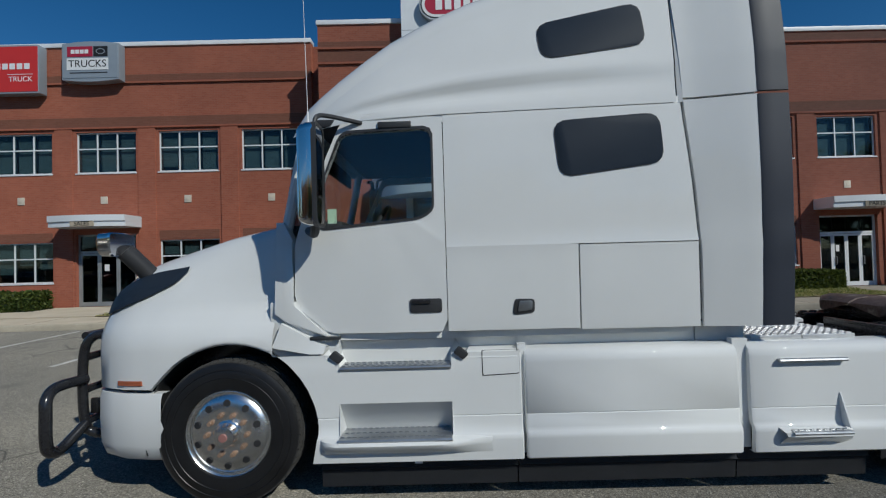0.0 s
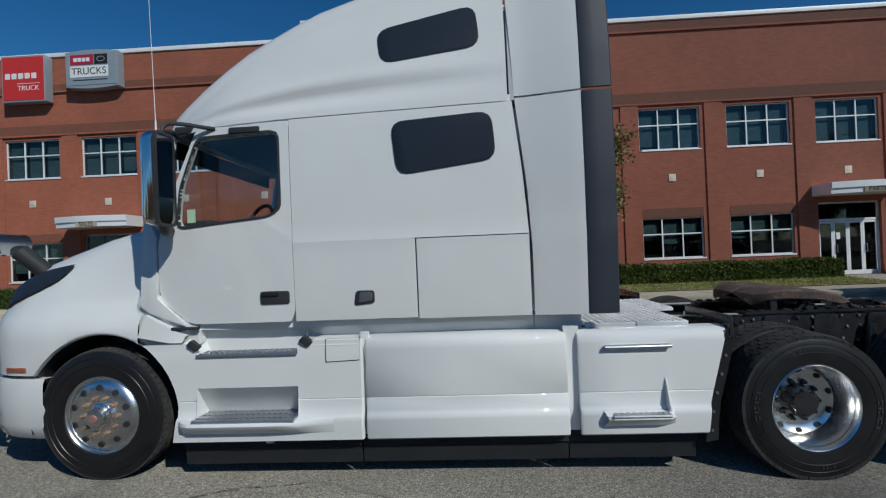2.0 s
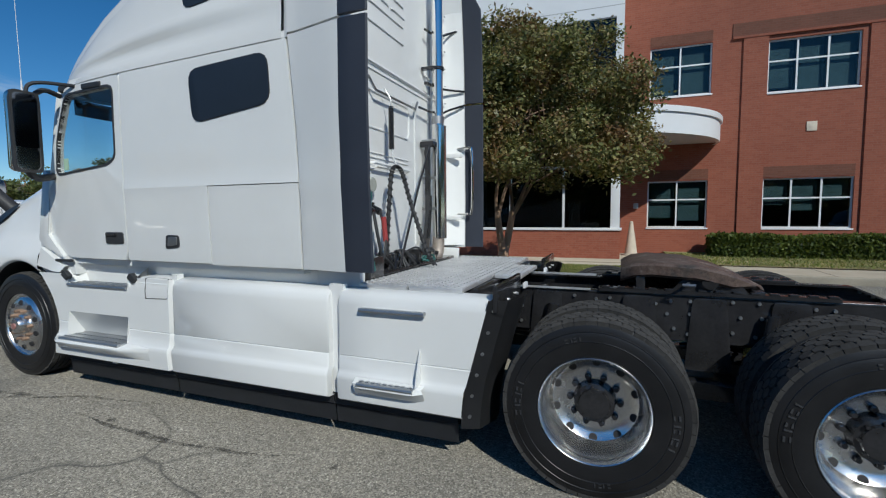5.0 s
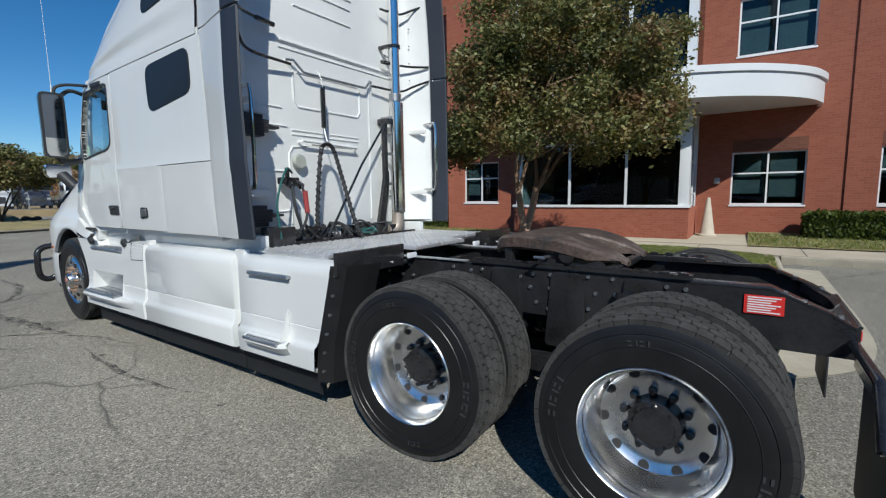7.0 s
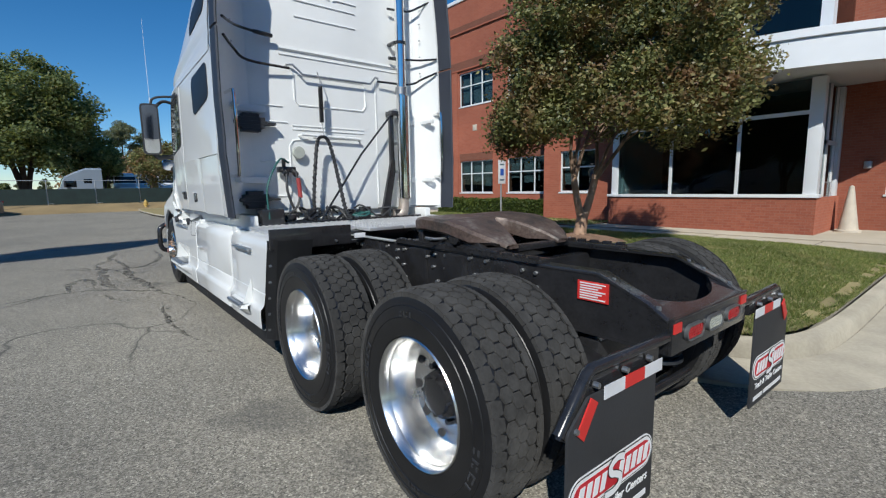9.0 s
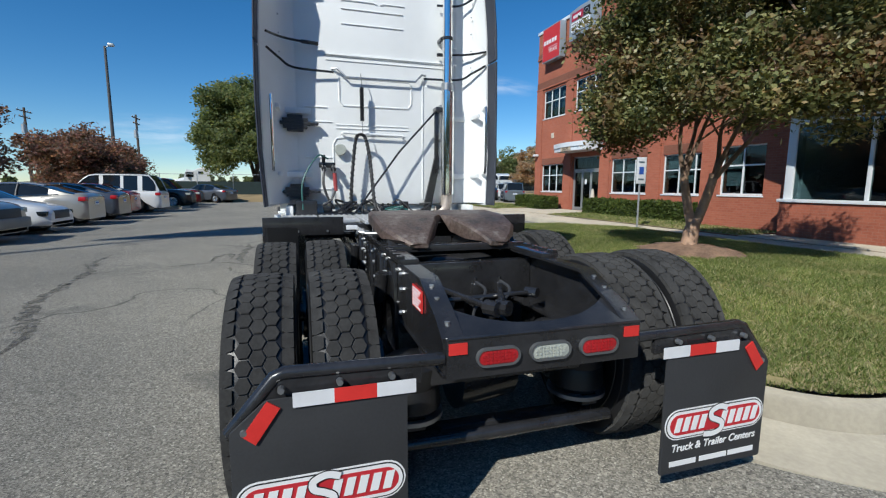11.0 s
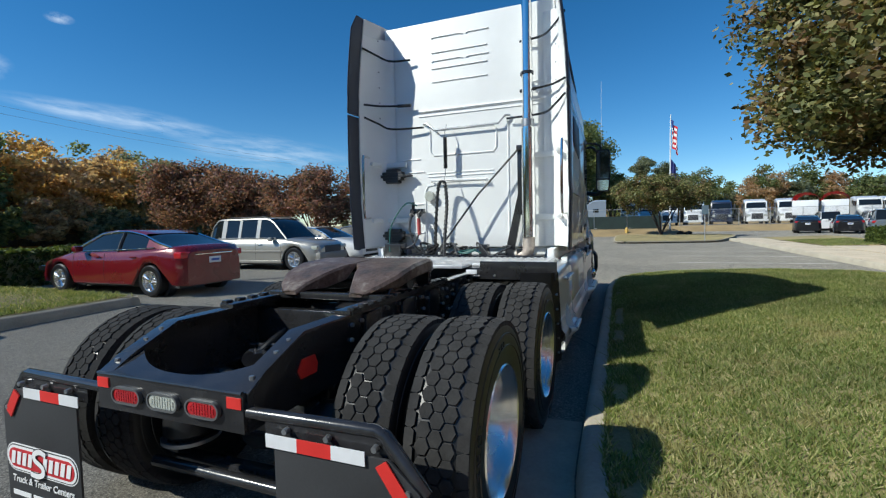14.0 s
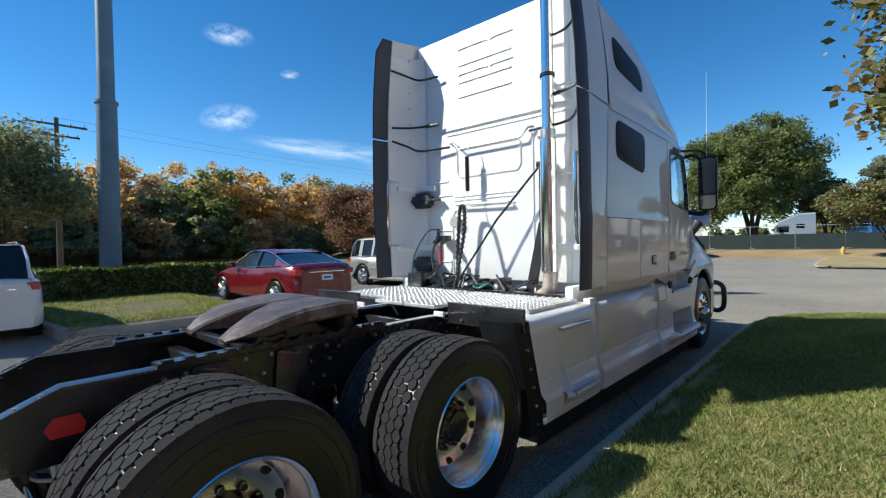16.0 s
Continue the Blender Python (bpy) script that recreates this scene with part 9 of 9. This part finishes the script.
        part("plate_bar", boxed(length + 0.011, length + 0.014, -0.11, 0.11, 0.745, 0.795), BLUE_SIGN, c)
    part("tail_strip", boxed(length - 0.02, length + 0.010, -hw * 0.55, hw * 0.55, 0.90, 0.925, bevel=0.006), CHROME, c)
    if style == "suv":
        for s in SIDES:
            part("side_moulding", boxed(wx[0] + r * 1.2, wx[1] - r * 1.2, s * (hw + 0.002) - 0.014, s * (hw + 0.002) + 0.014, 0.60, 0.68, bevel=0.008), CLADDING, c)
            part("running_board", boxed(wx[0] + r * 1.2, wx[1] - r * 1.2, s * (hw - 0.03) - 0.08, s * (hw - 0.03) + 0.08, 0.24, 0.34, bevel=0.03), CLADDING, c, "grey lower cladding")
            part("roof_rack", tubed([(2.1 * k, s * hw * 0.66, height - 0.01), (2.3 * k, s * hw * 0.66, height + 0.05), (3.9 * k, s * hw * 0.66, height + 0.045), (4.1 * k, s * hw * 0.66, height - 0.01)], 0.016, 6), BLACK_PLASTIC, c)
        part("front_bumper", boxed(-0.05, 0.22, -hw * 0.86, hw * 0.86, 0.34, 0.60, bevel=0.06), CLADDING, c, "grey front bumper")
    if style == "pickup":
        part("bed_inside", boxed(3.2 * k, length - 0.1, -hw + 0.14, hw - 0.14, 1.0, 1.215), BLACK_PLASTIC, c)
    return c


CLADDING = surface("grey_beige_cladding", (0.24, 0.23, 0.21), 0.5, 0.2, 0.08, 80, 3, 0.05)
RED_PAINT = paint("dark_red_metallic", (0.145, 0.005, 0.010), 0.1, 0.28, 0.35)
SILVER_GREY = paint("pale_silver_grey", (0.46, 0.48, 0.50), 0.4)
SILVER_PAINT = paint("silver_beige_metallic", (0.42, 0.40, 0.36), 0.5)
PEARL_PAINT = paint("pearl_white", (0.72, 0.72, 0.71))
BEIGE_PAINT = paint("pale_champagne_metallic", (0.45, 0.42, 0.37), 0.4)
GREY_PAINT = paint("slate_grey_metallic", (0.09, 0.10, 0.12), 0.4)
BLACK_CAR = paint("black_car_paint", (0.012, 0.012, 0.014))
BLUE_GREY = paint("blue_grey_metallic", (0.20, 0.235, 0.26), 0.4)
SMALL_RED = paint("bright_red_paint", (0.35, 0.02, 0.02))


def nose_to(x, y, length, north):
    """Centre x, nose at y pointing to +y, or tail there."""
    return pose(x, y, 0, 0, 0, -90) if north else pose(x, y - length, 0, 0, 0, 90)


car("red_sedan", "dark red metallic sedan parked beside the grass island", pose(0.86, -7.50, 0, 0, 0, 90), RED_PAINT, "sedan", 5.0, 1.86, 1.46)
car("silver_suv", "silver-beige sport utility car parked nose out", nose_to(-4.55, -3.0, 4.9, True), SILVER_PAINT, "suv", 4.87, 1.88, 1.78)
car("white_sedan", "white sedan with dark lower grille parked nose out", nose_to(-7.35, -3.1, 4.9, True), PEARL_PAINT, "sedan", 4.88, 1.84, 1.44)
car("champagne_sedan", "pale champagne sedan parked tail out", nose_to(-10.2, -3.2, 4.8, False), BEIGE_PAINT, "sedan", 4.8, 1.82, 1.45)
car("grey_sedan", "slate grey sedan parked tail out", nose_to(-13.0, -3.2, 4.8, False), GREY_PAINT, "sedan", 4.8, 1.82, 1.45)
car("small_red_car", "small bright red car parked tail out", nose_to(-15.8, -3.6, 4.2, False), SMALL_RED, "sedan", 4.2, 1.74, 1.45)
car("white_suv", "white sport utility car parked tail out", nose_to(-18.4, -3.0, 5.2, False), PEARL_PAINT, "suv", 5.2, 1.98, 1.90)
car("black_pickup", "black pickup parked nose out", nose_to(-24.5, -2.8, 5.4, True), BLACK_CAR, "pickup", 5.4, 1.95, 1.85)
car("dark_red_pickup", "dark red pickup parked nose out", nose_to(-27.5, -2.8, 5.4, True), RED_PAINT, "pickup", 5.4, 1.95, 1.85)
car("white_hatch", "white sport utility car beside the grass island", nose_to(7.02, -3.3, 4.7, False), PEARL_PAINT, "suv", 4.7, 1.86, 1.68)
car("blue_grey_suv", "blue-grey sport utility car before the building corner", pose(-33.0, 24.0, 0, 0, 0, -20), BLUE_GREY, "suv", 4.9, 1.9, 1.74)
car("pale_grey_suv", "pale grey sport utility car parked along the kerb", pose(18.6, 11.2, 0, 0, 0, 180), SILVER_GREY, "suv", 4.6, 1.85, 1.66)
car("black_sedan", "black sedan parked by the far lawn", pose(-41.0, 21.8, 0, 0, 0, -15), BLACK_CAR, "sedan", 4.7, 1.8, 1.42)
car("black_sedan", "black sedan parked by the far lawn", pose(-39.0, 23.8, 0, 0, 0, -15), BLACK_CAR, "sedan", 4.7, 1.8, 1.42)
car("white_suv", "white sport utility car by the fence", pose(-47.0, 25.0, 0, 0, 0, -10), PEARL_PAINT, "suv", 4.8, 1.9, 1.75)
car("white_suv", "white sport utility car by the fence", pose(-46.0, 28.2, 0, 0, 0, -10), PEARL_PAINT, "suv", 4.8, 1.9, 1.75)
car("dark_car", "dark car on the lane before the fence", pose(-34.5, -5.6, 0, 0, 0, 60), GREY_PAINT, "sedan", 4.8, 1.82, 1.45)

# ---- far trucks behind the fence ----
def far_truck(label, m, colour, roof=3.7):
    t = thing("parked_truck", m, label, "truck", "trucks behind the fence")
    bm = bmesh.new()
    secs = []
    for x, z0, z1, w in ((0.0, 0.5, 1.35, 0.95), (0.08, 0.42, 1.5, 1.05), (0.9, 0.45, 1.75, 1.15), (1.55, 0.6, 1.92, 1.18)):
        secs.append([(x, -w, z0), (x, -w, z1 - 0.3), (x, -w * 0.72, z1), (x, w * 0.72, z1), (x, w, z1 - 0.3), (x, w, z0)])
    loft(bm, secs, close=True, cap=True)
    part("bonnet", bm, colour, t, smooth=40)
    bm = bmesh.new()
    secs = []
    for x, z1, w in ((1.5, 2.0, 1.16), (1.75, 2.75, 1.16), (1.85, 2.95, 1.18), (2.6, roof - 0.35, 1.2), (3.4, roof, 1.2), (4.6, roof, 1.2)):
        secs.append([(x, -w, 0.95), (x, -w, z1 - 0.15), (x, -w + 0.15, z1), (x, w - 0.15, z1), (x, w, z1 - 0.15), (x, w, 0.95)])
    loft(bm, secs, close=True, cap=True)
    part("cab", bm, colour, t, smooth=40)
    bm = bmesh.new()
    bm.faces.new([bm.verts.new(v) for v in ((1.53, -1.05, 2.0), (1.53, 1.05, 2.0), (1.77, 1.0, 2.72), (1.77, -1.0, 2.72))])
    bmesh.ops.translate(bm, verts=bm.verts, vec=(-0.02, 0, 0.01))
    bmesh.ops.solidify(bm, geom=bm.faces[:], thickness=0.01)
    part("windscreen", bm, CAR_GLASS, t, smooth=0)
    for s in SIDES:
        part("door_window", boxed(1.85, 2.65, s * 1.205 - 0.005, s * 1.205 + 0.005, 1.95, 2.6, bevel=0.004), CAR_GLASS, t)
        part("sleeper_window", boxed(3.2, 3.8, s * 1.205 - 0.005, s * 1.205 + 0.005, 2.3, 2.7, bevel=0.004), CAR_GLASS, t)
        part("door_mirror", boxed(1.72, 1.85, s * 1.45 - 0.1, s * 1.45 + 0.1, 1.95, 2.6, bevel=0.03), BLACK_PLASTIC, t)
        part("side_fairing", boxed(1.6, 4.7, s * 1.1 - 0.12, s * 1.1 + 0.12, 0.35, 0.98, bevel=0.04), colour, t)
        part("headlamp", boxed(-0.02, 0.25, s * 0.86 - 0.15, s * 0.86 + 0.2, 1.0, 1.25, bevel=0.04), CLEAR_LENS, t)
        for x in (0.95, 5.8, 7.1):
            bm = bmesh.new()
            lathe(bm, [(0.15, 0.3), (-0.15, 0.3), (-0.15, 0.48), (-0.1, 0.51), (0.1, 0.51), (0.15, 0.48)], (x, s * 1.05, 0.51), "y", 20)
            rod(bm, (x, s * 0.9, 0.51), (x, s * 1.14, 0.51), 0.28, 0.22, 16)
            part("wheel", bm, RUBBER, t)
    part("grille", boxed(-0.04, 0.05, -0.6, 0.6, 0.65, 1.35, bevel=0.03), BLACK_PLASTIC, t)
    part("bumper", boxed(-0.10, 0.2, -1.15, 1.15, 0.35, 0.62, bevel=0.05), colour, t)
    part("chassis", boxed(4.5, 7.6, -0.45, 0.45, 0.7, 1.0), BLACK_PAINT, t)
    return t


first = far_truck("white sleeper truck parked behind the fence", pose(-58, 22.3, 0.5, 0, 0, 172), paint("far_white", (0.74, 0.75, 0.75)), 3.2)
for x, y, a in ((-58, 25.8, 172), (-59, 15.4, 170), (-61, 9.4, 176), (-58, 12.3, 174), (-60, 34.5, 172), (-62, 38.0, 172), (-56, 7.8, 182), (-60, -12.0, 100)):
    copy_thing(first, pose(x, y, 0.5, 0, 0, a))
far_truck("pale blue sleeper truck behind the fence", pose(-47, 0.3, 0, 0, 0, 92), paint("far_pale_blue", (0.24, 0.28, 0.33)))
far_truck("dark blue truck behind the fence", pose(-58, 18.5, 0.5, 0, 0, 172), paint("far_dark_blue", (0.02, 0.025, 0.05)), 3.2)
for y in (27.0, 29.7):
    sh = thing("tarp_shelter", pose(-57, y, 0.4, 0, 0, -20), "pale trailer under a rounded red tarpaulin behind the fence", "trailer", "covered trailers")
    bm = bmesh.new()
    loft(bm, [[(x, 1.2 * math.cos(a), 2.75 + 0.85 * math.sin(a)) for a in [math.pi * k / 12 for k in range(13)]] for x in (-4.0, -3.7, 3.7, 4.0)])
    bmesh.ops.solidify(bm, geom=bm.faces[:], thickness=0.04)
    part("tarpaulin", bm, SIGN_RED, sh, smooth=50)
    part("trailer_box", boxed(-4.0, 4.0, -1.15, 1.15, 1.1, 2.74, bevel=0.03), WHITE_METAL, sh)
    for x in (-2.6, -1.4, 2.8):
        bm = bmesh.new()
        rod(bm, (x, -1.1, 0.5), (x, 1.1, 0.5), 0.5, None, 18)
        part("wheel", bm, RUBBER, sh)

# ---- fence, poles, flag and small street things ----
fence = thing("chain_fence", pose(0, 0, 0.5), "steel post fence with dark screen mesh along the lot", "fence")
post = bmesh.new()
rod(post, (0, 0, 0), (0, 0, 1.95), 0.035, None, 8)
first_post = part("post", post, GALV, fence)
first_post.matrix_basis = pose(-38, -14, 0)
for k in range(1, 20):
    share("post", first_post, fence, pose((-38 if k < 9 else -51) - 0.06 * k, -14 + 3 * k, 0))
for z in (1.9, 0.12):
    part("rail", tubed([(-38, -14, z), (-38.48, 10, z)], 0.022, 6), GALV, fence)
    part("rail", tubed([(-51.54, 13, z), (-52.1, 43, z)], 0.022, 6), GALV, fence)
for k in range(19):
    if k < 8:
        x = -38 - 0.06 * k
        part("screen", boxed(x - 0.012, x + 0.012, -13.96 + 3 * k, -11.04 + 3 * k, 0.05, 1.25), SCREEN, fence, smooth=0)
bm = bmesh.new()
for k in range(220):
    y = 13.0 + k * 0.137
    x = -51.54 - 0.02 * (y - 13)
    rod(bm, (x, y, 0.1), (x, y + 1.75, 1.88), 0.004, None, 3, False)
    rod(bm, (x, y + 1.75, 0.1), (x, y, 1.88), 0.004, None, 3, False)
tagged(part("mesh_wire", bm, GALV, fence, smooth=0), kind="stuff")

sp = thing("sign_pole", pose(1.58, -20.0, 0), "thick weathered blue-green steel sign pole", "pole")
bm = bmesh.new()
lathe(bm, [(0.0, 0.47), (8.75, 0.44), (8.75, 0.0)], (0, 0, 0), "z", 20)
part("lower_pole", bm, GREEN_METAL, sp)
bm = bmesh.new()
lathe(bm, [(8.7, 0.37), (19.0, 0.34), (19.0, 0.0)], (0, 0, 0), "z", 20)
part("upper_pole", bm, GREEN_METAL, sp)
bm = bmesh.new()
lathe(bm, [(8.68, 0.44), (8.68, 0.50), (8.82, 0.50), (8.82, 0.37)], (0, 0, 0), "z", 20)
part("collar", bm, GREEN_METAL, sp)

# unseen pole and panel behind the bays, added to cast shade before the truck
ps = thing("shade_pole", pose(7.77, -13.64, 0, 0, 0, 8.2), "unseen slim pole and flat panel added to cast a shadow", "sign")
bm = bmesh.new()
lathe(bm, [(0.0, 0.26), (0.04, 0.26), (0.05, 0.13), (9.0, 0.12), (18.1, 0.10), (18.1, 0.0)], (0, 0, 0), "z", 16)
part("pole", bm, GALV, ps)
part("sign_panel", boxed(-0.10, 0.10, -1.92, 1.92, 15.0, 18.22, bevel=0.02), FRAME_WHITE, ps, "large flat white panel")
for y0, y1, z0, z1 in ((-1.95, 1.95, 14.96, 15.04), (-1.95, 1.95, 18.18, 18.26), (-1.95, -1.87, 15.04, 18.18), (1.87, 1.95, 15.04, 18.18)):
    part("panel_edge", boxed(-0.13, 0.13, y0, y1, z0, z1, bevel=0.01), GALV, ps)


BRONZE = surface("dark_bronze_paint", (0.09, 0.085, 0.08), 0.5, 0.2, 0.1, 50, 2, 0.05)


def light_pole(x, y, h):
    lp = thing("lamp_post", pose(x, y, 0), "tall grey parking lot lamp post with one small head", "lamp post")
    bm = bmesh.new()
    rod(bm, (0, 0, 0), (0, 0, h), 0.13, 0.08, 10)
    part("pole", bm, BRONZE, lp)
    part("arm", tubed([(0, 0, h - 0.1), (0.06, 0.3, h + 0.05)], 0.035, 6), GALV, lp)
    part("lamp_head", boxed(-0.12, 0.16, 0.2, 0.55, h + 0.0, h + 0.2, bevel=0.06), GALV, lp)


light_pole(-28.6, -8.3, 10.6)


def utility_pole(x, y, h, turn):
    up_ = thing("utility_pole", pose(x, y, 0, 0, 0, turn), "wooden utility pole with crossarms and a transformer", "utility pole", "utility poles")
    bm = bmesh.new()
    rod(bm, (0, 0, 0), (0, 0, h), 0.19, 0.12, 10)
    part("pole", bm, POLE_WOOD, up_)
    for z, w in ((h - 0.5, 1.6), (h - 1.2, 1.2)):
        part("crossarm", boxed(-w, w, -0.06, 0.06, z, z + 0.11), POLE_WOOD, up_)
        for k in (-0.9, -0.45, 0.45, 0.9):
            bm = bmesh.new()
            rod(bm, (w * k, 0, z + 0.1), (w * k, 0, z + 0.28), 0.05, 0.03, 8)
            part("insulator", bm, GALV, up_)
    bm = bmesh.new()
    rod(bm, (0.45, 0, h - 3.0), (0.45, 0, h - 2.0), 0.24, None, 14)
    rod(bm, (0.45, 0, h - 2.0), (0.45, 0, h - 1.75), 0.05, None, 8)
    part("transformer", bm, GALV, up_)


utility_pole(2.0, -30.5, 10.0, 5)
utility_pole(-62.0, -16.0, 10.5, 0)
utility_pole(-60.0, -27.0, 10.5, 0)
wire = thing("power_line", pose(0, 0, 0), "thin sagging power line above the woods", "wire")
for dz in (0.0, 0.5):
    part("wire", tubed([(2.0, -30.5, 9.5 + dz), (-20, -31.5, 9.0 + dz), (-45, -32.5, 9.6 + dz), (-75, -33.0, 11.2 + dz)], 0.009, 5, 8), GALV, wire)

fp = thing("flag_pole", pose(-36.4, 10.5, 0.15), "white flag pole with a hanging striped flag", "flag pole")
bm = bmesh.new()
rod(bm, (0, 0, 0), (0, 0, 10.3), 0.08, 0.045, 10)
lathe(bm, [(-0.07, 0.0), (0.0, 0.07), (0.07, 0.0)], (0, 0, 10.35), "z", 10)
part("pole", bm, FRAME_WHITE, fp)


def cloth(u, v):
    """A limp flag: u along its width, v down."""
    return (0.25 * u + 0.07 * math.sin(9 * u + 2 * v), 0.05 + 0.55 * u + 0.10 * math.sin(11 * u + 1.5 * v), 9.95 - 2.2 * v - 1.0 * u + 0.05 * math.sin(7 * v))


for k in range(9):
    v0, v1 = k / 9, (k + 1) / 9
    bm = bmesh.new()
    loft(bm, [[cloth(i / 14, v0 + (v1 - v0) * j / 2) for i in range(15)] for j in range(3)])
    part("flag_stripe", bm, FLAG_RED if k % 2 == 0 else FLAG_WHITE, fp, smooth=60)
bm = bmesh.new()
loft(bm, [[(p[0] + 0.014, p[1] - 0.006, p[2]) for p in (cloth(0.5 * i / 8, 0.33 * j / 4) for i in range(9))] for j in range(5)])
part("flag_canton", bm, FLAG_BLUE, fp, smooth=60)
bm = bmesh.new()
loft(bm, [[(0.06 * math.sin(i * 1.7 + j), 0.05 + 0.4 * i / 6 + 0.03 * math.sin(i), 6.5 - 1.4 * j / 4 - 0.08 * i) for i in range(7)] for j in range(5)])
part("lower_flag", bm, FLAG_BLUE, fp, "dark limp lower flag", smooth=60)

hy = thing("fire_hydrant", pose(-34.4, 6.9, 0.05), "pale yellow fire hydrant on the lane's edge", "hydrant")
bm = bmesh.new()
lathe(bm, [(0, 0.16), (0.05, 0.16), (0.06, 0.11), (0.5, 0.11), (0.52, 0.14), (0.56, 0.14), (0.66, 0.09), (0.74, 0.03), (0.78, 0.0)], (0, 0, 0), "z", 16)
part("barrel", bm, YELLOW, hy)
bm = bmesh.new()
rod(bm, (0, -0.19, 0.40), (0, 0.19, 0.40), 0.05, None, 10)
rod(bm, (0, 0, 0.40), (0.18, 0, 0.40), 0.065, None, 10)
part("outlet", bm, YELLOW, hy)

ds = thing("parking_sign", pose(-2.3, 13.25, 0.16), "blue and white parking sign on a steel post", "sign")
bm = bmesh.new()
rod(bm, (0, 0, 0), (0, 0, 2.1), 0.028, None, 8)
part("post", bm, GALV, ds)
part("sign_plate", boxed(0.035, 0.045, -0.17, 0.17, 1.35, 2.12, bevel=0.003), WHITE_TAPE, ds)
part("sign_panel", boxed(0.045, 0.049, -0.08, 0.08, 1.62, 1.84), BLUE_SIGN, ds, smooth=0)
part("lettering_bar", boxed(0.045, 0.048, -0.10, 0.10, 1.95, 2.0), GREEN_METAL, ds, smooth=0)
part("lettering_bar", boxed(0.045, 0.048, -0.10, 0.10, 1.45, 1.5), GREEN_METAL, ds, smooth=0)
ls = thing("lane_sign", pose(-19.6, 10.6, 0.15), "small pale sign on a thin post", "sign")
bm = bmesh.new()
rod(bm, (0, 0, 0), (0, 0, 2.0), 0.025, None, 8)
part("post", bm, GALV, ls)
part("sign_plate", boxed(0.03, 0.04, -0.16, 0.16, 1.5, 1.98), GREEN_METAL, ls, smooth=0)
rk = thing("rocks", pose(-32.4, 10.9, 0.17), "dark landscape rocks beside the flag pole", "rocks")
for k, (x, y, q) in enumerate(((0, 0, 0.30), (0.5, 0.3, 0.22), (-0.2, 0.6, 0.25))):
    bm = bmesh.new()
    bmesh.ops.create_icosphere(bm, subdivisions=2, radius=q)
    for v in bm.verts:
        v.co *= 1 + 0.25 * noise.noise(v.co * 4 + Vector((k, 0, 0)))
        v.co.z *= 0.7
        v.co += Vector((x, y, 0.08))
    part("rock", bm, DARK_BARK, rk, smooth=40)
